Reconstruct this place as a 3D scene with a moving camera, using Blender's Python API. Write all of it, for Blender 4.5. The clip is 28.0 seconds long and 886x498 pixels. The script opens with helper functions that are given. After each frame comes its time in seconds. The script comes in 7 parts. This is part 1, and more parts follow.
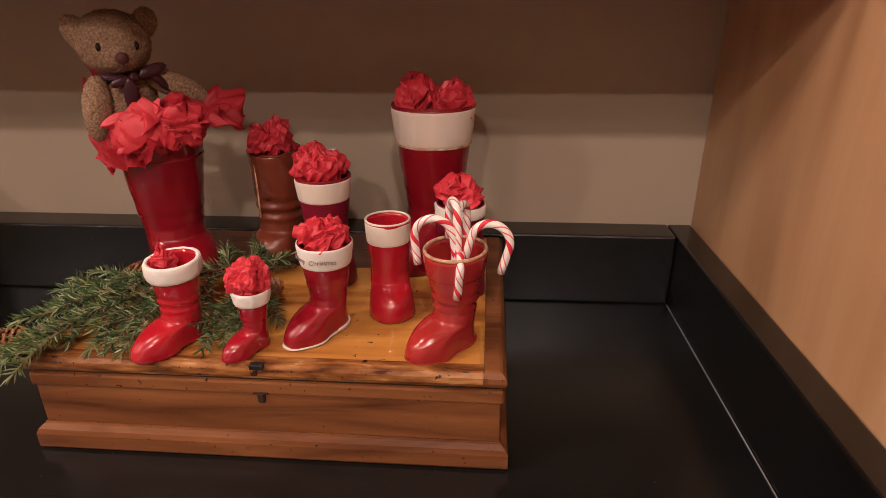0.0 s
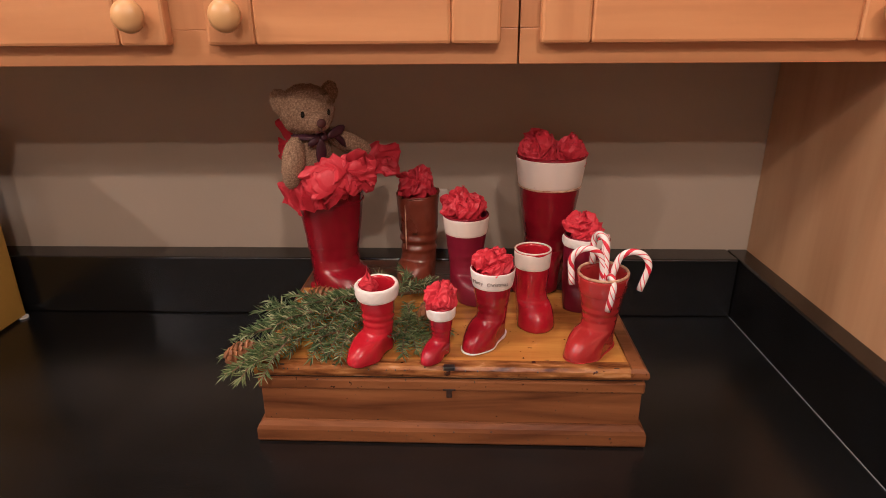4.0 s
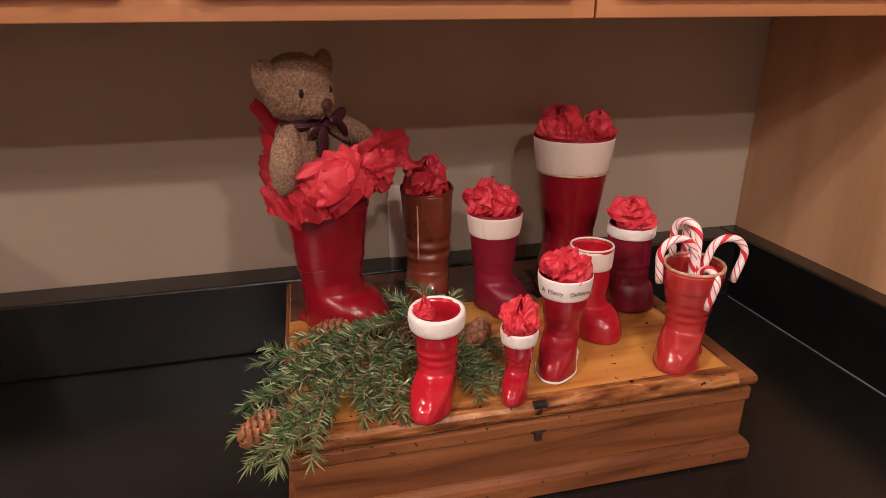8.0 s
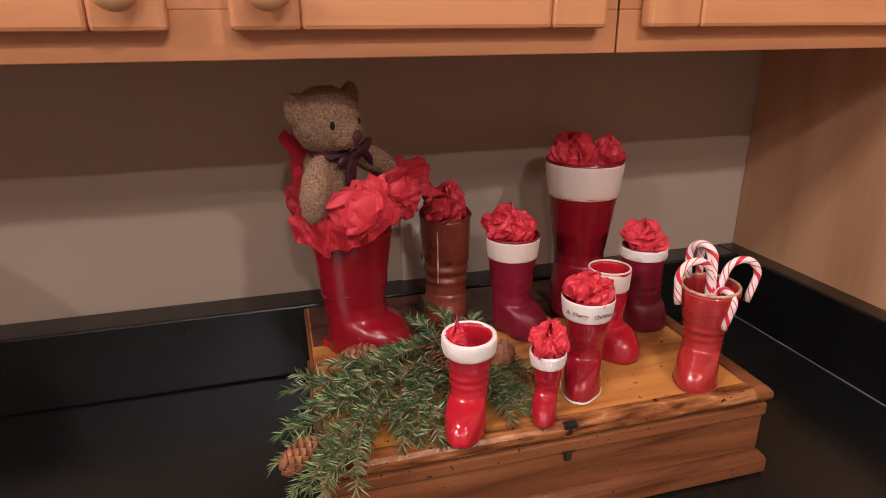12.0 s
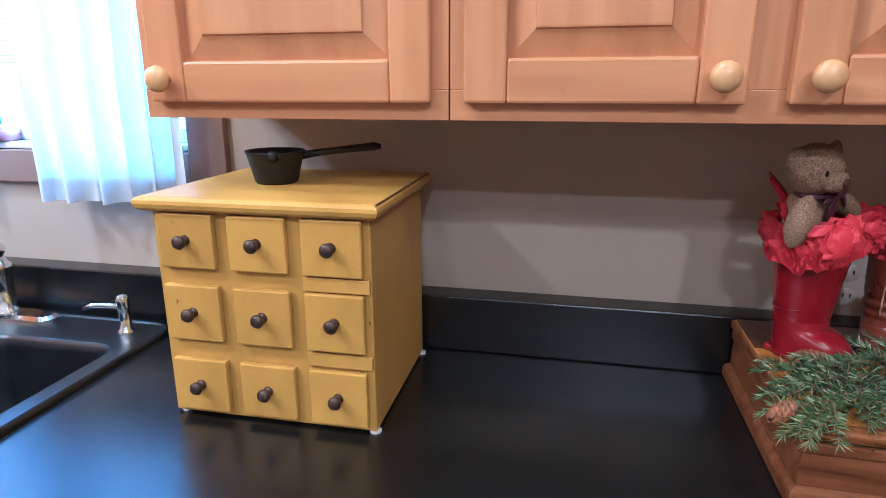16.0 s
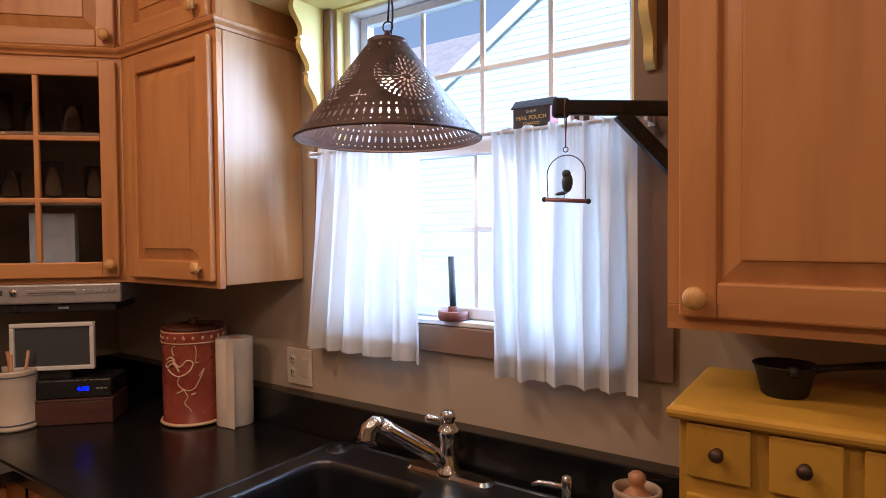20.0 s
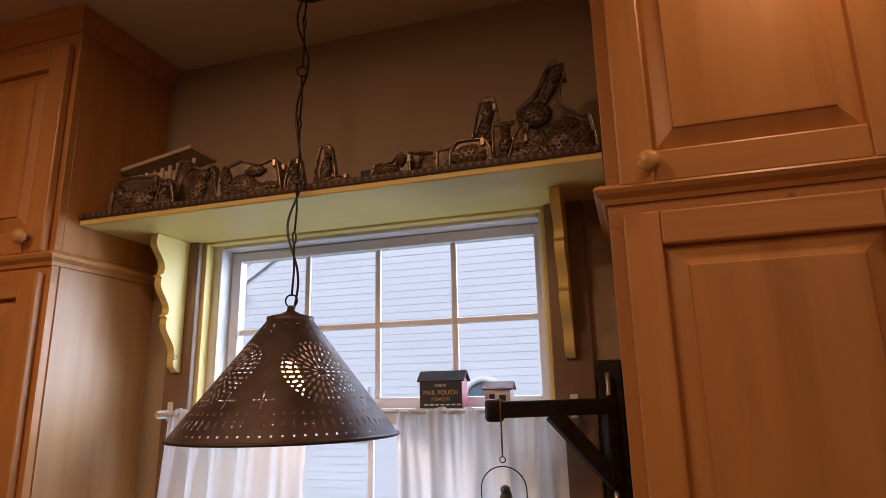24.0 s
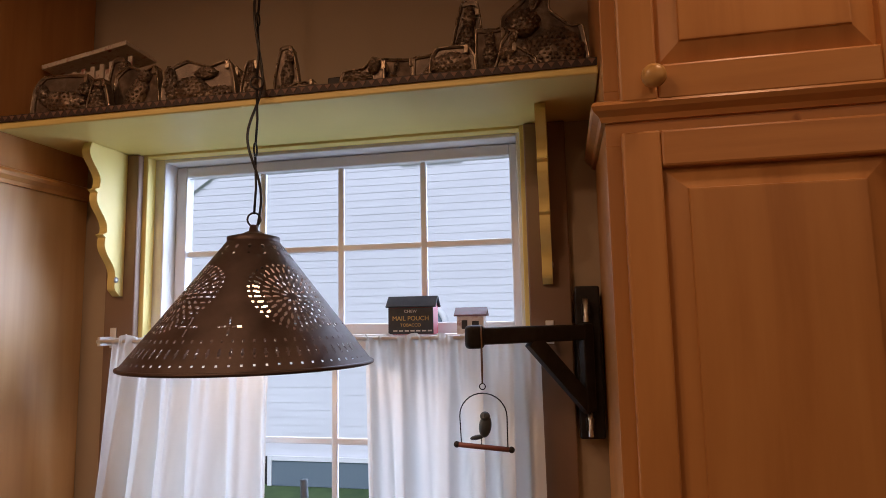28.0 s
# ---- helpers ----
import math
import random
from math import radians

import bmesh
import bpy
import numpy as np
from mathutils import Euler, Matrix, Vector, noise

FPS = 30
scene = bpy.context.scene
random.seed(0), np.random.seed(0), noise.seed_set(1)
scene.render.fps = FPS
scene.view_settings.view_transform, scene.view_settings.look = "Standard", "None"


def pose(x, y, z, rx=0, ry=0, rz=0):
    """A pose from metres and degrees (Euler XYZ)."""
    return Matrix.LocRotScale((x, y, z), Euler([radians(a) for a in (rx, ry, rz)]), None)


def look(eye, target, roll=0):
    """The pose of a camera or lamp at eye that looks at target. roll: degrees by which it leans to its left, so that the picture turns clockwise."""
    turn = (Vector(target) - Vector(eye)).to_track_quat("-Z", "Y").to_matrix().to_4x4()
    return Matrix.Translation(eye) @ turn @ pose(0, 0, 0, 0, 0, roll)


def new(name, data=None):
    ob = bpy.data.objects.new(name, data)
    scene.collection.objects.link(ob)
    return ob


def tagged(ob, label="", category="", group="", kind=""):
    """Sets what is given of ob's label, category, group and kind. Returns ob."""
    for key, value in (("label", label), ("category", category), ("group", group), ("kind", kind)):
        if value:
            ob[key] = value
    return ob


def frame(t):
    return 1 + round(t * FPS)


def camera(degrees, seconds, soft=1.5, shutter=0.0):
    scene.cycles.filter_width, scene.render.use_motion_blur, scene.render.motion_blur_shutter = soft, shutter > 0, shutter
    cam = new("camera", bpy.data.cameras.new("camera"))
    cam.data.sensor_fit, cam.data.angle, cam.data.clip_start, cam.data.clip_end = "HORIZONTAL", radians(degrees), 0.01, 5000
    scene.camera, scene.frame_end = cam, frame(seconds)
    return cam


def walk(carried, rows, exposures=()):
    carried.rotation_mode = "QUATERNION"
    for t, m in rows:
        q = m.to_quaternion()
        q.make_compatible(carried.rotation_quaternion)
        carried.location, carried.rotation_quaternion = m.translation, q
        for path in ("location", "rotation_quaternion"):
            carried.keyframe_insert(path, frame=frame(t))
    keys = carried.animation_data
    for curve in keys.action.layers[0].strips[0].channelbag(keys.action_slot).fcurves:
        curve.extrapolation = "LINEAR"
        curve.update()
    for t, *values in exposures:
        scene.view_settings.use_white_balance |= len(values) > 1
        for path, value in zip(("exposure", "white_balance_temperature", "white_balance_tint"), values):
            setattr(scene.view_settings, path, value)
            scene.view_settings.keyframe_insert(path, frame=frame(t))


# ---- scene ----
cam = camera(72.9, 28.0, soft=0.6)
PATH = [
    (0, (0.295, 0.204, 1.351), (0.163, 2.041, 0.57), -0.3),
    (1, (0.291, 0.182, 1.37), (0.085, 2.006, 0.576), -0.5),
    (2, (0.234, 0.174, 1.396), (-0.037, 1.992, 0.609), -0.7),
    (2.5, (0.186, 0.146, 1.409), (-0.09, 1.982, 0.665), -0.8),
    (4.5, (0.077, 0.038, 1.412), (0.071, 1.918, 0.73), -0.4),
    (5, (0.057, 0.041, 1.395), (0.069, 1.931, 0.742), -0.5),
    (5.5, (0.034, 0.079, 1.392), (0.063, 1.969, 0.741), -0.5),
    (6, (-0.014, 0.159, 1.372), (0.048, 2.047, 0.716), -0.4),
    (6.5, (-0.031, 0.203, 1.371), (0.085, 2.083, 0.698), -0.7),
    (7, (-0.068, 0.204, 1.371), (0.135, 2.073, 0.687), -0.7),
    (7.5, (-0.106, 0.213, 1.367), (0.209, 2.058, 0.662), -0.6),
    (8, (-0.118, 0.228, 1.37), (0.303, 2.045, 0.65), -0.5),
    (8.5, (-0.137, 0.24, 1.371), (0.364, 2.036, 0.648), -0.2),
    (9, (-0.132, 0.237, 1.374), (0.398, 2.023, 0.647), -0.2),
    (9.5, (-0.129, 0.241, 1.373), (0.42, 2.022, 0.646), -0.1),
    (10, (-0.126, 0.251, 1.371), (0.439, 2.03, 0.653), -0.2),
    (10.5, (-0.134, 0.257, 1.378), (0.436, 2.036, 0.663), -0.2),
    (11, (-0.137, 0.256, 1.381), (0.424, 2.035, 0.66), -0.3),
    (11.5, (-0.149, 0.245, 1.383), (0.398, 2.036, 0.68), -0.2),
    (12, (-0.169, 0.229, 1.387), (0.323, 2.047, 0.713), -0.6),
    (12.5, (-0.215, 0.218, 1.387), (0.219, 2.06, 0.74), -0.5),
    (13, (-0.272, 0.193, 1.397), (0.028, 2.062, 0.752), -0.4),
    (13.5, (-0.323, 0.161, 1.402), (-0.2, 2.053, 0.768), -0.1),
    (15.5, (-0.455, 0.028, 1.394), (-0.736, 1.931, 0.845), -0.1),
    (16, (-0.439, -0.024, 1.415), (-0.851, 1.86, 0.886), -0.1),
    (16.5, (-0.415, -0.102, 1.426), (-0.998, 1.753, 0.959), -0.1),
    (17, (-0.395, -0.174, 1.448), (-1.177, 1.617, 1.023), -0.2),
    (17.5, (-0.417, -0.223, 1.472), (-1.381, 1.485, 1.085), -0.3),
    (18, (-0.498, -0.262, 1.483), (-1.574, 1.392, 1.155), -0.4),
    (18.5, (-0.574, -0.306, 1.481), (-1.685, 1.336, 1.223), -0.4),
    (19, (-0.631, -0.322, 1.49), (-1.751, 1.323, 1.285), -0.2),
    (19.5, (-0.704, -0.284, 1.505), (-1.837, 1.357, 1.357), -0.6),
    (20, (-0.811, -0.237, 1.528), (-1.948, 1.408, 1.474), -0.5),
    (20.5, (-0.898, -0.215, 1.536), (-2.028, 1.435, 1.594), -0.6),
    (21, (-1.012, -0.249, 1.563), (-1.997, 1.488, 1.679), -0.8),
    (21.5, (-1.091, -0.264, 1.619), (-1.821, 1.589, 1.802), -0.8),
    (22, (-1.076, -0.261, 1.671), (-1.71, 1.611, 1.975), -1.0),
    (22.5, (-1.065, -0.236, 1.713), (-1.666, 1.633, 2.093), -1.1),
    (24.5, (-1.048, -0.21, 1.832), (-1.613, 1.649, 2.306), -1.3),
    (25, (-1.051, -0.212, 1.853), (-1.593, 1.651, 2.338), -1.3),
    (25.5, (-1.064, -0.211, 1.861), (-1.574, 1.659, 2.353), -1.3),
    (26, (-1.078, -0.205, 1.867), (-1.562, 1.684, 2.308), -1.5),
    (26.5, (-1.095, -0.189, 1.854), (-1.551, 1.721, 2.236), -1.3),
    (27, (-1.111, -0.177, 1.838), (-1.537, 1.75, 2.158), -1.3),
    (27.5, (-1.129, -0.161, 1.821), (-1.53, 1.781, 2.083), -1.2),
    (28, (-1.141, -0.155, 1.81), (-1.531, 1.794, 2.03), -1.1),
]
LIGHT = [(0.0, 1.90, 3800, 5), (6.0, 1.92, 3650, 5), (11.0, 1.97, 3650, 7), (13.0, 1.95, 3250, 2), (15.5, 2.18, 2880, -2), (17.0, 1.70, 3250, 4), (18.0, 1.00, 3500, 9), (19.0, 0.48, 4000, 10), (20.0, 0.25, 4500, 11), (21.0, -0.32, 4900, 9), (22.0, -0.84, 5300, 9), (24.5, -0.55, 5400, 19), (26.0, -0.44, 5400, 19), (28.0, -0.70, 5300, 16)]
walk(cam, [(t, look(eye, target, roll)) for t, eye, target, roll in PATH], LIGHT)


# ---- light and world ----
world = bpy.data.worlds.new("sky")
scene.world = world
world.use_nodes = True
wn = world.node_tree.nodes
wl = world.node_tree.links
sky = wn.new("ShaderNodeTexSky")
sky.sky_type = "NISHITA"
sky.sun_disc = False
sky.sun_elevation = radians(42)
sky.sun_rotation = radians(200)
sky.dust_density = 6.0
sky.ozone_density = 0.5
haze = wn.new("ShaderNodeHueSaturation")
haze.inputs["Saturation"].default_value = 0.30
haze.inputs["Value"].default_value = 0.9
wl.new(sky.outputs[0], haze.inputs["Color"])
wl.new(haze.outputs[0], wn["Background"].inputs[0])
wn["Background"].inputs[1].default_value = 0.15


def lamp(name, kind, m, energy, colour, size=0.1):
    data = bpy.data.lights.new(name, kind)
    data.energy, data.color = energy, colour
    if kind == "AREA":
        data.shape, data.size = "DISK", size
    elif kind == "SUN":
        data.angle = radians(0.5)
    else:
        data.shadow_soft_size = size
    ob = new(name, data)
    ob.matrix_world = m
    return ob


lamp("sun", "SUN", look((2.0, -6.5, 6.2), (0, 0, 0)), 2.1, (1.0, 0.98, 0.96))
WARM = (1.0, 0.52, 0.215)
CANS = [(0.55, -1.20, 11.2), (-0.85, -1.45, 4.2), (-2.15, -1.25, 12.5), (0.20, -0.12, 2.5), (-0.70, 0.58, 3.5), (-1.62, -0.05, 6.6), (-2.35, -0.25, 11), (-0.10, -2.00, 12)]
for cx, cy, power in CANS:
    lamp("ceiling_lamp", "AREA", look((cx, cy, 2.735), (cx, cy + 0.01, 0)), power, WARM, 0.13)
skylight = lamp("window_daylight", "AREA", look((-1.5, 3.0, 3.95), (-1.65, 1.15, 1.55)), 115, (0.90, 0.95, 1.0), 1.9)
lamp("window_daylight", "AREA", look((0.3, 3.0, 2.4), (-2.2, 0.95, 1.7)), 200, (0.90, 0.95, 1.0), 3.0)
lamp("pendant_lamp_light", "POINT", pose(-1.664, 0.79, 1.80), 5.0, (1.0, 0.60, 0.30), 0.03)

# ---- materials ----


def mat(name, colour, rough=0.5, metal=0.0, spec=None, coat=0.0):
    m = bpy.data.materials.new(name)
    m.use_nodes = True
    b = m.node_tree.nodes["Principled BSDF"]
    b.inputs["Base Color"].default_value = (*colour, 1)
    b.inputs["Roughness"].default_value = rough
    b.inputs["Metallic"].default_value = metal
    if spec is not None:
        b.inputs["Specular IOR Level"].default_value = spec
    if coat:
        b.inputs["Coat Weight"].default_value = coat
        b.inputs["Coat Roughness"].default_value = 0.06
    return m


def textured(name, stops, scale=(8, 8, 8), detail=6, rough=0.5, bump=0.1, fine=60.0, metal=0.0, rough_var=0.15, coat=0.0, distort=0.3, spread=0.0,
             bump_scale=None, spot=None, spec=None):
    """A surface with two scales of variation: stops of a ramp over stretched noise, finer grain in the bump, and dark specks."""
    m = mat(name, stops[0][1], rough, metal, spec, coat)
    nt = m.node_tree
    n, l = nt.nodes, nt.links
    b = n["Principled BSDF"]
    tc = n.new("ShaderNodeTexCoord")
    mp = n.new("ShaderNodeMapping")
    mp.inputs["Scale"].default_value = scale
    info = n.new("ShaderNodeObjectInfo")
    shift = n.new("ShaderNodeVectorMath")
    shift.operation = "MULTIPLY_ADD"
    shift.inputs[1].default_value = (7.3, 3.1, 5.7)
    l.new(info.outputs["Random"], shift.inputs[0])
    l.new(tc.outputs["Object"], shift.inputs[2])
    l.new(shift.outputs[0], mp.inputs[0])
    no = n.new("ShaderNodeTexNoise")
    no.inputs["Scale"].default_value = 1.0
    no.inputs["Detail"].default_value = detail
    no.inputs["Distortion"].default_value = distort
    l.new(mp.outputs[0], no.inputs["Vector"])
    ramp = n.new("ShaderNodeValToRGB")
    cr = ramp.color_ramp
    while len(cr.elements) < len(stops):
        cr.elements.new(0.5)
    for e, (p, c) in zip(cr.elements, stops):
        e.position, e.color = p, (*c, 1)
    l.new(no.outputs["Fac"], ramp.inputs[0])
    out = ramp.outputs[0]
    if spot:
        sn = n.new("ShaderNodeTexNoise")
        sn.inputs["Scale"].default_value = spot[0]
        sn.inputs["Detail"].default_value = 3
        l.new(shift.outputs[0], sn.inputs["Vector"])
        sr = n.new("ShaderNodeMapRange")
        sr.inputs["From Min"].default_value, sr.inputs["From Max"].default_value = spot[1], spot[1] + 0.04
        l.new(sn.outputs["Fac"], sr.inputs["Value"])
        mix = n.new("ShaderNodeMix")
        mix.data_type = "RGBA"
        mix.inputs[7].default_value = (*spot[2], 1)
        l.new(sr.outputs[0], mix.inputs[0])
        l.new(out, mix.inputs[6])
        out = mix.outputs[2]
    if spread:
        hs = n.new("ShaderNodeHueSaturation")
        mr = n.new("ShaderNodeMapRange")
        mr.inputs["To Min"].default_value, mr.inputs["To Max"].default_value = 1 - spread, 1 + spread
        l.new(info.outputs["Random"], mr.inputs["Value"])
        l.new(mr.outputs[0], hs.inputs["Value"])
        l.new(out, hs.inputs["Color"])
        out = hs.outputs[0]
    l.new(out, b.inputs["Base Color"])
    rr = n.new("ShaderNodeMapRange")
    rr.inputs["To Min"].default_value, rr.inputs["To Max"].default_value = max(0.02, rough - rough_var), min(1, rough + rough_var)
    l.new(no.outputs["Fac"], rr.inputs["Value"])
    l.new(rr.outputs[0], b.inputs["Roughness"])
    if bump:
        mp2 = n.new("ShaderNodeMapping")
        mp2.inputs["Scale"].default_value = bump_scale or (fine, fine, fine)
        l.new(shift.outputs[0], mp2.inputs[0])
        nf = n.new("ShaderNodeTexNoise")
        nf.inputs["Scale"].default_value = 1.0
        nf.inputs["Detail"].default_value = 4
        l.new(mp2.outputs[0], nf.inputs["Vector"])
        bp = n.new("ShaderNodeBump")
        bp.inputs["Strength"].default_value = bump
        bp.inputs["Distance"].default_value = 0.002
        l.new(nf.outputs["Fac"], bp.inputs["Height"])
        l.new(bp.outputs[0], b.inputs["Normal"])
    return m


MAPLE = [(0.25, (0.42, 0.195, 0.052)), (0.5, (0.52, 0.258, 0.071)), (0.75, (0.58, 0.303, 0.090))]
maple_z = textured("maple_upright", MAPLE, (26, 26, 2.2), 8, 0.38, 0.05, rough_var=0.06, bump_scale=(260, 260, 14), spread=0.06, spot=(14, 0.78, (0.34, 0.15, 0.045)))
maple_x = textured("maple_level", MAPLE, (2.2, 26, 26), 8, 0.38, 0.05, rough_var=0.06, bump_scale=(14, 260, 260), spread=0.06, spot=(14, 0.79, (0.34, 0.15, 0.045)))
maple_veneer = textured("pale_maple_veneer", [(0.25, (0.43, 0.255, 0.100)), (0.5, (0.52, 0.325, 0.140)), (0.75, (0.58, 0.375, 0.172))], (20, 20, 1.6), 8, 0.36, 0.05, rough_var=0.06, bump_scale=(260, 260, 14), spread=0.06)
knob_wood = textured("knob_wood", [(0.3, (0.54, 0.32, 0.090)), (0.7, (0.62, 0.39, 0.125))], (30, 30, 12), 6, 0.3, 0.04)
# dark brown: the shade inside the glazed cabinet is put into this colour
cab_inside_shaded = textured("shaded_cabinet_inside", [(0.3, (0.10, 0.06, 0.035)), (0.7, (0.13, 0.08, 0.045))], (10, 10, 2), 5, 0.5, 0.03)
wall_paint = textured("tan_wall_paint", [(0.3, (0.40, 0.335, 0.245)), (0.7, (0.43, 0.36, 0.265))], (3, 3, 3), 4, 0.75, 0.12, 220, rough_var=0.05)
ceil_paint = textured("ceiling_paint", [(0.3, (0.74, 0.69, 0.62)), (0.7, (0.78, 0.73, 0.66))], (3, 3, 3), 4, 0.85, 0.15, 180)
trim_brown = textured("brown_trim_paint", [(0.3, (0.20, 0.13, 0.085)), (0.7, (0.235, 0.155, 0.10))], (6, 6, 6), 4, 0.5, 0.06, 120)
cream_paint = textured("cream_shelf_paint", [(0.3, (0.76, 0.64, 0.20)), (0.7, (0.82, 0.70, 0.24))], (6, 6, 6), 4, 0.45, 0.05, 120)
laminate = textured("black_laminate", [(0.35, (0.004, 0.0045, 0.005)), (0.62, (0.007, 0.0075, 0.008))], (7, 7, 7), 5, 0.235, 0.10, 420, rough_var=0.012, spot=(260, 0.71, (0.05, 0.05, 0.05)), spec=0.75)
sink_black = textured("black_composite", [(0.3, (0.005, 0.006, 0.008)), (0.7, (0.009, 0.010, 0.013))], (9, 9, 9), 5, 0.30, 0.1, 300, rough_var=0.05, spec=0.85)
chrome = textured("chrome", [(0.3, (0.72, 0.72, 0.73)), (0.7, (0.80, 0.80, 0.80))], (20, 20, 20), 4, 0.10, 0.01, 60, metal=1.0, rough_var=0.05)
steel = textured("brushed_steel", [(0.3, (0.50, 0.50, 0.50)), (0.7, (0.58, 0.58, 0.58))], (3, 90, 90), 4, 0.34, 0.04, metal=1.0, rough_var=0.08)
white_vinyl = textured("white_vinyl", [(0.3, (0.74, 0.75, 0.76)), (0.7, (0.80, 0.81, 0.82))], (5, 5, 5), 3, 0.4, 0.02, 80)
plate_white = textured("ivory_plastic", [(0.3, (0.60, 0.55, 0.46)), (0.7, (0.64, 0.59, 0.50))], (12, 12, 12), 3, 0.4, 0.02)
dark_slot = mat("dark_slot", (0.02, 0.018, 0.016), 0.6)
yellow_paint = textured("mustard_milk_paint", [(0.25, (0.40, 0.235, 0.008)), (0.55, (0.50, 0.300, 0.011)), (0.8, (0.56, 0.345, 0.016))], (10, 10, 5), 6, 0.42, 0.10, 140, rough_var=0.08, spread=0.03,
                        spot=(55, 0.73, (0.10, 0.05, 0.02)), spec=0.22)
worn_edge = textured("worn_dark_edge", [(0.3, (0.09, 0.05, 0.022)), (0.7, (0.20, 0.11, 0.03))], (40, 40, 40), 6, 0.5, 0.1)
bronze_knob = textured("oiled_bronze", [(0.3, (0.055, 0.035, 0.025)), (0.7, (0.10, 0.065, 0.05))], (60, 60, 60), 5, 0.42, 0.1, metal=0.6)
felt = mat("white_felt", (0.62, 0.6, 0.55), 0.9)
iron = textured("black_iron", [(0.3, (0.014, 0.013, 0.014)), (0.7, (0.032, 0.030, 0.031))], (40, 40, 40), 6, 0.5, 0.25, 260, metal=0.5)
tin_dark = textured("dark_punched_tin", [(0.3, (0.060, 0.042, 0.040)), (0.7, (0.10, 0.072, 0.066))], (25, 25, 25), 6, 0.46, 0.12, 160, metal=0.5)
chest_top = textured("varnished_pine_lid", [(0.22, (0.10, 0.028, 0.002)), (0.36, (0.26, 0.105, 0.005)), (0.5, (0.41, 0.185, 0.007)), (0.64, (0.50, 0.250, 0.011)), (0.8, (0.33, 0.140, 0.006))], (3.5, 26, 26), 10, 0.22, 0.14,
                     rough_var=0.12, bump_scale=(20, 240, 240), distort=1.5, coat=0.30, spec=0.18, spot=(120, 0.69, (0.045, 0.014, 0.004)))
chest_side = textured("old_stained_wood", [(0.25, (0.055, 0.018, 0.004)), (0.45, (0.135, 0.052, 0.010)), (0.6, (0.185, 0.074, 0.014)), (0.78, (0.26, 0.112, 0.024))], (3.5, 30, 30), 10, 0.42, 0.25, rough_var=0.16,
                      bump_scale=(18, 220, 220), distort=1.0, spec=0.16, spot=(170, 0.70, (0.022, 0.008, 0.004)))
chest_dark = textured("dark_stained_board", [(0.25, (0.030, 0.009, 0.004)), (0.5, (0.065, 0.020, 0.007)), (0.75, (0.11, 0.038, 0.012))], (3.5, 34, 34), 9, 0.30, 0.15, rough_var=0.12, bump_scale=(18, 220, 220), distort=1.0, coat=0.3,
                      spot=(40, 0.66, (0.02, 0.008, 0.004)))
worn_lid_edge = textured("worn_lid_edge", [(0.30, (0.06, 0.018, 0.003)), (0.48, (0.19, 0.075, 0.008)), (0.62, (0.30, 0.140, 0.022)), (0.8, (0.46, 0.26, 0.08))], (26, 120, 120), 9, 0.24, 0.35, 160, rough_var=0.12, spec=0.3, spot=(90, 0.66, (0.03, 0.010, 0.004)))
hole_dark = textured("dark_worn_hole", [(0.3, (0.012, 0.006, 0.003)), (0.7, (0.035, 0.014, 0.006))], (200, 200, 200), 4, 0.6, 0.2)


def lacquer(name, lo, hi, rough, coat, bump, spot=None, spec=0.45):
    """Painted or moulded boot surface: patchy colour under a gloss."""
    return textured(name, [(0.25, lo), (0.6, hi), (0.85, tuple(min(1, c * 1.12) for c in hi))], (14, 14, 14), 7, rough, bump, 90, rough_var=0.06, coat=coat, spot=spot, spec=spec)


red_gloss = lacquer("glossy_red_plastic", (0.29, 0.002, 0.003), (0.36, 0.003, 0.004), 0.16, 0.5, 0.05)
red_deep = lacquer("dark_red_lacquer", (0.150, 0.001, 0.003), (0.205, 0.001, 0.005), 0.24, 0.25, 0.12, (150, 0.74, (0.36, 0.10, 0.09)))
red_wine = lacquer("glossy_wine_red", (0.20, 0.001, 0.004), (0.26, 0.002, 0.006), 0.14, 0.6, 0.05)
red_maroon = lacquer("maroon_papier_mache", (0.120, 0.003, 0.014), (0.165, 0.004, 0.020), 0.36, 0.10, 0.22, (140, 0.76, (0.34, 0.10, 0.10)))
red_orange = lacquer("orange_red_lacquer", (0.24, 0.012, 0.005), (0.32, 0.019, 0.007), 0.14, 0.6, 0.18, (40, 0.70, (0.17, 0.010, 0.006)))
brown_leather = lacquer("brown_leather", (0.055, 0.012, 0.005), (0.155, 0.034, 0.009), 0.28, 0.3, 0.4, (30, 0.64, (0.025, 0.008, 0.005)))
cuff_white = textured("white_card_band", [(0.3, (0.66, 0.58, 0.50)), (0.7, (0.74, 0.67, 0.59))], (16, 16, 16), 6, 0.6, 0.1, 200, spot=(70, 0.74, (0.42, 0.28, 0.2)))
cuff_fur = textured("white_flocked_band", [(0.3, (0.70, 0.66, 0.62)), (0.7, (0.80, 0.77, 0.74))], (40, 40, 40), 5, 0.7, 0.2, 260)
worn_rim = textured("worn_rim", [(0.3, (0.16, 0.07, 0.03)), (0.5, (0.48, 0.30, 0.16)), (0.7, (0.60, 0.45, 0.30))], (90, 90, 90), 6, 0.6, 0.3)


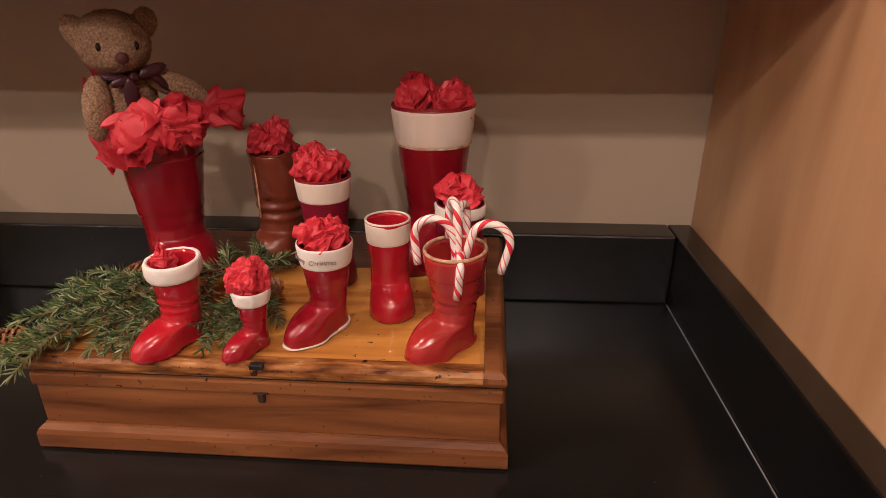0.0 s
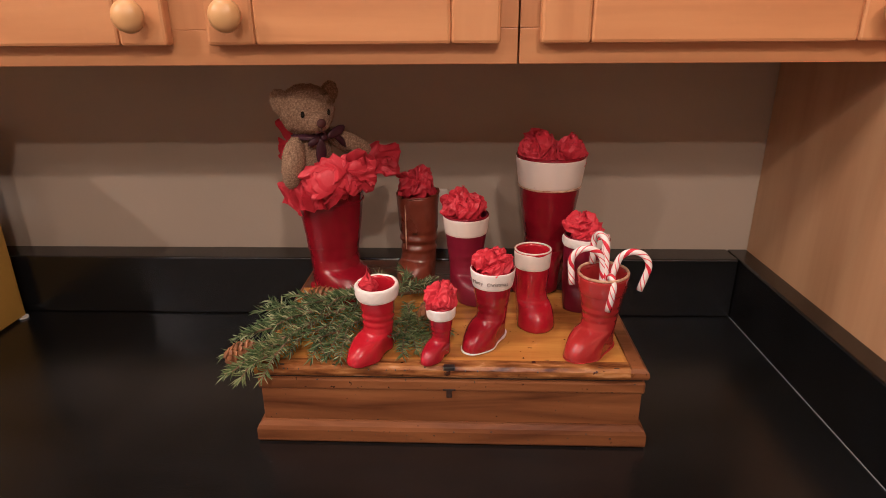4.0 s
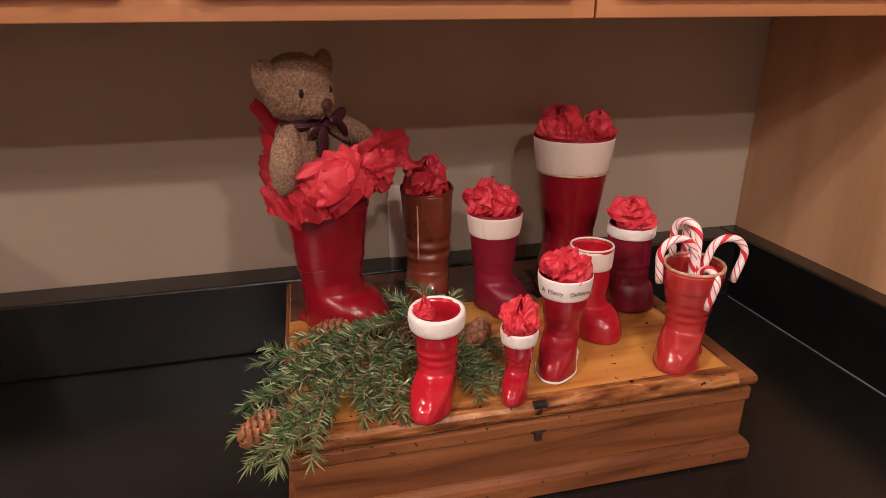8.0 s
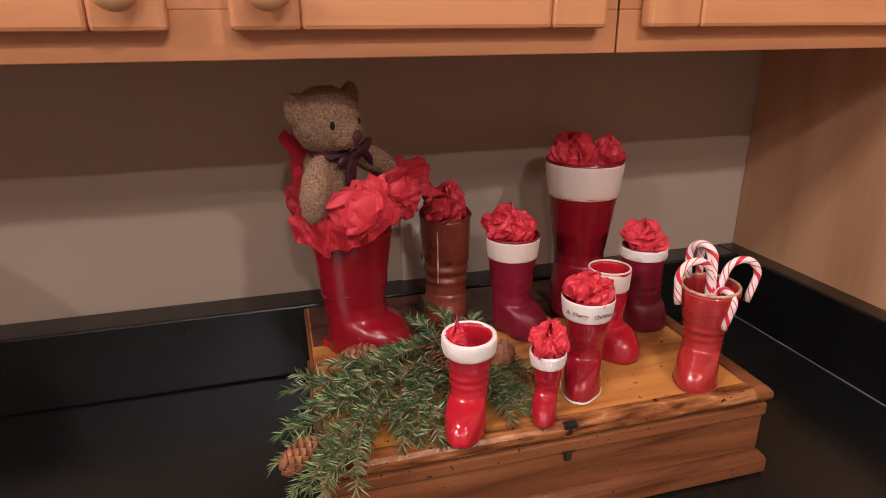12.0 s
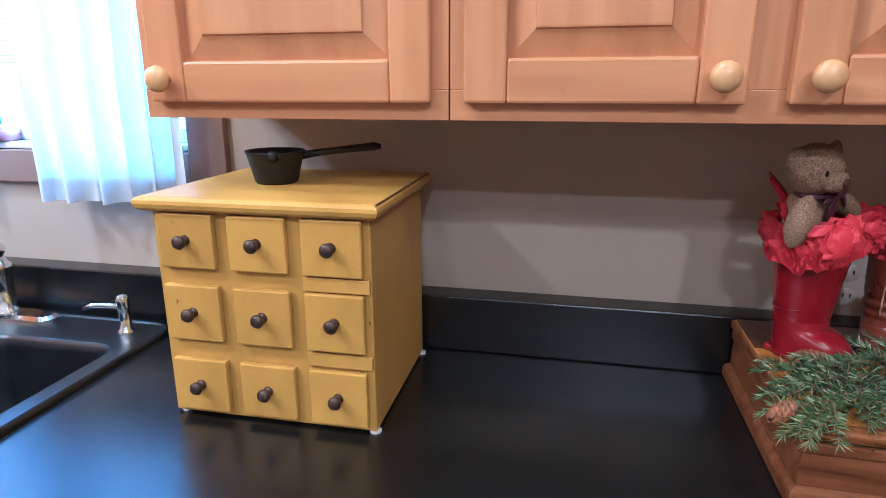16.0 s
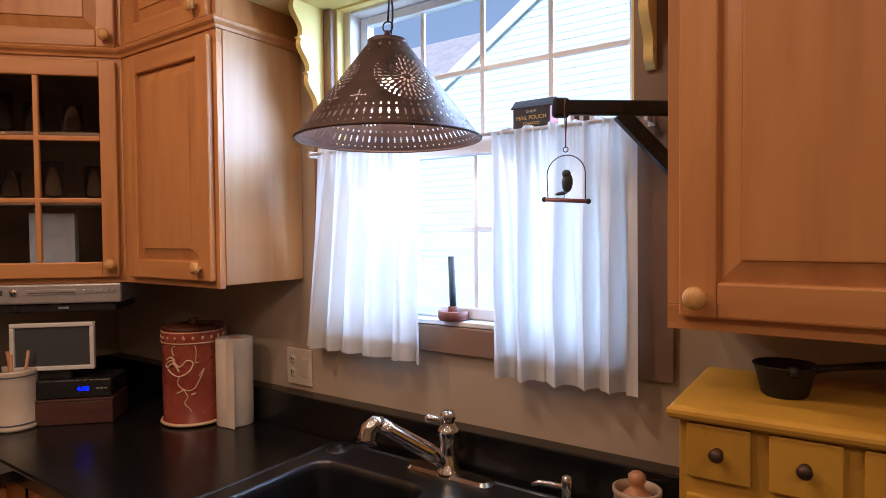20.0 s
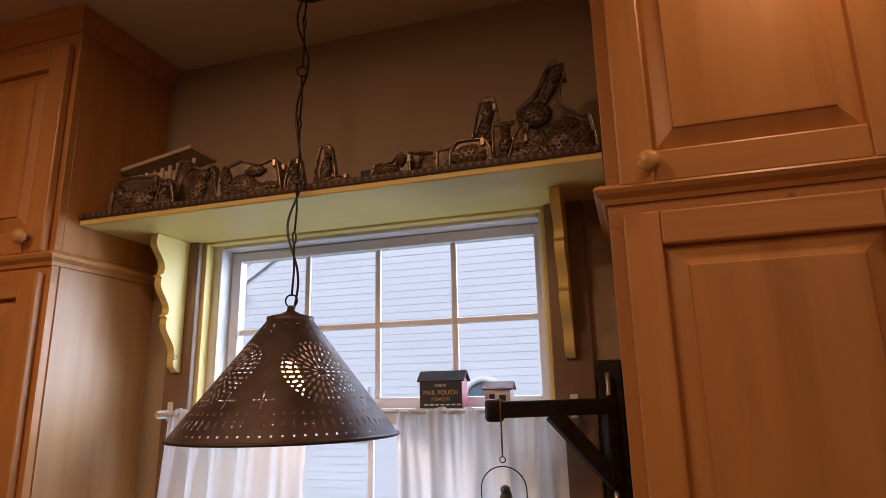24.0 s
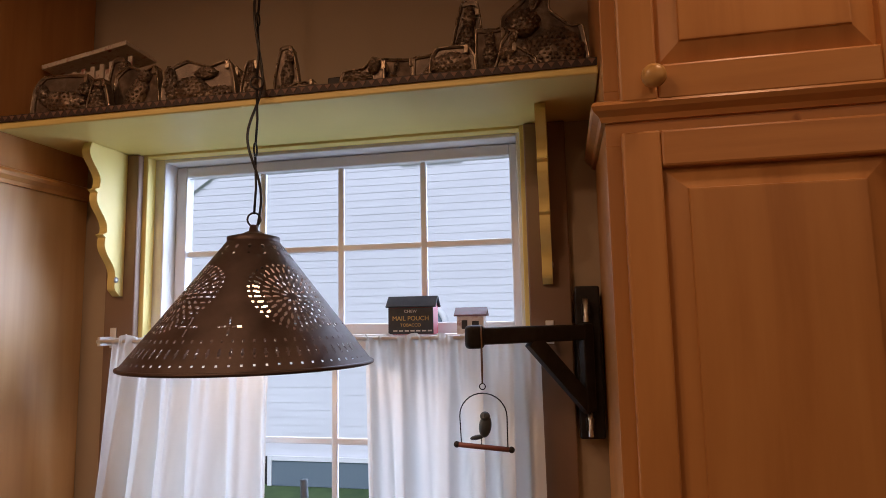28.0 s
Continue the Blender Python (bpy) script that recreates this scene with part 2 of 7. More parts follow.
def tissue_material():
    m = textured("red_tissue_paper", [(0.3, (0.52, 0.018, 0.022)), (0.7, (0.64, 0.034, 0.038))], (18, 18, 18), 6, 0.46, 0.25, 160, rough_var=0.1, spread=0.10)
    nt = m.node_tree
    b = nt.nodes["Principled BSDF"]
    tr = nt.nodes.new("ShaderNodeBsdfTranslucent")
    tr.inputs[0].default_value = (0.62, 0.03, 0.04, 1)
    mx = nt.nodes.new("ShaderNodeMixShader")
    mx.inputs[0].default_value = 0.22
    nt.links.new(b.outputs[0], mx.inputs[1])
    nt.links.new(tr.outputs[0], mx.inputs[2])
    nt.links.new(mx.outputs[0], nt.nodes["Material Output"].inputs[0])
    return m


tissue = tissue_material()


def curtain_material():
    m = textured("white_muslin", [(0.3, (0.72, 0.72, 0.70)), (0.7, (0.80, 0.80, 0.78))], (30, 30, 6), 5, 0.9, 0.2, 500)
    nt = m.node_tree
    b = nt.nodes["Principled BSDF"]
    tr = nt.nodes.new("ShaderNodeBsdfTranslucent")
    tr.inputs[0].default_value = (0.70, 0.70, 0.68, 1)
    mx = nt.nodes.new("ShaderNodeMixShader")
    mx.inputs[0].default_value = 0.40
    nt.links.new(b.outputs[0], mx.inputs[1])
    nt.links.new(tr.outputs[0], mx.inputs[2])
    nt.links.new(mx.outputs[0], nt.nodes["Material Output"].inputs[0])
    return m


muslin = curtain_material()
fur = textured("tan_bear_plush", [(0.25, (0.13, 0.078, 0.040)), (0.5, (0.27, 0.175, 0.092)), (0.75, (0.46, 0.325, 0.19))], (420, 420, 420), 4, 0.95, 1.0, 420, rough_var=0.03)
bear_nose = mat("brown_stitching", (0.065, 0.018, 0.014), 0.6)
bear_eye = mat("black_bead", (0.008, 0.007, 0.007), 0.15)
ribbon = textured("purple_ribbon", [(0.3, (0.030, 0.008, 0.014)), (0.7, (0.065, 0.018, 0.032))], (30, 30, 30), 4, 0.38, 0.2)


def cane_material():
    m = mat("peppermint_stripes", (0.8, 0.76, 0.74), 0.22, coat=0.4)
    nt = m.node_tree
    uv = nt.nodes.new("ShaderNodeUVMap")
    sep = nt.nodes.new("ShaderNodeSeparateXYZ")
    nt.links.new(uv.outputs[0], sep.inputs[0])
    ad = nt.nodes.new("ShaderNodeMath")
    ad.operation = "ADD"
    nt.links.new(sep.outputs[0], ad.inputs[0])
    nt.links.new(sep.outputs[1], ad.inputs[1])
    fr = nt.nodes.new("ShaderNodeMath")
    fr.operation = "FRACT"
    nt.links.new(ad.outputs[0], fr.inputs[0])
    ramp = nt.nodes.new("ShaderNodeValToRGB")
    ramp.color_ramp.interpolation = "CONSTANT"
    cols = [(0.0, (0.52, 0.02, 0.03)), (0.20, (0.80, 0.74, 0.72)), (0.48, (0.60, 0.12, 0.13)), (0.54, (0.82, 0.77, 0.75)), (0.72, (0.60, 0.10, 0.11)), (0.78, (0.80, 0.74, 0.72))]
    while len(ramp.color_ramp.elements) < len(cols):
        ramp.color_ramp.elements.new(0.5)
    for e, (p, c) in zip(ramp.color_ramp.elements, cols):
        e.position, e.color = p, (*c, 1)
    nt.links.new(fr.outputs[0], ramp.inputs[0])
    nt.links.new(ramp.outputs[0], nt.nodes["Principled BSDF"].inputs["Base Color"])
    return m


cane_mat = cane_material()


def needle_material(name, stops):
    """Fir needles: each needle takes its own shade."""
    m = mat(name, stops[0][1], 0.34)
    n, l = m.node_tree.nodes, m.node_tree.links
    geo = n.new("ShaderNodeNewGeometry")
    ramp = n.new("ShaderNodeValToRGB")
    while len(ramp.color_ramp.elements) < len(stops):
        ramp.color_ramp.elements.new(0.5)
    for e, (p, c) in zip(ramp.color_ramp.elements, stops):
        e.position, e.color = p, (*c, 1)
    l.new(geo.outputs["Random Per Island"], ramp.inputs[0])
    l.new(ramp.outputs[0], n["Principled BSDF"].inputs["Base Color"])
    return m


needle_green = needle_material("fir_needle", [(0.0, (0.020, 0.040, 0.010)), (0.40, (0.070, 0.110, 0.030)), (0.72, (0.15, 0.20, 0.070)), (1.0, (0.40, 0.43, 0.22))])
needle_fresh = needle_material("fresh_fir_needle", [(0.0, (0.050, 0.085, 0.022)), (0.5, (0.14, 0.18, 0.050)), (1.0, (0.32, 0.34, 0.15))])
twig_brown = textured("fir_twig", [(0.3, (0.10, 0.055, 0.025)), (0.7, (0.20, 0.12, 0.06))], (80, 80, 80), 5, 0.8, 0.3)
cone_brown = textured("pine_cone_scale", [(0.3, (0.10, 0.036, 0.008)), (0.6, (0.25, 0.105, 0.022)), (0.8, (0.46, 0.24, 0.075))], (120, 120, 120), 5, 0.6, 0.2)
old_tin = textured("tarnished_tin", [(0.3, (0.070, 0.048, 0.032)), (0.5, (0.14, 0.100, 0.068)), (0.68, (0.26, 0.195, 0.135)), (0.8, (0.13, 0.092, 0.060))], (40, 40, 40), 7, 0.36, 0.3, 260, metal=0.45, rough_var=0.16, spread=0.30)
redware = textured("redware_glaze", [(0.3, (0.20, 0.038, 0.020)), (0.7, (0.27, 0.060, 0.030))], (12, 12, 12), 6, 0.26, 0.06, 90, spot=(60, 0.72, (0.10, 0.025, 0.015)))
jar_lid = textured("dark_glaze", [(0.3, (0.045, 0.016, 0.010)), (0.7, (0.08, 0.026, 0.016))], (14, 14, 14), 5, 0.25, 0.06, 90)
slip_cream = mat("cream_slip", (0.58, 0.42, 0.25), 0.4)
paper_white = textured("paper_towel", [(0.3, (0.60, 0.54, 0.47)), (0.7, (0.66, 0.60, 0.53))], (20, 20, 20), 4, 0.9, 0.4, 260)
stoneware = textured("cream_stoneware", [(0.3, (0.50, 0.44, 0.35)), (0.7, (0.58, 0.52, 0.43))], (14, 14, 14), 5, 0.35, 0.08, 120)
crock_tan = textured("tan_stoneware", [(0.3, (0.36, 0.27, 0.18)), (0.7, (0.45, 0.35, 0.24))], (14, 14, 14), 5, 0.4, 0.08, 120)
blue_band = mat("grey_blue_band", (0.09, 0.10, 0.13), 0.4)
turned_wood = textured("turned_wood", [(0.3, (0.40, 0.20, 0.085)), (0.7, (0.52, 0.28, 0.13))], (30, 30, 8), 6, 0.45, 0.1)
dark_redwood = textured("dark_red_wood", [(0.3, (0.055, 0.022, 0.018)), (0.7, (0.085, 0.035, 0.028))], (4, 40, 40), 6, 0.45, 0.1)
black_plastic = textured("black_plastic", [(0.3, (0.012, 0.012, 0.014)), (0.7, (0.018, 0.018, 0.02))], (20, 20, 20), 3, 0.3, 0.03)
silver_plastic = textured("silver_plastic", [(0.3, (0.36, 0.36, 0.38)), (0.7, (0.42, 0.42, 0.44))], (20, 20, 20), 3, 0.38, 0.02, metal=0.4)
# blue-grey of a reflection in the cabinet glass, put into a base colour
pale_blue_reflection = textured("pale_blue_reflection", [(0.3, (0.15, 0.18, 0.25)), (0.7, (0.20, 0.235, 0.32))], (20, 20, 20), 4, 0.6, 0.05)
white_plastic = mat("white_plastic", (0.62, 0.62, 0.62), 0.35)
screen_glass = mat("switched_off_screen", (0.05, 0.06, 0.075), 0.06, spec=0.8)
candle_wax = textured("grey_blue_wax", [(0.3, (0.045, 0.06, 0.075)), (0.7, (0.06, 0.08, 0.10))], (40, 40, 10), 4, 0.5, 0.1)
holder_red = textured("red_brown_wood", [(0.3, (0.13, 0.045, 0.035)), (0.7, (0.19, 0.07, 0.055))], (30, 30, 30), 5, 0.5, 0.1)
siding = textured("pale_siding", [(0.3, (0.70, 0.70, 0.73)), (0.7, (0.76, 0.76, 0.79))], (0.6, 0.6, 3), 4, 0.7, 0.05, 30)
shingle = textured("brown_shingle", [(0.3, (0.36, 0.29, 0.26)), (0.7, (0.50, 0.41, 0.37))], (4, 4, 4), 5, 0.9, 0.3, 60, spread=0.22)
outside_trim = textured("outside_white_trim", [(0.3, (0.74, 0.74, 0.75)), (0.7, (0.80, 0.80, 0.81))], (3, 3, 3), 3, 0.6, 0.02)
outside_glass = mat("house_window_glass", (0.16, 0.20, 0.24), 0.08, spec=0.8)
grass = textured("grass", [(0.3, (0.045, 0.085, 0.025)), (0.7, (0.09, 0.14, 0.045))], (3, 3, 3), 8, 0.9, 0.5, 40)
floor_wood = textured("floor_boards", [(0.3, (0.060, 0.032, 0.016)), (0.7, (0.11, 0.062, 0.030))], (22, 1.6, 22), 7, 0.4, 0.05, spread=0.1)
toy_black = textured("black_roof_paint", [(0.3, (0.02, 0.022, 0.025)), (0.7, (0.04, 0.042, 0.048))], (50, 50, 50), 5, 0.7, 0.4)
toy_red = mat("red_toy_paint", (0.36, 0.05, 0.06), 0.6)
toy_cream = textured("weathered_white_paint", [(0.35, (0.52, 0.44, 0.36)), (0.55, (0.60, 0.53, 0.45)), (0.75, (0.30, 0.10, 0.07))], (70, 70, 70), 5, 0.7, 0.2)
letter_yellow = mat("yellow_lettering", (0.52, 0.36, 0.09), 0.6)
letter_white = mat("white_lettering", (0.55, 0.52, 0.46), 0.6)
ink = mat("dark_ink", (0.22, 0.19, 0.17), 0.7)
clear_glass = mat("window_glass", (1, 1, 1), 0.02)
clear_glass.node_tree.nodes["Principled BSDF"].inputs["Transmission Weight"].default_value = 1.0
clear_glass.node_tree.nodes["Principled BSDF"].inputs["IOR"].default_value = 1.02
cab_glass = mat("cabinet_glass", (1, 1, 1), 0.03)
cab_glass.node_tree.nodes["Principled BSDF"].inputs["Transmission Weight"].default_value = 1.0
cab_glass.node_tree.nodes["Principled BSDF"].inputs["IOR"].default_value = 1.3


def glowing(name, colour, power):
    m = mat(name, colour, 0.4)
    b = m.node_tree.nodes["Principled BSDF"]
    b.inputs["Emission Color"].default_value = (*colour, 1)
    b.inputs["Emission Strength"].default_value = power
    return m


bulb_glow = glowing("lit_bulb", (1.0, 0.66, 0.34), 5.0)
blue_digits = glowing("blue_display", (0.03, 0.03, 1.0), 1.6)
can_glow = glowing("lit_can", (1.0, 0.72, 0.45), 8.0)

# ---- helpers for meshes ----


def finish(bm, smooth=False):
    if smooth:
        for f in bm.faces:
            f.smooth = True
    me = bpy.data.meshes.new("mesh")
    bm.to_mesh(me)
    bm.free()
    return me


def part(name, bm, material, parent=None, label="", smooth=False, kind=""):
    me = finish(bm, smooth) if not isinstance(bm, bpy.types.Mesh) else bm
    me.name = name
    if not me.materials:
        me.materials.append(material)
    ob = new(name, me)
    if parent:
        ob.parent = parent
    return tagged(ob, label=label, kind=kind)


def thing(name, m, label, category, group="", kind=""):
    ob = new(name)
    ob.empty_display_size = 0.05
    ob.matrix_world = m
    return tagged(ob, label, category, group, kind)


def merge(bm, other):
    me = bpy.data.meshes.new("tmp")
    other.to_mesh(me)
    other.free()
    bm.from_mesh(me)
    bpy.data.meshes.remove(me)
    return bm


def boxes(rows, bev=0.0015, seg=2):
    """One bmesh of bevelled boxes, rows of x0, x1, y0, y1, z0, z1."""
    bm = bmesh.new()
    for x0, x1, y0, y1, z0, z1 in rows:
        r = bmesh.ops.create_cube(bm, size=1.0)
        for v in r["verts"]:
            v.co = Vector(((x0 + x1) / 2 + v.co.x * (x1 - x0), (y0 + y1) / 2 + v.co.y * (y1 - y0), (z0 + z1) / 2 + v.co.z * (z1 - z0)))
    if bev:
        bmesh.ops.bevel(bm, geom=bm.edges[:], offset=bev, segments=seg, profile=0.5, affect="EDGES", clamp_overlap=True)
    return bm


def box(x0, x1, y0, y1, z0, z1, bev=0.0015, seg=2):
    return boxes([(x0, x1, y0, y1, z0, z1)], bev, seg)


def lathe(profile, seg=32, at=(0, 0, 0), close=False, squash=1.0):
    """A turned body; profile of (radius, height)."""
    bm = bmesh.new()
    rings = []
    for r, z in profile:
        if r < 1e-5:
            rings.append([bm.verts.new((at[0], at[1], at[2] + z))])
        else:
            rings.append([bm.verts.new((at[0] + r * math.cos(2 * math.pi * i / seg), at[1] + squash * r * math.sin(2 * math.pi * i / seg), at[2] + z)) for i in range(seg)])
    for a, b in zip(rings, rings[1:]):
        if len(a) == 1 and len(b) == 1:
            continue
        for i in range(seg):
            j = (i + 1) % seg
            if len(a) == 1:
                bm.faces.new((a[0], b[j], b[i]))
            elif len(b) == 1:
                bm.faces.new((a[i], a[j], b[0]))
            else:
                bm.faces.new((a[i], a[j], b[j], b[i]))
    if close:
        for ring, flip in ((rings[0], True), (rings[-1], False)):
            if len(ring) > 1:
                bm.faces.new(ring[::-1] if flip else ring)
    bmesh.ops.recalc_face_normals(bm, faces=bm.faces[:])
    return bm


def tube(points, radius, seg=10, caps=True, twist=0.0, uv=False):
    """A round bar along points; radius a number or one for each point."""
    pts = [Vector(p) for p in points]
    n = len(pts)
    rad = radius if isinstance(radius, (list, tuple)) else [radius] * n
    bm = bmesh.new()
    lay = bm.loops.layers.uv.new("UVMap") if uv else None
    side = None
    rings, dist, run = [], [], 0.0
    for i, p in enumerate(pts):
        t = (pts[min(i + 1, n - 1)] - pts[max(i - 1, 0)]).normalized()
        if side is None:
            side = t.orthogonal().normalized()
        side = (side - t * side.dot(t)).normalized()
        up = t.cross(side)
        rings.append([bm.verts.new(p + rad[i] * (math.cos(2 * math.pi * k / seg) * side + math.sin(2 * math.pi * k / seg) * up)) for k in range(seg)])
        run += (p - pts[i - 1]).length if i else 0
        dist.append(run)
    for i in range(n - 1):
        for k in range(seg):
            j = (k + 1) % seg
            f = bm.faces.new((rings[i][k], rings[i][j], rings[i + 1][j], rings[i + 1][k]))
            if uv:
                for loop, (u, v) in zip(f.loops, ((k, i), (k + 1, i), (k + 1, i + 1), (k, i + 1))):
                    loop[lay].uv = (u / seg, dist[v] * twist)
    if caps:
        bm.faces.new(rings[0][::-1])
        bm.faces.new(rings[-1])
    return bm


def blob(at, radii, sub=3, rough=0.0, freq=20.0, rot=None):
    bm = bmesh.new()
    bmesh.ops.create_icosphere(bm, subdivisions=sub, radius=1.0)
    for v in bm.verts:
        d = v.co.copy()
        s = 1 + rough * noise.noise(d * freq * 0.1 + Vector(at) * 37)
        c = Vector((d.x * radii[0] * s, d.y * radii[1] * s, d.z * radii[2] * s))
        if rot:
            c.rotate(rot)
        v.co = c + Vector(at)
    return bm


def cells(xs, ys, holes, z0, z1, axes="xyz"):
    """A slab on a grid with some cells left out; axes says which way it lies."""
    bm = bmesh.new()
    vs = {}

    def vert(i, j, k):
        if (i, j, k) not in vs:
            p = {axes[0]: xs[i], axes[1]: ys[j], axes[2]: (z0, z1)[k]}
            vs[i, j, k] = bm.verts.new((p["x"], p["y"], p["z"]))
        return vs[i, j, k]

    full = {(i, j) for i in range(len(xs) - 1) for j in range(len(ys) - 1)} - set(holes)
    for i, j in full:
        bm.faces.new([vert(*c, 1) for c in ((i, j), (i + 1, j), (i + 1, j + 1), (i, j + 1))])
        bm.faces.new([vert(*c, 0) for c in ((i, j + 1), (i + 1, j + 1), (i + 1, j), (i, j))])
        for (di, dj), (a, b) in (((-1, 0), ((i, j + 1), (i, j))), ((1, 0), ((i + 1, j), (i + 1, j + 1))), ((0, -1), ((i, j), (i + 1, j))), ((0, 1), ((i + 1, j + 1), (i, j + 1)))):
            if (i + di, j + dj) not in full:
                bm.faces.new((vert(*a, 0), vert(*b, 0), vert(*b, 1), vert(*a, 1)))
    bmesh.ops.recalc_face_normals(bm, faces=bm.faces[:])
    return bm


def text_part(body, size, at, material, parent, rot=(90, 0, 0), name="lettering", spacing=1.0):
    cu = bpy.data.curves.new(name, "FONT")
    cu.body, cu.size, cu.align_x, cu.align_y, cu.extrude = body, size, "CENTER", "CENTER", 0.0004
    cu.space_character = spacing
    tmp = bpy.data.objects.new("tmp", cu)
    scene.collection.objects.link(tmp)
    me = bpy.data.meshes.new_from_object(tmp)
    bpy.data.objects.remove(tmp)
    me.transform(pose(*at, *rot))
    me.materials.clear()
    return part(name, me, material, parent)

# ---- large structure ----
WALL, FACE, COUNTER, EDGE = 1.09, 0.785, 0.914, 0.410
LEFT, RIGHT, BACK, CEIL = -3.435, 2.2, -3.2, 2.74
PANEL = 0.613
WX0, WX1, WZ0, WZ1 = -2.125, -1.205, 1.28, 2.215


def setting(name, bm, material, label, category="", smooth=False):
    return tagged(part(name, bm, material, smooth=smooth), label, category or name.split("_")[0], kind="structure")


setting("wall_north", cells([LEFT - 0.15, WX0, WX1, RIGHT + 0.15], [0, WZ0, WZ1, CEIL], [(1, 1)], WALL, WALL + 0.15, "xzy"), wall_paint, "tan painted wall with a window opening above the sink", "wall")
setting("wall_west", box(LEFT - 0.15, LEFT, BACK, WALL, 0, CEIL, 0), wall_paint, "tan painted side wall of the kitchen", "wall")
setting("wall_east", box(RIGHT, RIGHT + 0.15, BACK, WALL, 0, CEIL, 0), wall_paint, "tan painted wall closing the kitchen", "wall")
setting("wall_south", box(LEFT - 0.15, RIGHT + 0.15, BACK - 0.15, BACK, 0, CEIL, 0), wall_paint, "tan painted wall behind the walk", "wall")
setting("floor", box(LEFT - 0.15, RIGHT + 0.15, BACK - 0.15, WALL + 0.15, -0.2, 0, 0), floor_wood, "dark brown wooden kitchen floor", "floor")
setting("ceiling", box(LEFT - 0.15, RIGHT + 0.15, BACK - 0.15, WALL + 0.15, CEIL, CEIL + 0.2, 0), ceil_paint, "plain cream painted ceiling", "ceiling")
for cx, cy, power in CANS:
    can = thing("recessed_light", pose(cx, cy, CEIL - 0.001), "round recessed ceiling light, lit warm", "ceiling light", "recessed lights")
    part("trim_ring", lathe([(0.066, -0.006), (0.088, -0.004), (0.092, 0.0)], 28), outside_trim, can, smooth=True)

# ---- counter with the sink cut out ----
SX0, SX1, SY0, SY1 = -2.040, -1.262, 0.512, 0.998
xs = [LEFT + 0.002, -2.64, SX0, SX1, PANEL - 0.002]
ys = [-0.9, EDGE, SY0, SY1, WALL - 0.002]
top = cells(xs, ys, [(2, 2), (1, 0), (2, 0), (3, 0)], COUNTER - 0.038, COUNTER)
bmesh.ops.bevel(top, geom=[e for e in top.edges if abs(e.verts[0].co.y - EDGE) < 1e-4 and abs(e.verts[1].co.y - EDGE) < 1e-4 and abs(e.verts[0].co.z - e.verts[1].co.z) < 1e-4], offset=0.006, segments=3, affect="EDGES")
counter = tagged(part("worktop", top, laminate), "black laminate worktop with a faint speckle", "worktop", kind="structure")
splash = setting("backsplash", boxes([(LEFT + 0.022, PANEL - 0.037, WALL - 0.056, WALL - 0.001, COUNTER + 0.0005, 1.025), (PANEL - 0.036, PANEL - 0.001, EDGE + 0.01, WALL - 0.001, COUNTER + 0.0005, 1.025),
                                      (LEFT + 0.001, LEFT + 0.021, -0.9, WALL - 0.001, COUNTER + 0.0005, 1.025)], 0.003), laminate, "black laminate upstand along the back of the worktop", "backsplash")
setting("caulk_joint", boxes([(PANEL - 0.0378, PANEL - 0.0364, EDGE + 0.02, WALL - 0.057, COUNTER + 0.0005, COUNTER + 0.0012)], 0), silver_plastic, "thin pale line of sealant at the upstand", "sealant")

# ---- cabinets ----


def knob(parent, x, y, z, normal=(0, -1, 0), r=0.0185, material=None, name="knob"):
    bm = lathe([(0.0, 0), (0.0075, 0), (0.0065, 0.008), (r * 0.75, 0.013), (r, 0.019), (r * 0.93, 0.025), (r * 0.6, 0.0305), (0.0, 0.032)], 24)
    bmesh.ops.transform(bm, matrix=Matrix.Translation((x, y, z)) @ Vector(normal).to_track_quat("Z", "Y").to_matrix().to_4x4(), verts=bm.verts[:])
    return part(name, bm, material or knob_wood, parent, smooth=True)


def frame_pieces(parent, x0, x1, z0, z1, y0, y1, w, bev=0.004):
    """The two stiles and two rails of a door."""
    for a, b in ((x0, x0 + w), (x1 - w, x1)):
        part("stile", box(a, b, y0, y1, z0, z1, bev), maple_z, parent)
    for a, b in ((z0, z0 + w), (z1 - w, z1)):
        part("rail", box(x0 + w, x1 - w, y0 + 0.0005, y1, a, b, bev), maple_x, parent)


def raised_panel(x0, x1, z0, z1, y, lift=0.010, slope=0.036):
    """A fielded panel: a sloped border round a flat field, facing -y."""
    bm = bmesh.new()
    loops = []
    for inset, d in ((0, 0.004), (0.004, 0.0035), (slope, -lift + 0.002), (slope + 0.0015, -lift - 0.0016), (slope + 0.004, -lift - 0.002)):
        loops.append([bm.verts.new(p) for p in ((x0 + inset, y + d, z0 + inset), (x1 - inset, y + d, z0 + inset), (x1 - inset, y + d, z1 - inset), (x0 + inset, y + d, z1 - inset))])
    for a, b in zip(loops, loops[1:]):
        for i in range(4):
            bm.faces.new((a[i], a[(i + 1) % 4], b[(i + 1) % 4], b[i]))
    bm.faces.new(loops[-1])
    bm.faces.new(loops[0][::-1])
    bmesh.ops.recalc_face_normals(bm, faces=bm.faces[:])
    return bm


def door(parent, x0, x1, z0, z1, y, knob_at=None, w=0.056, flat=False):
    """A raised-panel door whose front lies 20 mm before y."""
    d = part("door", raised_panel(x0 + w - 0.002, x1 - w + 0.002, z0 + w - 0.002, z1 - w + 0.002, y - 0.008, 0.002 if flat else 0.009), maple_z, parent)
    frame_pieces(d, x0, x1, z0, z1, y - 0.020, y - 0.001, w)
    if knob_at:
        knob(d, knob_at[0], y - 0.020, knob_at[1])
    return d


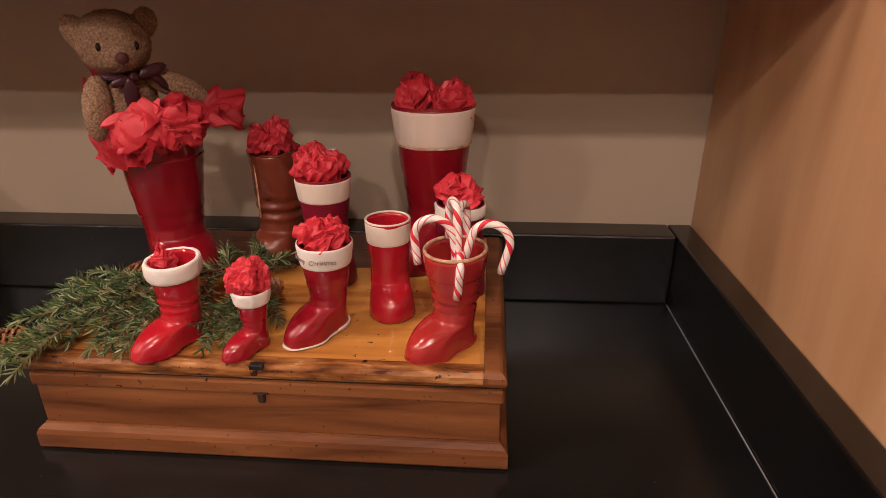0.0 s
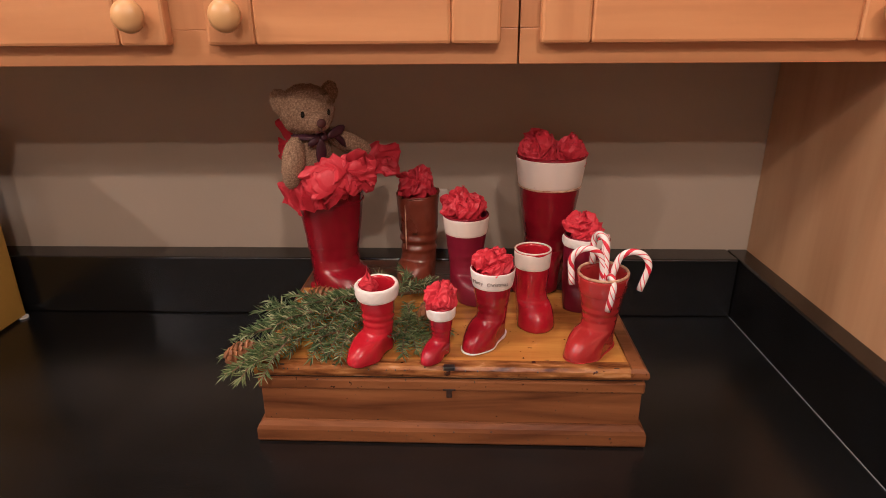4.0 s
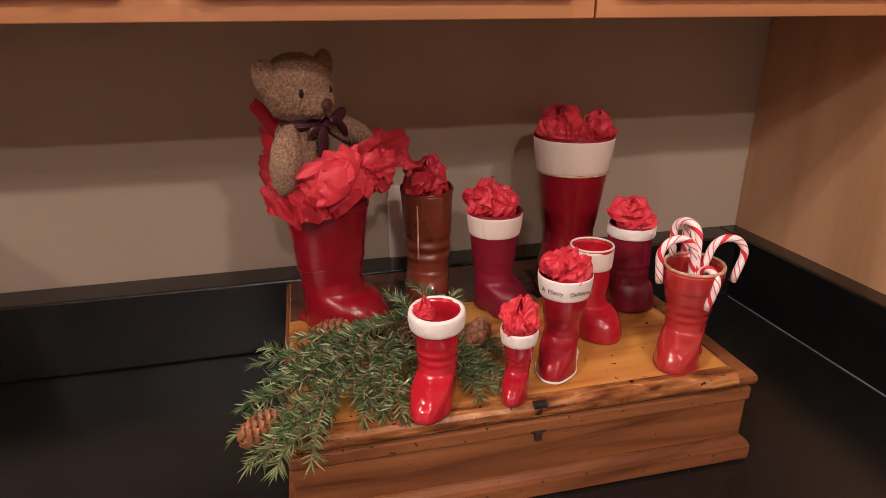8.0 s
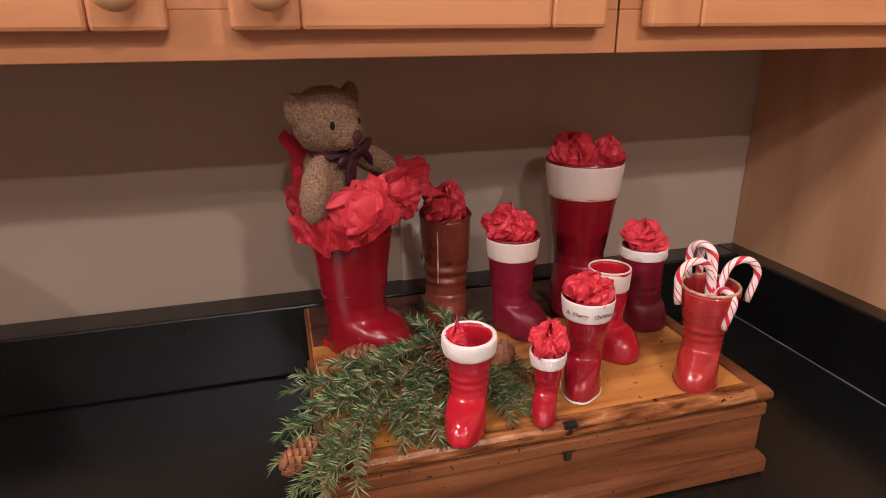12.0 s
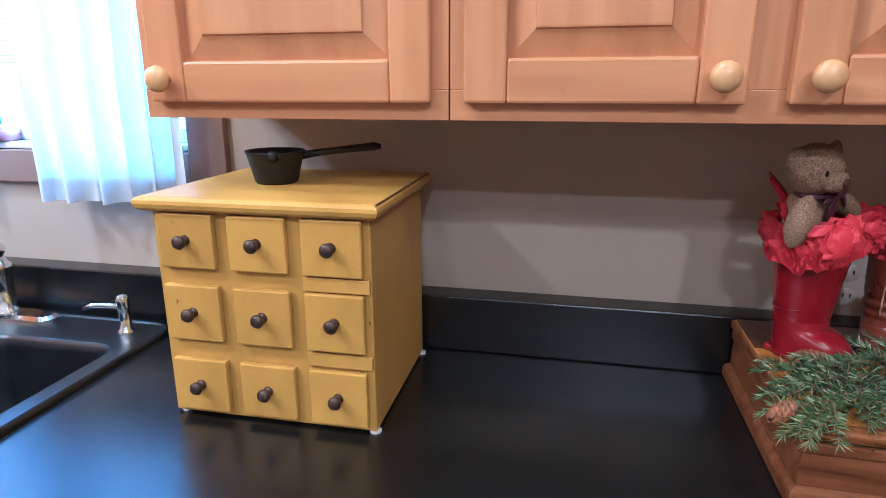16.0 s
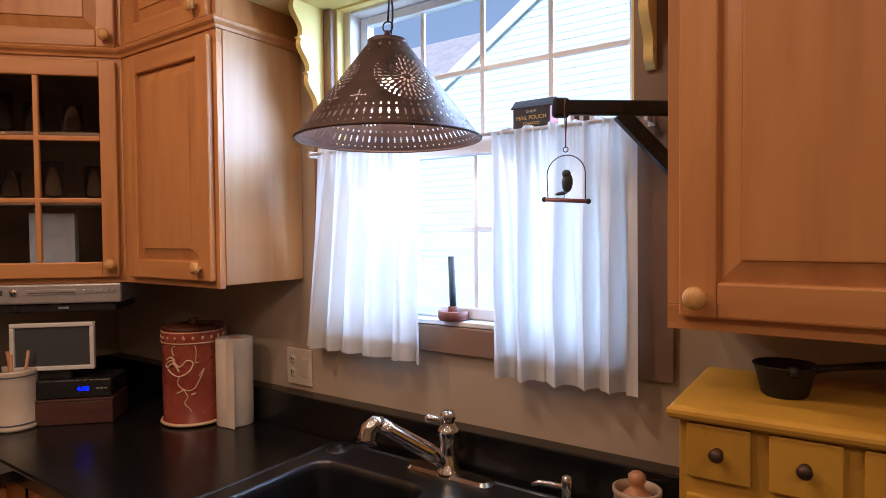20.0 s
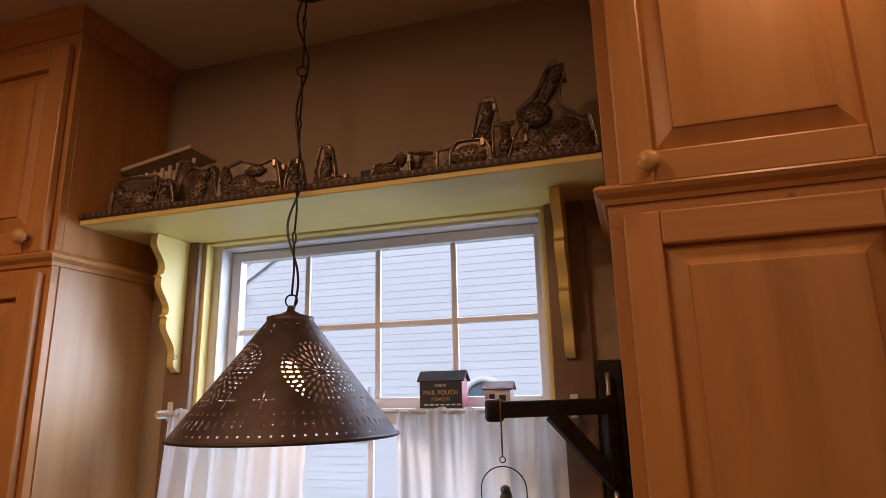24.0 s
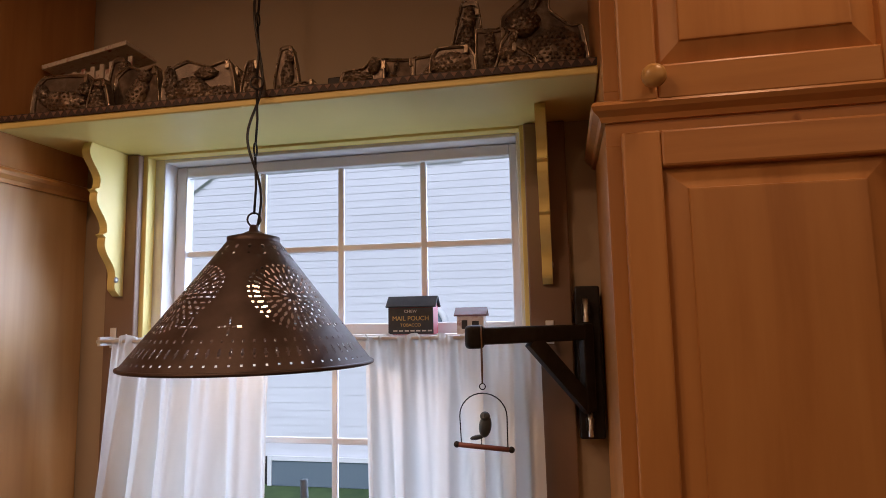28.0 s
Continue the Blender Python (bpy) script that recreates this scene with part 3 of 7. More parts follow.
def wall_cabinet(x0, x1, z0, z1, doors, label):
    """A wall cabinet in its own frame: face at y = FACE."""
    c = thing("wall_cabinet", pose(0, 0, 0), label, "cabinet", "wall cabinets")
    body = boxes([(x0, x1, FACE + 0.019, WALL - 0.001, z0 + 0.008, z1)], 0.0008, 1)
    part("body", body, maple_z, c)
    for a, b in ((z0, z0 + 0.040), (z1 - 0.040, z1)):
        part("face_rail", box(x0, x1, FACE, FACE + 0.0185, a, b, 0.001), maple_x, c)
    edges = [x0] + [(a[1] + b[0]) / 2 for a, b in zip(doors, doors[1:])] + [x1]
    for a, b in [(x0, x0 + 0.028), (x1 - 0.028, x1)] + [(e - 0.03, e + 0.03) for e in edges[1:-1]]:
        part("face_stile", box(a, b, FACE + 0.0002, FACE + 0.0187, z0 + 0.040, z1 - 0.040, 0.001), maple_z, c)
    for a, b, dz0, dz1, k in doors:
        door(c, a, b, dz0, dz1, FACE, k)
    return c


KZ = 1.423
LOW0, LOW1 = 1.368, 2.104
wall_cabinet(-1.068, -0.608, LOW0, LOW1, [(-1.046, -0.629, 1.391, 2.080, (-1.018, KZ))], "pale maple wall cabinet with one raised-panel door and wooden knob")
wall_cabinet(-0.606, 0.159, LOW0, LOW1, [(-0.585, -0.244, 1.391, 2.080, (-0.274, KZ)), (-0.198, 0.138, 1.391, 2.080, (-0.166, KZ))], "pale maple wall cabinet with two raised-panel doors")
wall_cabinet(0.161, PANEL - 0.001, LOW0, LOW1, [(0.183, 0.588, 1.391, 2.080, (0.560, KZ))], "pale maple wall cabinet beside the tall panel")
UP0, UP1 = 2.112, CEIL - 0.04
wall_cabinet(-1.068, -0.608, UP0, UP1, [(-1.046, -0.629, 2.126, 2.640, (-0.998, 2.157))], "short maple wall cabinet stacked under the ceiling")
wall_cabinet(-0.606, 0.159, UP0, UP1, [(-0.585, -0.244, 2.126, 2.640, (-0.274, 2.157)), (-0.198, 0.138, 2.126, 2.640, (-0.166, 2.157))], "short maple wall cabinet stacked under the ceiling")
wall_cabinet(0.161, PANEL - 0.001, UP0, UP1, [(0.183, 0.588, 2.126, 2.640, (0.560, 2.157))], "short maple wall cabinet stacked under the ceiling")
CLX0, CLX1 = -2.777, -2.275
clc = wall_cabinet(CLX0, CLX1, LOW0 + 0.008, LOW1, [(-2.722, -2.290, 1.397, 2.085, (-2.335, 1.435))], "maple wall cabinet with a raised-panel door beside the window")
part("side_panel", box(CLX1 + 0.0003, CLX1 + 0.0025, FACE + 0.020, WALL - 0.002, LOW0 + 0.017, LOW1 - 0.004, 0.0005), maple_veneer, clc, "pale maple veneer side panel")
wall_cabinet(CLX0, CLX1, UP0, UP1, [(-2.722, -2.290, 2.130, 2.650, (-2.335, 2.165))], "short maple wall cabinet stacked under the ceiling")


def moulding(name, pts, prof, material, label):
    """A strip of profile (out, up) along a line of points in the plan; out is to the right of the way."""
    bm = bmesh.new()
    rows = []
    for i, p in enumerate(pts):
        d0 = (Vector(p) - Vector(pts[i - 1])).normalized() if i else (Vector(pts[1]) - Vector(p)).normalized()
        d1 = (Vector(pts[i + 1]) - Vector(p)).normalized() if i < len(pts) - 1 else d0
        n0, n1 = Vector((d0.y, -d0.x)), Vector((d1.y, -d1.x))
        m = (n0 + n1).normalized()
        m *= 1 / max(0.3, m.dot(n0))
        rows.append([bm.verts.new((p[0] + m.x * o, p[1] + m.y * o, z)) for o, z in prof])
    k = len(prof)
    for a, b in zip(rows, rows[1:]):
        for i in range(k):
            bm.faces.new((a[i], a[(i + 1) % k], b[(i + 1) % k], b[i]))
    bm.faces.new(rows[0])
    bm.faces.new(rows[-1][::-1])
    bmesh.ops.recalc_face_normals(bm, faces=bm.faces[:])
    return setting(name, bm, material, label, "moulding")


def strip_profile(z):
    return [(-0.001, z - 0.020), (0.006, z - 0.020), (0.009, z - 0.012), (0.018, z - 0.004), (0.021, z + 0.003), (0.018, z + 0.009), (0.010, z + 0.013), (-0.001, z + 0.013)]


moulding("trim_moulding_right", [(-1.068, WALL - 0.002), (-1.068, FACE), (PANEL, FACE)], strip_profile(2.121), maple_x, "maple moulding strip between lower and upper wall cabinets")
DG = (-3.130, 0.432)
moulding("trim_moulding_left", [(DG[0], -0.9), DG, (CLX0, FACE), (CLX1, FACE), (CLX1, WALL - 0.002)], strip_profile(2.121), maple_x, "maple moulding strip between lower and upper wall cabinets")
crown = [(-0.001, CEIL - 0.05), (0.004, CEIL - 0.05), (0.010, CEIL - 0.035), (0.028, CEIL - 0.012), (0.034, CEIL - 0.002), (-0.001, CEIL - 0.002)]
moulding("trim_crown_right", [(-1.068, WALL - 0.002), (-1.068, FACE), (PANEL, FACE)], crown, maple_x, "maple crown moulding under the ceiling")
moulding("trim_crown_left", [(DG[0], -0.9), DG, (CLX0, FACE), (CLX1, FACE), (CLX1, WALL - 0.002)], crown, maple_x, "maple crown moulding under the ceiling")

# corner cabinet with a glazed door, set at 45 degrees
diag = Matrix.Translation((DG[0], DG[1], 0)) @ Matrix.Rotation(radians(45), 4, "Z")
DW = math.hypot(CLX0 - DG[0], FACE - DG[1])
corner = thing("corner_cabinet", diag, "maple corner wall cabinet with a glazed six-light door", "cabinet", "wall cabinets")


def corner_shell(z0, z1):
    bm = bmesh.new()
    plan = [(0, 0.0195), (DW, 0.0195), (DW + 0.2, 0.225), (DW / 2, 0.66), (-0.2, 0.225)]
    inv = 1.0
    lo = [bm.verts.new((x, y * inv, z0)) for x, y in plan]
    hi = [bm.verts.new((x, y * inv, z1)) for x, y in plan]
    for i in range(1, 5):
        j = (i + 1) % 5
        bm.faces.new((lo[i], lo[j], hi[j], hi[i]))
    bm.faces.new(lo[::-1])
    bm.faces.new(hi)
    bmesh.ops.recalc_face_normals(bm, faces=bm.faces[:])
    bmesh.ops.solidify(bm, geom=bm.faces[:], thickness=0.012)
    return bm


# shell coloured as dark as the shade behind the glass, not as maple
part("body", corner_shell(1.378, 2.10), cab_inside_shaded, corner)
for a, b in ((1.376, 1.400), (2.080, 2.104)):
    part("face_rail", box(0, DW, 0, 0.019, a, b, 0.001), maple_x, corner)
for a, b in ((0, 0.022), (DW - 0.022, DW)):
    part("face_stile", box(a, b, 0.0002, 0.0187, 1.40, 2.08, 0.001), maple_z, corner)
gx0, gx1, gz0, gz1 = 0.064, DW - 0.064, 1.444, 2.036
bars = []
for k in (1,):
    x = gx0 + (gx1 - gx0) * k / 2
    bars.append((x - 0.008, x + 0.008, -0.018, -0.004, gz0, gz1))
for k in (1, 2):
    z = gz0 + (gz1 - gz0) * k / 3
    bars.append((gx0, gx1, -0.0185, -0.0045, z - 0.008, z + 0.008))
gd = part("door", box(gx0, gx1, -0.0042, -0.0015, gz0, gz1, 0), cab_glass, corner, "glazed maple door")
gd.visible_shadow = False
frame_pieces(gd, 0.014, DW - 0.014, 1.394, 2.086, -0.020, -0.001, 0.05)
for b in bars:
    part("glazing_bar", box(*b, 0.003), maple_z, gd)
knob(gd, DW - 0.036, -0.020, 1.435)
# shelves take the same shade-dark colour
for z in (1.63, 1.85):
    part("shelf", box(-0.1, DW + 0.1, 0.05, 0.30, z, z + 0.018, 0.001), cab_inside_shaded, corner)
upc = thing("corner_cabinet", diag, "short maple corner cabinet stacked under the ceiling", "cabinet", "wall cabinets")
part("body", corner_shell(UP0, UP1), maple_z, upc)
for a, b in ((UP0, UP0 + 0.03), (UP1 - 0.03, UP1)):
    part("face_rail", box(0, DW, 0, 0.019, a, b, 0.001), maple_x, upc)
for a, b in ((0, 0.022), (DW - 0.022, DW)):
    part("face_stile", box(a, b, 0.0002, 0.0187, UP0 + 0.03, UP1 - 0.03, 0.001), maple_z, upc)
ud = door(upc, 0.014, DW - 0.014, 2.130, 2.650, 0.0, (DW - 0.040, 2.165))
# glassware behind the glazed door
for i, (gx, gy, gz, h) in enumerate([(0.09, 0.12, 1.868, 0.13), (0.17, 0.16, 1.868, 0.11), (0.30, 0.13, 1.868, 0.10), (0.35, 0.17, 1.648, 0.12), (0.10, 0.14, 1.648, 0.10), (0.24, 0.12, 1.648, 0.13)]):
    p = diag @ Vector((gx, gy, gz))
    g = part("drinking_glass", lathe([(0.0, 0.0), (0.026, 0.0), (0.030, 0.02), (0.034, h), (0.032, h), (0.028, 0.02), (0.0, 0.008)], 20, (0, 0, 0)), cab_glass, smooth=True)
    g.matrix_world = Matrix.Translation(p)
    tagged(g, "clear drinking glass on the cabinet shelf", "glass", "glassware")
# added panel that imitates the bluish reflection in the glazed door
reflection = part("recipe_box", box(0, 0.14, 0, 0.03, 0, 0.215, 0.002), pale_blue_reflection)
reflection.matrix_world = diag @ pose(0.17, 0.10, 1.390)
tagged(reflection, "pale blue-white panel standing in for a reflection in the cabinet glass", "box")

# left-hand wall cabinets along the side wall
lc = thing("wall_cabinet", pose(0, 0, 0), "maple wall cabinet along the side wall", "cabinet", "wall cabinets")
part("body", box(LEFT + 0.001, DG[0], -0.9, DG[1] - 0.001, 1.376, UP1, 0.001), maple_z, lc)

# tall panel at the end of the counter
setting("tall_panel", box(PANEL, PANEL + 0.02, 0.34, WALL - 0.001, 0, CEIL - 0.001, 0.001), maple_veneer, "tall pale maple end panel closing the counter", "panel")
tall = thing("pantry_cabinet", pose(0, 0, 0), "tall maple pantry cabinet at the end of the counter", "cabinet")
part("body", box(PANEL + 0.0215, PANEL + 0.7, 0.345, WALL - 0.001, 0, CEIL - 0.002, 0.001), maple_z, tall)

# base cabinets under the counter


def base_cabinet(x0, x1, label, drawer=True, doors=1):
    c = thing("base_cabinet", pose(0, 0, 0), label, "cabinet", "base cabinets")
    y = EDGE + 0.045
    part("body", boxes([(x0, x1, y + 0.02, WALL - 0.03, 0.10, 0.64), (x0, x1, y + 0.02, y + 0.06, 0.64, 0.874)], 0.001), maple_z, c)
    for a, b in ((0.10, 0.14), (0.835, 0.874)):
        part("face_rail", box(x0, x1, y, y + 0.0195, a, b, 0.001), maple_x, c)
    for a, b in ((x0, x0 + 0.03), (x1 - 0.03, x1)):
        part("face_stile", box(a, b, y, y + 0.0195, 0.14, 0.835, 0.001), maple_z, c)
    part("toe_kick", box(x0, x1, y + 0.07, y + 0.09, 0.0, 0.0995, 0), dark_slot, c)
    if drawer:
        d = part("drawer_front", box(x0 + 0.012, x1 - 0.012, y - 0.020, y - 0.001, 0.715, 0.862, 0.004), maple_x, c)
    w = (x1 - x0 - 0.024) / doors
    for k in range(doors):
        a = x0 + 0.012 + w * k
        zt = 0.70 if drawer else 0.862
        door(c, a + 0.002, a + w - 0.002, 0.115, zt, y, (a + w - 0.035 if k == 0 else a + 0.035, zt - 0.05), flat=True)
    return c


base_cabinet(-2.56, -2.215, "maple base cabinet with a single door", False, 1)
base_cabinet(-2.212, -1.172, "maple sink base cabinet with a false drawer front", True, 2)
base_cabinet(-0.56, 0.02, "maple base cabinet with a drawer", True, 1)
base_cabinet(0.022, PANEL - 0.002, "maple base cabinet with a drawer", True, 1)
dw = thing("dishwasher", pose(0, 0, 0), "built-in steel-fronted dishwasher under the worktop", "dishwasher")
part("body", box(-1.168, -0.564, EDGE + 0.06, WALL - 0.05, 0.02, 0.868, 0.002), black_plastic, dw)
part("door", box(-1.166, -0.566, EDGE + 0.022, EDGE + 0.058, 0.10, 0.735, 0.004), steel, dw)
part("control_panel", box(-1.166, -0.566, EDGE + 0.018, EDGE + 0.058, 0.740, 0.866, 0.005), steel, dw)
lb = thing("base_cabinet", pose(0, 0, 0), "maple base cabinet along the side wall", "cabinet", "base cabinets")
part("body", box(LEFT + 0.01, -2.690, -0.9, 0.45, 0.10, 0.874, 0.001), maple_z, lb)
part("corner_filler", box(-2.690, -2.563, EDGE + 0.045, EDGE + 0.07, 0.10, 0.874, 0.002), maple_z, lb)
dl = part("door", box(-2.689, -2.669, 0.02, 0.40, 0.115, 0.862, 0.004), maple_z, lb)
knob(dl, -2.669, 0.35, 0.80, (1, 0, 0))

# ---- sink ----
sink = thing("sink", pose(0, 0, COUNTER), "black composite double-bowl drop-in sink", "sink")


def rounded(x0, x1, y0, y1, r, n=6):
    pts = []
    for cx, cy, a0 in ((x1 - r, y1 - r, 0), (x0 + r, y1 - r, 90), (x0 + r, y0 + r, 180), (x1 - r, y0 + r, 270)):
        for k in range(n + 1):
            a = radians(a0 + 90 * k / n)
            pts.append((cx + r * math.cos(a), cy + r * math.sin(a)))
    return pts


def ring_stack(rows, cap_last=True, cap_first=False):
    """Faces between closed loops of equal length; rows of (points, z)."""
    bm = bmesh.new()
    rings = [[bm.verts.new((x, y, z)) for x, y in pts] for pts, z in rows]
    n = len(rings[0])
    for a, b in zip(rings, rings[1:]):
        for i in range(n):
            bm.faces.new((a[i], a[(i + 1) % n], b[(i + 1) % n], b[i]))
    if cap_last:
        bm.faces.new(rings[-1])
    if cap_first:
        bm.faces.new(rings[0][::-1])
    bmesh.ops.recalc_face_normals(bm, faces=bm.faces[:])
    return bm


BOWLS = [(-1.996, -1.632), (-1.588, -1.283)]
RX0, RX1, RY0, RY1, BY0, BY1 = -2.058, -1.243, 0.490, 1.016, 0.526, 0.896


def sink_rim():
    """The flat rim round both bowls: a plate with rounded corners and two holes, its outer lip rolled down to the worktop."""
    bm = bmesh.new()
    edges = []
    for pts in [rounded(RX0 + 0.013, RX1 - 0.013, RY0 + 0.013, RY1 - 0.013, 0.033)] + [rounded(a, b, BY0, BY1, 0.050) for a, b in BOWLS]:
        vs = [bm.verts.new((x, y, 0.011)) for x, y in pts]
        edges += [bm.edges.new((vs[i], vs[(i + 1) % len(vs)])) for i in range(len(vs))]
    bmesh.ops.triangle_fill(bm, use_beauty=True, use_dissolve=False, edges=edges)
    for f in bm.faces:
        if f.normal.z < 0:
            f.normal_flip()
    lip = ring_stack([(rounded(RX0 + d, RX1 - d, RY0 + d, RY1 - d, 0.046 - d), z) for d, z in ((0.0, 0.0004), (0.0004, 0.006), (0.0016, 0.0105), (0.0045, 0.0135), (0.0085, 0.0138), (0.0115, 0.0122), (0.013, 0.011))], False)
    return merge(bm, lip)


part("rim", sink_rim(), sink_black, sink, smooth=False)
for b0, b1 in BOWLS:
    rows = [(rounded(b0 - i, b1 + i, BY0 - i, BY1 + i, 0.050 + i), z) for i, z in ((0.0, 0.011), (-0.003, 0.010), (-0.007, 0.004), (-0.010, -0.010), (-0.016, -0.10), (-0.022, -0.17), (-0.05, -0.195))]
    bowl = part("bowl", ring_stack(rows), sink_black, sink, smooth=True)
    part("drain", lathe([(0.0, 0.0), (0.03, 0.0), (0.04, 0.004), (0.044, 0.001)], 24, ((b0 + b1) / 2, 0.76, -0.194)), chrome, bowl, smooth=True)
stopper = part("sink_stopper", lathe([(0.0, 0.012), (0.012, 0.012), (0.014, 0.006), (0.038, 0.005), (0.042, 0.0)], 28), black_plastic, smooth=True)
stopper.matrix_world = pose(-2.005, 0.968, COUNTER + 0.0112)
tagged(stopper, "round black rubber stopper on the sink ledge", "stopper")

# faucet
fz = COUNTER + 0.0112
faucet = thing("faucet", pose(-1.640, 0.978, fz), "chrome single-lever kitchen faucet with pull-out spout", "faucet")
part("base_plate", ring_stack([(rounded(-0.128, 0.128, -0.028, 0.028, 0.027), 0), (rounded(-0.128, 0.128, -0.028, 0.028, 0.027), 0.006), (rounded(-0.118, 0.118, -0.020, 0.020, 0.019), 0.013)], True, True), chrome, faucet, smooth=False)
body = part("faucet_body", lathe([(0.030, 0.012), (0.029, 0.018), (0.023, 0.022), (0.0225, 0.09), (0.025, 0.095), (0.026, 0.112), (0.0255, 0.118), (0.020, 0.124), (0.0165, 0.132), (0.016, 0.140), (0.020, 0.146), (0.021, 0.154), (0.016, 0.163), (0.0, 0.166)], 32), chrome, faucet, smooth=True)
sd = Vector((-0.62, -0.78, 0)).normalized()
part("spout", tube([sd * 0.015 + Vector((0, 0, 0.040)), sd * 0.05 + Vector((0, 0, 0.068)), sd * 0.095 + Vector((0, 0, 0.097)), sd * 0.145 + Vector((0, 0, 0.130)), sd * 0.168 + Vector((0, 0, 0.146))], [0.020, 0.021, 0.0195, 0.018, 0.0175], 20), chrome, faucet, smooth=True)
part("spray_head", tube([sd * 0.163 + Vector((0, 0, 0.149)), sd * 0.182 + Vector((0, 0, 0.150)), sd * 0.196 + Vector((0, 0, 0.139)), sd * 0.201 + Vector((0, 0, 0.118)), sd * 0.203 + Vector((0, 0, 0.104))], [0.016, 0.019, 0.021, 0.0225, 0.025], 20), chrome, faucet, smooth=True)
part("lever", tube([(0, 0, 0.136), sd * 0.025 + Vector((0, 0, 0.142)), sd * 0.052 + Vector((0, 0, 0.150)), sd * 0.060 + Vector((0, 0, 0.146))], [0.007, 0.008, 0.011, 0.006], 14), chrome, faucet, smooth=True)
soap = thing("soap_dispenser", pose(-1.318, 0.955, fz), "chrome soap dispenser with a curved spout", "dispenser")
part("pump", lathe([(0.017, 0.0), (0.017, 0.006), (0.012, 0.010), (0.011, 0.05), (0.013, 0.054), (0.012, 0.066), (0.013, 0.072), (0.009, 0.080), (0.0, 0.082)], 24), chrome, soap, smooth=True)
part("spout", tube([(0, 0, 0.056), (-0.03, -0.012, 0.060), (-0.055, -0.022, 0.062), (-0.070, -0.028, 0.056)], [0.006, 0.0055, 0.005, 0.004], 12), chrome, soap, smooth=True)

# ---- window ----
setting("window_casing", boxes([(WX0 - 0.072, WX0 + 0.006, WALL - 0.020, WALL - 0.001, 1.205, 2.205), (WX1 - 0.006, WX1 + 0.078, WALL - 0.020, WALL - 0.001, 1.205, 2.205)], 0.003), trim_brown, "brown painted window casing", "casing")
setting("window_apron", boxes([(WX0 + 0.0065, WX1 - 0.0065, WALL - 0.019, WALL - 0.001, 1.207, WZ0 - 0.001)], 0.003), trim_brown, "brown painted board under the window", "casing")
setting("window_jamb", boxes([(WX0 + 0.0002, WX0 + 0.016, WALL - 0.0005, WALL + 0.03, WZ0, WZ1), (WX1 - 0.016, WX1 - 0.0002, WALL - 0.0005, WALL + 0.03, WZ0, WZ1), (WX0 + 0.0165, WX1 - 0.0165, WALL - 0.0005, WALL + 0.03, WZ1 - 0.014, WZ1 - 0.0002)], 0.002), cream_paint, "cream painted window jamb", "jamb")
win = thing("window_1", pose(0, 0, 0), "white double-hung vinyl window with glazing bars", "window", kind="structure")
Y0 = WALL + 0.031
part("window_frame", boxes([(WX0 + 0.001, WX0 + 0.040, Y0, WALL + 0.14, WZ0, WZ1), (WX1 - 0.026, WX1 - 0.001, Y0, WALL + 0.14, WZ0, WZ1), (WX0 + 0.0405, WX1 - 0.0265, Y0, WALL + 0.14, WZ1 - 0.022, WZ1 - 0.001)], 0.003), white_vinyl, win)
part("window_sill", boxes([(WX0 + 0.0405, WX1 - 0.0265, WALL - 0.012, WALL + 0.14, WZ0 + 0.0005, WZ0 + 0.014)], 0.003), white_vinyl, win)
GX0, GX1 = -2.055, -1.250


def sash(x0, x1, z0, z1, y, cols, rowsz, rail_lo, rail_hi):
    s = part("sash", boxes([(WX0 + 0.041, x0, y, y + 0.03, z0 - rail_lo, z1 + rail_hi), (x1, WX1 - 0.027, y, y + 0.03, z0 - rail_lo, z1 + rail_hi), (x0, x1, y, y + 0.03, z0 - rail_lo, z0), (x0, x1, y, y + 0.03, z1, z1 + rail_hi)], 0.003), white_vinyl, win)
    for k in range(1, cols):
        x = x0 + (x1 - x0) * k / cols
        part("glazing_bar", box(x - 0.0075, x + 0.0075, y + 0.010, y + 0.020, z0, z1, 0.003), white_vinyl, s)
    for z in rowsz:
        part("glazing_bar", box(x0, x1, y + 0.0105, y + 0.0195, z - 0.0075, z + 0.0075, 0.003), white_vinyl, s)
    g = part("pane", box(x0 - 0.002, x1 + 0.002, y + 0.0142, y + 0.0158, z0 - 0.002, z1 + 0.002, 0), clear_glass, s)
    g.visible_shadow = False
    return s


sash(GX0, GX1, 1.795, 2.165, WALL + 0.075, 4, [1.972], 0.034, 0.026)
sash(GX0, GX1, 1.325, 1.735, WALL + 0.036, 4, [1.537], 0.030, 0.036)
part("sash_lock", boxes([(-1.70, -1.64, WALL + 0.038, WALL + 0.062, 1.7715, 1.783)], 0.003), white_vinyl, win)

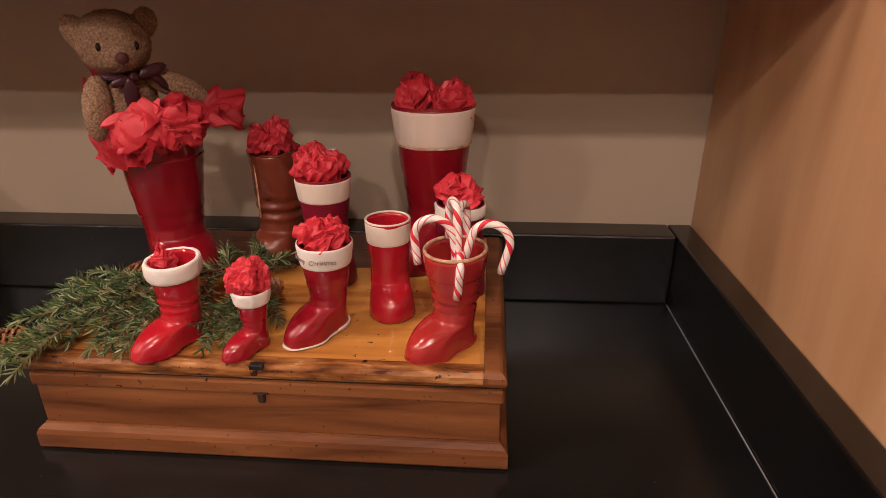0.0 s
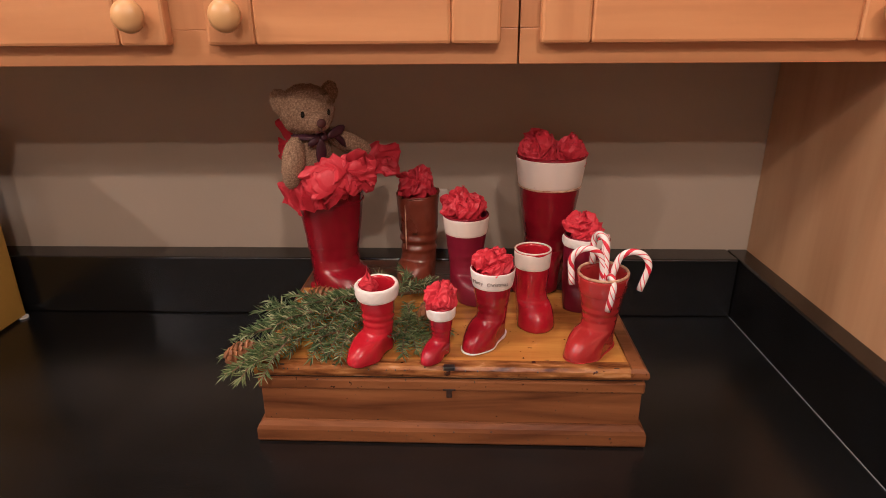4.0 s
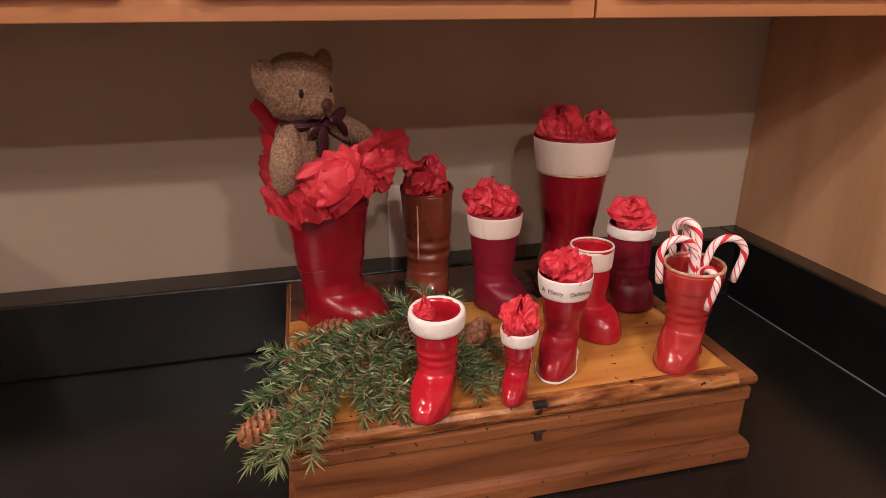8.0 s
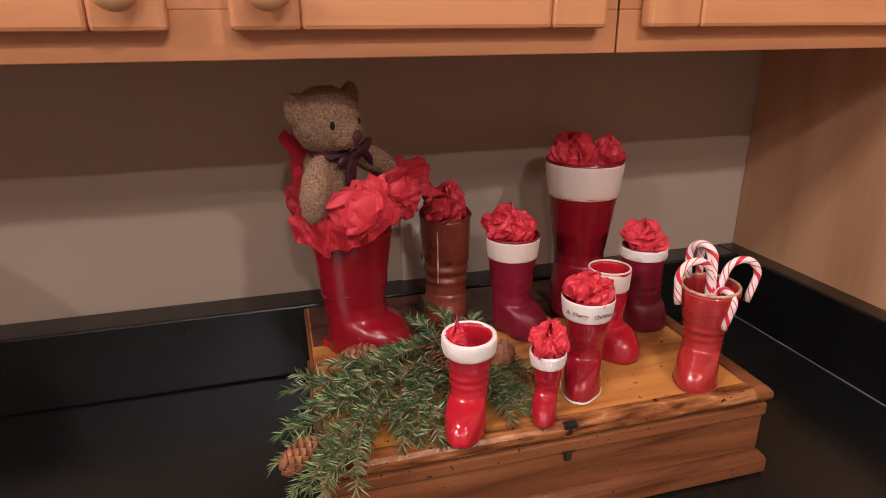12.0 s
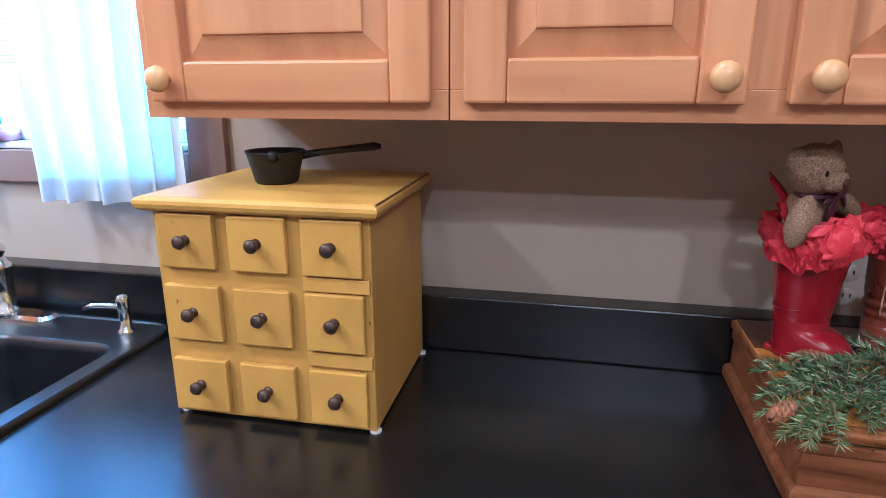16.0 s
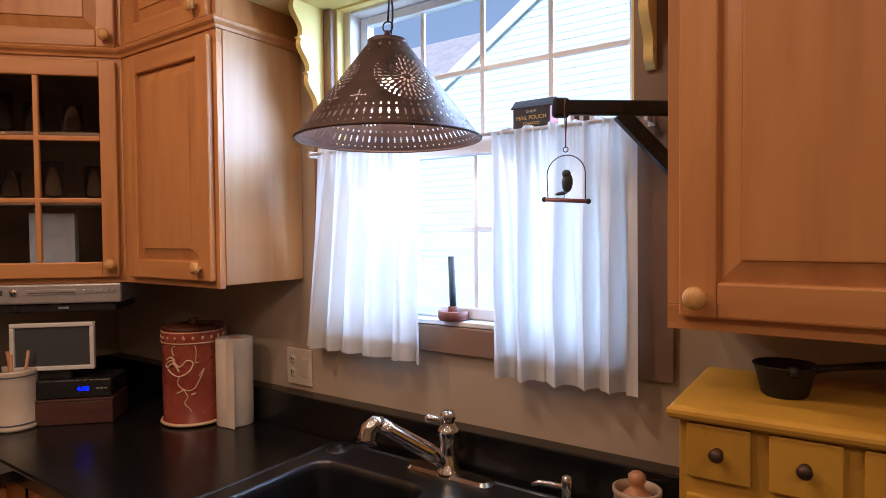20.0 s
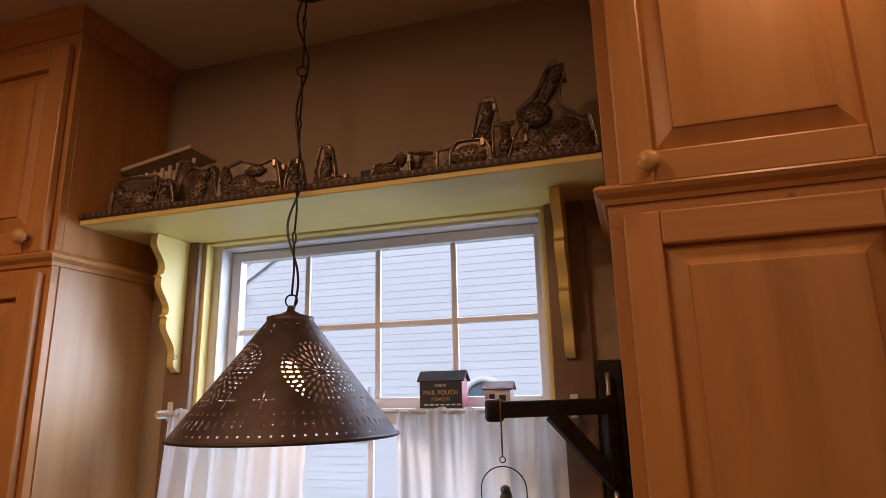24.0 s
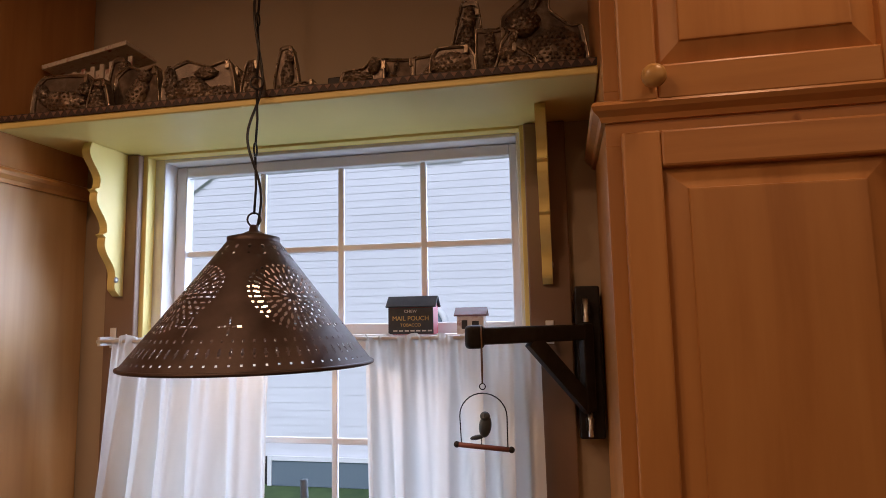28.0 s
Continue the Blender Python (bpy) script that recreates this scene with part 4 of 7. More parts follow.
# outlets
def outlet(x0, x1, z0, z1, gangs, label):
    o = thing("outlet_plate", pose((x0 + x1) / 2, WALL - 0.001, (z0 + z1) / 2), label, "outlet")
    w, h = (x1 - x0) / 2, (z1 - z0) / 2
    part("plate", box(-w, w, -0.006, 0, -h, h, 0.0025), plate_white, o)
    for k in range(gangs):
        cx = 0 if gangs == 1 else (-w / 2 + k * w)
        if k == 0:
            for dz in (-0.021, 0.021):
                f = part("socket", lathe([(0.0, 0.0), (0.015, 0.0), (0.0165, -0.002)], 20), plate_white, o, smooth=True)
                f.matrix_local = pose(cx, -0.0072, dz, 90)
                part("slot", boxes([(cx - 0.0065, cx - 0.0045, -0.0085, -0.006, dz - 0.001, dz + 0.007), (cx + 0.0045, cx + 0.0065, -0.0085, -0.006, dz - 0.001, dz + 0.006)], 0), dark_slot, o)
        else:
            part("rocker_switch", boxes([(cx - 0.012, cx + 0.012, -0.010, -0.005, -0.030, 0.030)], 0.002), plate_white, o)


outlet(-2.351, -2.235, 1.040, 1.158, 2, "ivory double wall plate with a socket and a switch")
outlet(-0.004, 0.070, 1.022, 1.138, 1, "ivory wall socket behind the boots")

# shelf over the window with scrolled brackets
shelf = thing("display_shelf", pose(0, 0, 0), "cream painted display shelf over the window", "shelf")
SHZ0, SHZ1 = 2.206, 2.226
part("board", box(CLX1 + 0.002, -1.070, 0.838, WALL - 0.002, SHZ0, SHZ1, 0.003), cream_paint, shelf)


def scroll_bracket(x0, x1, name):
    """A flat board whose front edge is cut in a run of curves."""
    prof = [(WALL - 0.022, SHZ0 - 0.001)]
    edge = []
    n = 60
    for k in range(n + 1):
        t = k / n
        depth = 0.095 * (1 - t) ** 0.8 + 0.016
        depth += 0.011 * math.sin(t * 2 * math.pi * 3.2) * (1 - 0.3 * t)
        if 0.30 < t < 0.33 or 0.60 < t < 0.63:
            depth += 0.010
        edge.append((WALL - 0.022 - depth, SHZ0 - 0.001 - 0.325 * t))
    prof = [(WALL - 0.0215, SHZ0 - 0.001)] + edge + [(WALL - 0.030, SHZ0 - 0.338), (WALL - 0.0215, SHZ0 - 0.338)]
    bm = bmesh.new()
    a = [bm.verts.new((x0, y, z)) for y, z in prof]
    b = [bm.verts.new((x1, y, z)) for y, z in prof]
    m = len(prof)
    for i in range(m):
        bm.faces.new((a[i], a[(i + 1) % m], b[(i + 1) % m], b[i]))
    bm.faces.new(a[::-1])
    bm.faces.new(b)
    bmesh.ops.recalc_face_normals(bm, faces=bm.faces[:])
    return bm


for x0, x1 in ((-2.168, -2.148), (-1.182, -1.162)):
    br = part("bracket", scroll_bracket(x0, x1, "bracket"), cream_paint, shelf)
    sx = (x0 + x1) / 2
    part("screw", lathe([(0.0, 0.003), (0.006, 0.002), (0.007, 0.0)], 16), steel, br, smooth=True).matrix_local = pose(sx + 0.010, WALL - 0.045, 1.905, 0, 90, 0)
# zigzag edging
L0, L1 = CLX1 + 0.004, -1.072
edging_dark = textured("dark_edging", [(0.3, (0.022, 0.012, 0.009)), (0.7, (0.040, 0.020, 0.014))], (40, 40, 40), 5, 0.6, 0.1)
edging_tan = textured("faded_edging_tooth", [(0.3, (0.13, 0.070, 0.045)), (0.7, (0.20, 0.115, 0.075))], (60, 60, 60), 5, 0.6, 0.1)
part("zigzag_edging", box(L0, L1, 0.8345, 0.8375, SHZ0 + 0.013, SHZ1 + 0.007, 0.0008), edging_dark, shelf, "dark edging strip with a row of tan triangles")
for k in range(72):
    ex, ew = L0 + (L1 - L0) * (k + 0.5) / 72, (L1 - L0) / 72 * 0.36
    tooth = bmesh.new()
    tv = [tooth.verts.new(c) for y in (0.8346, 0.8336) for c in ((ex - ew, y, SHZ1 + 0.0045), (ex + ew, y, SHZ1 + 0.0045), (ex, y, SHZ1 - 0.0045))]
    for f in ((3, 4, 5), (0, 3, 5, 2), (4, 1, 2, 5), (0, 1, 4, 3)):
        tooth.faces.new([tv[q] for q in f])
    bmesh.ops.recalc_face_normals(tooth, faces=tooth.faces[:])
    part("zigzag_tooth", tooth, edging_tan, shelf)

# ---- outdoors ----
setting("ground", box(-90, 90, -60, 140, -0.75, -0.7, 0), grass, "green lawn between the houses", "ground")
HY = 8.6
house = thing("neighbour_house", pose(0, 0, 0), "pale sided neighbouring house with a gabled roof", "house")
def gable_wall():
    bm = bmesh.new()
    pts = [(-7.35, -0.28), (3.5, -0.28), (3.5, 3.7), (-3.1, 6.45), (-7.35, 3.72)]
    v0 = [bm.verts.new((x, HY, z)) for x, z in pts]
    v1 = [bm.verts.new((x, HY + 0.2, z)) for x, z in pts]
    bm.faces.new(v0)
    bm.faces.new(v1[::-1])
    for i in range(5):
        bm.faces.new((v0[i], v0[(i + 1) % 5], v1[(i + 1) % 5], v1[i]))
    bmesh.ops.recalc_face_normals(bm, faces=bm.faces[:])
    return bm


hw = part("wall", gable_wall(), siding, house)
boards = bmesh.new()
z = -0.27
while z < 6.3:
    xa = -7.34 if z < 3.72 else -7.34 + (z - 3.72) * (4.25 / 2.73)
    xb = 3.49 if z < 3.7 else 3.49 - (z - 3.7) * (6.6 / 2.75)
    if xb - xa > 0.2:
        v = [boards.verts.new(p) for p in ((xa, HY - 0.009, z), (xb, HY - 0.009, z), (xb, HY - 0.004, z + 0.112), (xa, HY - 0.004, z + 0.112), (xa, HY, z), (xb, HY, z))]
        boards.faces.new(v[:4])
        boards.faces.new((v[4], v[5], v[1], v[0]))
    z += 0.114
part("clapboards", boards, siding, house, kind="stuff")
wing = part("wing_wall", box(-17.0, -7.352, HY + 0.02, HY + 0.2, -0.28, 3.45, 0), siding, house)
laps = bmesh.new()
z = -0.27
while z < 3.40:
    v = [laps.verts.new(p) for p in ((-17.0, HY + 0.007, z), (-7.353, HY + 0.007, z), (-7.353, HY + 0.016, z + 0.112), (-17.0, HY + 0.016, z + 0.112), (-17.0, HY + 0.02, z), (-7.353, HY + 0.02, z))]
    laps.faces.new(v[:4])
    laps.faces.new((v[4], v[5], v[1], v[0]))
    z += 0.114
part("clapboards", laps, siding, wing, kind="stuff")
part("wing_fascia", box(-17.1, -7.352, HY - 0.25, HY + 0.019, 3.455, 3.60, 0.01), outside_trim, house)


def sloped_bar(x0, z0, x1, z1, w, y0, y1):
    bm = bmesh.new()
    d = Vector((x1 - x0, 0, z1 - z0)).normalized()
    n = Vector((-d.z, 0, d.x)) * w
    a, b = Vector((x0, 0, z0)), Vector((x1, 0, z1))
    vs = [bm.verts.new((p.x, y, p.z)) for y in (y0, y1) for p in (a, b, b + n, a + n)]
    for f in ((0, 1, 2, 3), (7, 6, 5, 4), (0, 4, 5, 1), (1, 5, 6, 2), (2, 6, 7, 3), (3, 7, 4, 0)):
        bm.faces.new([vs[i] for i in f])
    bmesh.ops.recalc_face_normals(bm, faces=bm.faces[:])
    return bm


part("rake_board", sloped_bar(-7.55, 3.59, -3.1, 6.45, 0.20, HY - 0.06, HY), outside_trim, house)
part("rake_board", sloped_bar(-3.1, 6.45, 3.7, 3.62, 0.20, HY - 0.06, HY), outside_trim, house)
rf = bmesh.new()
v = [rf.verts.new(p) for p in ((-16, 9.6, 3.1), (-3.2, 9.6, 3.1), (-3.2, 15.0, 7.375), (-16, 15.0, 7.375))]
rf.faces.new(v)
bmesh.ops.solidify(rf, geom=rf.faces[:], thickness=0.08)
roof = part("roof", rf, shingle, house)
tabs = bmesh.new()
sl = (5.95 - 3.1) / 3.6
random.seed(5)
for r in range(33):
    yy = 9.6 + r * 0.163
    x = -12.5 + random.random() * 0.2
    while x < -3.3:
        w = 0.30 + random.random() * 0.08
        zz0 = 3.1 + (yy - 9.6) * sl
        o = 0.012 + random.random() * 0.008
        q = [tabs.verts.new(p) for p in ((x, yy, zz0 + o), (x + w - 0.012, yy, zz0 + o), (x + w - 0.012, yy + 0.165, zz0 + 0.165 * sl + 0.004), (x, yy + 0.165, zz0 + 0.165 * sl + 0.004))]
        tabs.faces.new(q)
        x += w
part("shingles", tabs, shingle, roof, kind="stuff")
part("foundation", box(-7.3, 3.45, HY + 0.01, HY + 0.19, -0.72, -0.281, 0), dark_slot, house)


def house_window(x0, x1, z0, z1, arch=False, cross=0):
    w = part("window", boxes([(x0 - 0.07, x0, HY - 0.06, HY - 0.024, z0 - 0.07, z1 + 0.07 * (not arch)), (x1, x1 + 0.07, HY - 0.06, HY - 0.024, z0 - 0.07, z1 + 0.07 * (not arch)), (x0, x1, HY - 0.06, HY - 0.024, z0 - 0.07, z0)]
                             + ([] if arch else [(x0, x1, HY - 0.06, HY - 0.024, z1, z1 + 0.07)]) + [(x0, x1, HY - 0.055, HY - 0.028, z0 + (z1 - z0) * (k + 1) / (cross + 1) - 0.025, z0 + (z1 - z0) * (k + 1) / (cross + 1) + 0.025) for k in range(cross)], 0.004), outside_trim, house)
    part("pane", box(x0, x1, HY - 0.036, HY - 0.0245, z0, z1, 0), outside_glass, w)
    if arch:
        r = (x1 - x0) / 2
        cx = (x0 + x1) / 2
        n = 18
        part("arch_trim", tube([(cx + (r + 0.035) * math.cos(math.pi * k / n), HY - 0.045, z1 + (r + 0.035) * math.sin(math.pi * k / n)) for k in range(n + 1)], 0.045, 8), outside_trim, w, smooth=True)
        bm = bmesh.new()
        bm.faces.new([bm.verts.new((cx + r * math.cos(math.pi * k / n), HY - 0.03, z1 + r * math.sin(math.pi * k / n))) for k in range(n + 1)])
        part("arch_pane", bm, outside_glass, w)
        part("transom", box(x0, x1, HY - 0.058, HY - 0.026, z1 - 0.05, z1 + 0.05, 0.004), outside_trim, w)


house_window(-3.46, -2.64, 4.20, 4.48)
house_window(-5.50, -5.08, 1.18, 1.84, False, 1)
house_window(-3.46, -2.90, 0.75, 1.66, True)
house_window(-5.60, -3.98, -0.70, -0.33)

# ---- curtains ----


def curtain(x0, x1, z0, z1, folds, seed, flare_l, flare_r, label):
    random.seed(seed)
    c = thing("curtain", pose(0, 0, 0), label, "curtain", "cafe curtains")
    bm = bmesh.new()
    nx, nz = 150, 48
    ph = [random.uniform(0, 6.28) for k in range(5)]
    grid = []
    for j in range(nz + 1):
        t = j / nz
        row = []
        for i in range(nx + 1):
            u = i / nx
            warp = u + 0.03 * math.sin(2 * math.pi * u * 1.3 + ph[4])
            a = 0.005 + 0.013 * min(1, t * 1.6)
            y = a * math.sin(2 * math.pi * folds * warp + ph[0] + 0.5 * t) + 0.5 * a * math.sin(2 * math.pi * folds * 1.9 * warp + ph[1] + t)
            y += (1 - t) ** 6 * 0.006 * math.sin(2 * math.pi * folds * 3.4 * u + ph[2])
            xl, xr = x0 - flare_l * t, x1 + flare_r * t
            x = xl + (xr - xl) * u + 0.006 * math.sin(2 * math.pi * folds * warp * 2 + ph[3]) * t
            z = z1 - (z1 - z0) * t
            if j == 0:
                z += 0.004 * math.sin(40 * u + ph[1])
            row.append(bm.verts.new((x, WALL - 0.065 + y, z)))
        grid.append(row)
    for a, b in zip(grid, grid[1:]):
        for i in range(nx):
            bm.faces.new((a[i], b[i], b[i + 1], a[i + 1]))
    hem = bmesh.new()
    low = [[hem.verts.new(v.co + Vector((0, -0.0012, 0))) for v in r] for r in grid[-5:]]
    for a, b in zip(low, low[1:]):
        for i in range(nx):
            hem.faces.new((a[i], b[i], b[i + 1], a[i + 1]))
    cloth = part("cloth", bm, muslin, c, smooth=True)
    part("hem", hem, muslin, cloth, "turned-up hem", smooth=True)
    return c


curtain(-2.140, -1.752, 1.185, 1.778, 5.5, 3, 0.065, 0.0, "white gathered cafe curtain, hanging behind the pendant lamp")
curtain(-1.545, -1.190, 1.180, 1.772, 5, 9, -0.02, 0.0, "white gathered cafe curtain, hanging beside the bird swing")
rod = thing("curtain_rod", pose(0, 0, 0), "thin white curtain rod on two small hooks", "curtain rod")
part("bar", tube([(-2.175, WALL - 0.062, 1.766), (-1.165, WALL - 0.062, 1.766)], 0.0045, 12), white_vinyl, rod, smooth=True)
for x in (-2.168, -1.172):
    part("hook", boxes([(x - 0.004, x + 0.004, WALL - 0.066, WALL - 0.021, 1.756, 1.776), (x - 0.008, x + 0.008, WALL - 0.024, WALL - 0.0205, 1.750, 1.796)], 0.001), white_vinyl, rod)

# ---- pendant lamp ----
PX, PY, PZ0, PZ1, PR0, PR1 = -1.664, 0.79, 1.735, 1.946, 0.203, 0.041
lampo = thing("pendant_lamp", pose(PX, PY, 0), "dark punched-tin cone pendant lamp, lit, on a long wire chain", "lamp")


def punched(theta, s):
    """True where the tin is punched through; s runs from the foot of the cone to its top."""
    r = PR0 + (PR1 - PR0) * s
    length = math.hypot(PR0 - PR1, PZ1 - PZ0)
    h = s * length

    def dots(row, count, rad, tall):
        k = theta / (2 * math.pi) * count
        dx = (k - round(k)) * 2 * math.pi / count * r
        return (dx / rad) ** 2 + ((h - row) / tall) ** 2 < 1

    if dots(0.014, 72, 0.0020, 0.0024) or dots(0.034, 72, 0.0024, 0.0085) or dots(0.056, 72, 0.0020, 0.0024):
        return True
    if dots(length - 0.020, 16, 0.0028, 0.0045) or dots(length - 0.036, 16, 0.0020, 0.0020):
        return True
    for c in range(4):
        th0 = radians(-31 + 90 * c)
        d = (theta - th0 + math.pi) % (2 * math.pi) - math.pi
        px, py = d * r, h - 0.138
        rho, phi = math.hypot(px, py), math.atan2(py, px)
        for rr, count, half in ((0.013, 11, 0.0050), (0.027, 18, 0.0056), (0.041, 26, 0.0056), (0.055, 34, 0.0056), (0.066, 40, 0.0022)):
            k = phi / (2 * math.pi) * count
            if ((rho - rr) / half) ** 2 + ((k - round(k)) * 2 * math.pi / count * rho / 0.0020) ** 2 < 1:
                return True
        for off in (-42, -66):
            dd = (theta - th0 - radians(off) + math.pi) % (2 * math.pi) - math.pi
            qx, qy = dd * r, h - 0.082
            m, w = max(abs(qx), abs(qy)), min(abs(qx), abs(qy))
            if (0.004 < m < 0.017 and w < 0.0014) or m < 0.0012:
                return True
    return False


def shade_mesh():
    bm = bmesh.new()
    nt, ns = 720, 150
    rows = []
    for j in range(ns + 1):
        s = j / ns
        r, z = PR0 + (PR1 - PR0) * s, PZ0 + (PZ1 - PZ0) * s
        rows.append([(r * math.cos(2 * math.pi * i / nt), r * math.sin(2 * math.pi * i / nt), z) for i in range(nt)])
    used = {}

    def vert(i, j):
        i %= nt
        if (i, j) not in used:
            used[i, j] = bm.verts.new(rows[j][i])
        return used[i, j]

    for j in range(ns):
        for i in range(nt):
            if not punched(2 * math.pi * (i + 0.5) / nt, (j + 0.5) / ns):
                bm.faces.new((vert(i, j), vert(i + 1, j), vert(i + 1, j + 1), vert(i, j + 1)))
    for f in bm.faces:
        f.smooth = True
    return bm


shade = part("shade", shade_mesh(), tin_dark, lampo, "dark brown tin shade punched with sunbursts and dots")
part("rolled_rim", tube([(PR0 * math.cos(2 * math.pi * k / 96), PR0 * math.sin(2 * math.pi * k / 96), PZ0) for k in range(97)], 0.0032, 8, False), tin_dark, shade, smooth=True)
part("cap", lathe([(PR1 + 0.003, PZ1 - 0.004), (PR1 + 0.003, PZ1 + 0.004), (0.02, PZ1 + 0.010), (0.008, PZ1 + 0.016), (0.006, PZ1 + 0.026), (0.0, PZ1 + 0.027)], 32), tin_dark, shade, smooth=True)
part("socket", lathe([(0.0, PZ1 - 0.01), (0.018, PZ1 - 0.01), (0.018, PZ1 - 0.075), (0.0, PZ1 - 0.078)], 20), dark_slot, lampo, smooth=True)
part("bulb", lathe([(0.012, PZ1 - 0.078), (0.016, PZ1 - 0.09), (0.029, PZ1 - 0.118), (0.030, PZ1 - 0.135), (0.020, PZ1 - 0.158), (0.0, PZ1 - 0.164)], 24), bulb_glow, lampo, smooth=True).visible_shadow = False
CHAIN_X, CHAIN_Y = -0.030 / (CEIL - PZ1), 0.062 / (CEIL - PZ1)


def on_chain(z, x=0.0, y=0.0):
    return (CHAIN_X * (z - PZ1) + x, CHAIN_Y * (z - PZ1) + y, z)


z = PZ1 + 0.024
k = 0
while z < CEIL - 0.06:
    turn = radians(25 + 80 * (k % 2))
    ring = [on_chain(z + 0.012 + 0.012 * math.sin(a), 0.011 * math.cos(a) * math.cos(turn), 0.011 * math.cos(a) * math.sin(turn)) for a in [2 * math.pi * q / 20 for q in range(21)]]
    part("chain_ring", tube(ring, 0.0018, 6, False), iron, lampo, smooth=True)
    top = min(CEIL - 0.03, z + 0.126)
    part("chain_link", tube([on_chain(z + 0.022), on_chain(z + 0.07, 0.002, 0.001), on_chain(top)], 0.0022, 8), iron, lampo, smooth=True)
    z += 0.128
    k += 1
cord = []
for q in range(110):
    t = q / 109
    cord.append(on_chain(PZ1 + 0.02 + (CEIL - 0.03 - PZ1 - 0.02) * t, 0.013 * math.sin(2 * math.pi * 3.1 * t) * (0.6 + 0.4 * math.sin(9 * t)), 0.010 * math.cos(2 * math.pi * 2.7 * t)))
part("cord", tube(cord, 0.0024, 8), black_plastic, lampo, smooth=True)
cx, cy, cz = on_chain(CEIL)
part("ceiling_canopy", lathe([(0.0, CEIL - 0.046), (0.012, CEIL - 0.045), (0.020, CEIL - 0.036), (0.045, CEIL - 0.028), (0.062, CEIL - 0.014), (0.068, CEIL - 0.001)], 36, (cx, cy, 0)), tin_dark, lampo, smooth=True)

# ---- wooden crane bracket with the bird swing ----
crane = thing("swing_arm_bracket", pose(0, 0, 0), "black wooden swing-arm bracket fixed beside the window", "bracket")
part("back_board", box(-1.122, -1.074, WALL - 0.040, WALL - 0.021, 1.570, 1.862, 0.004), iron, crane)
part("board_packing", box(-1.112, -1.082, WALL - 0.0205, WALL - 0.001, 1.60, 1.83, 0), iron, crane)
hinge, tip = Vector((-1.102, WALL - 0.055, 0)), Vector((-1.303, 0.868, 0))
dirn = (tip - hinge).normalized()
arm_len = (tip - hinge).length
arm_m = Matrix.Translation(hinge) @ Matrix.Rotation(math.atan2(dirn.y, dirn.x), 4, "Z")


def in_arm(bm):
    bmesh.ops.transform(bm, matrix=arm_m, verts=bm.verts[:])
    return bm


part("arm", in_arm(box(0.0, arm_len, -0.009, 0.009, 1.758, 1.788, 0.005, 3)), iron, crane)
part("arm_end", in_arm(boxes([(arm_len - 0.028, arm_len + 0.006, -0.0105, 0.0105, 1.752, 1.792)], 0.008, 4)), iron, crane)
part("post", in_arm(box(-0.010, 0.014, -0.0095, 0.0095, 1.625, 1.790, 0.003)), iron, crane)
part("brace", in_arm(sloped_bar(0.008, 1.620, 0.140, 1.752, 0.030, -0.008, 0.008)), iron, crane)
for z in (1.60, 1.815):
    part("hinge_pin", lathe([(0.005, z - 0.022), (0.005, z + 0.022), (0.0, z + 0.022)], 12, (hinge.x, hinge.y, 0)), steel, crane, smooth=True)
    part("hinge_plate", box(hinge.x - 0.008, hinge.x + 0.008, WALL - 0.058, WALL - 0.0405, z - 0.012, z + 0.012, 0.002), iron, crane)
swing = thing("bird_swing", pose(-1.283, 0.872, 0), "black bird figure on a wire swing with a wooden perch", "ornament")
part("cord", tube([(0.0, 0, 1.790), (-0.002, 0.0115, 1.77), (-0.001, 0.003, 1.72), (0, 0, 1.694)], 0.0014, 6), twig_brown, swing, smooth=True)
part("cord", tube([(0.0, 0, 1.790), (0.002, -0.0115, 1.77), (0.001, -0.003, 1.72), (0, 0, 1.694)], 0.0014, 6), twig_brown, swing, smooth=True)
part("ring", tube([(0.005 * math.cos(a), 0, 1.689 + 0.005 * math.sin(a)) for a in [2 * math.pi * q / 16 for q in range(17)]], 0.001, 6, False), iron, swing, smooth=True)
arch = [(-0.038, 0, 1.592)] + [(-0.040 * math.cos(math.pi * q / 16), 0, 1.640 + 0.038 * math.sin(math.pi * q / 16)) for q in range(17)] + [(0.040, 0, 1.588)]
part("wire_bow", tube(arch, 0.0011, 6), iron, swing, smooth=True)
part("perch", tube([(-0.046, 0, 1.593), (0.046, 0, 1.586)], 0.0042, 12), holder_red, swing, smooth=True)
bird = blob((0.003, 0, 1.624), (0.0105, 0.0120, 0.0205), 4, rot=Euler((0.30, 0.18, 0)))
merge(bird, blob((0.004, -0.007, 1.641), (0.0085, 0.0090, 0.0080), 3))
merge(bird, blob((-0.012, 0.006, 1.604), (0.0125, 0.0045, 0.0040), 3, rot=Euler((0, -0.15, 0.3))))
merge(bird, lathe([(0.0026, 0.0), (0.0012, 0.006), (0.0, 0.008)], 8, (0.004, -0.016, 1.640)))
part("bird", bird, candle_wax, swing, smooth=True)
for x in (-0.046, 0.046):
    part("perch_end", blob((x, 0, 1.5895 - 0.0035 * x / 0.046), (0.0056, 0.0056, 0.0056), 2), iron, swing, smooth=True)
part("legs", tube([(-0.004, 0, 1.592), (-0.003, 0, 1.61)], 0.0008, 5), iron, swing)

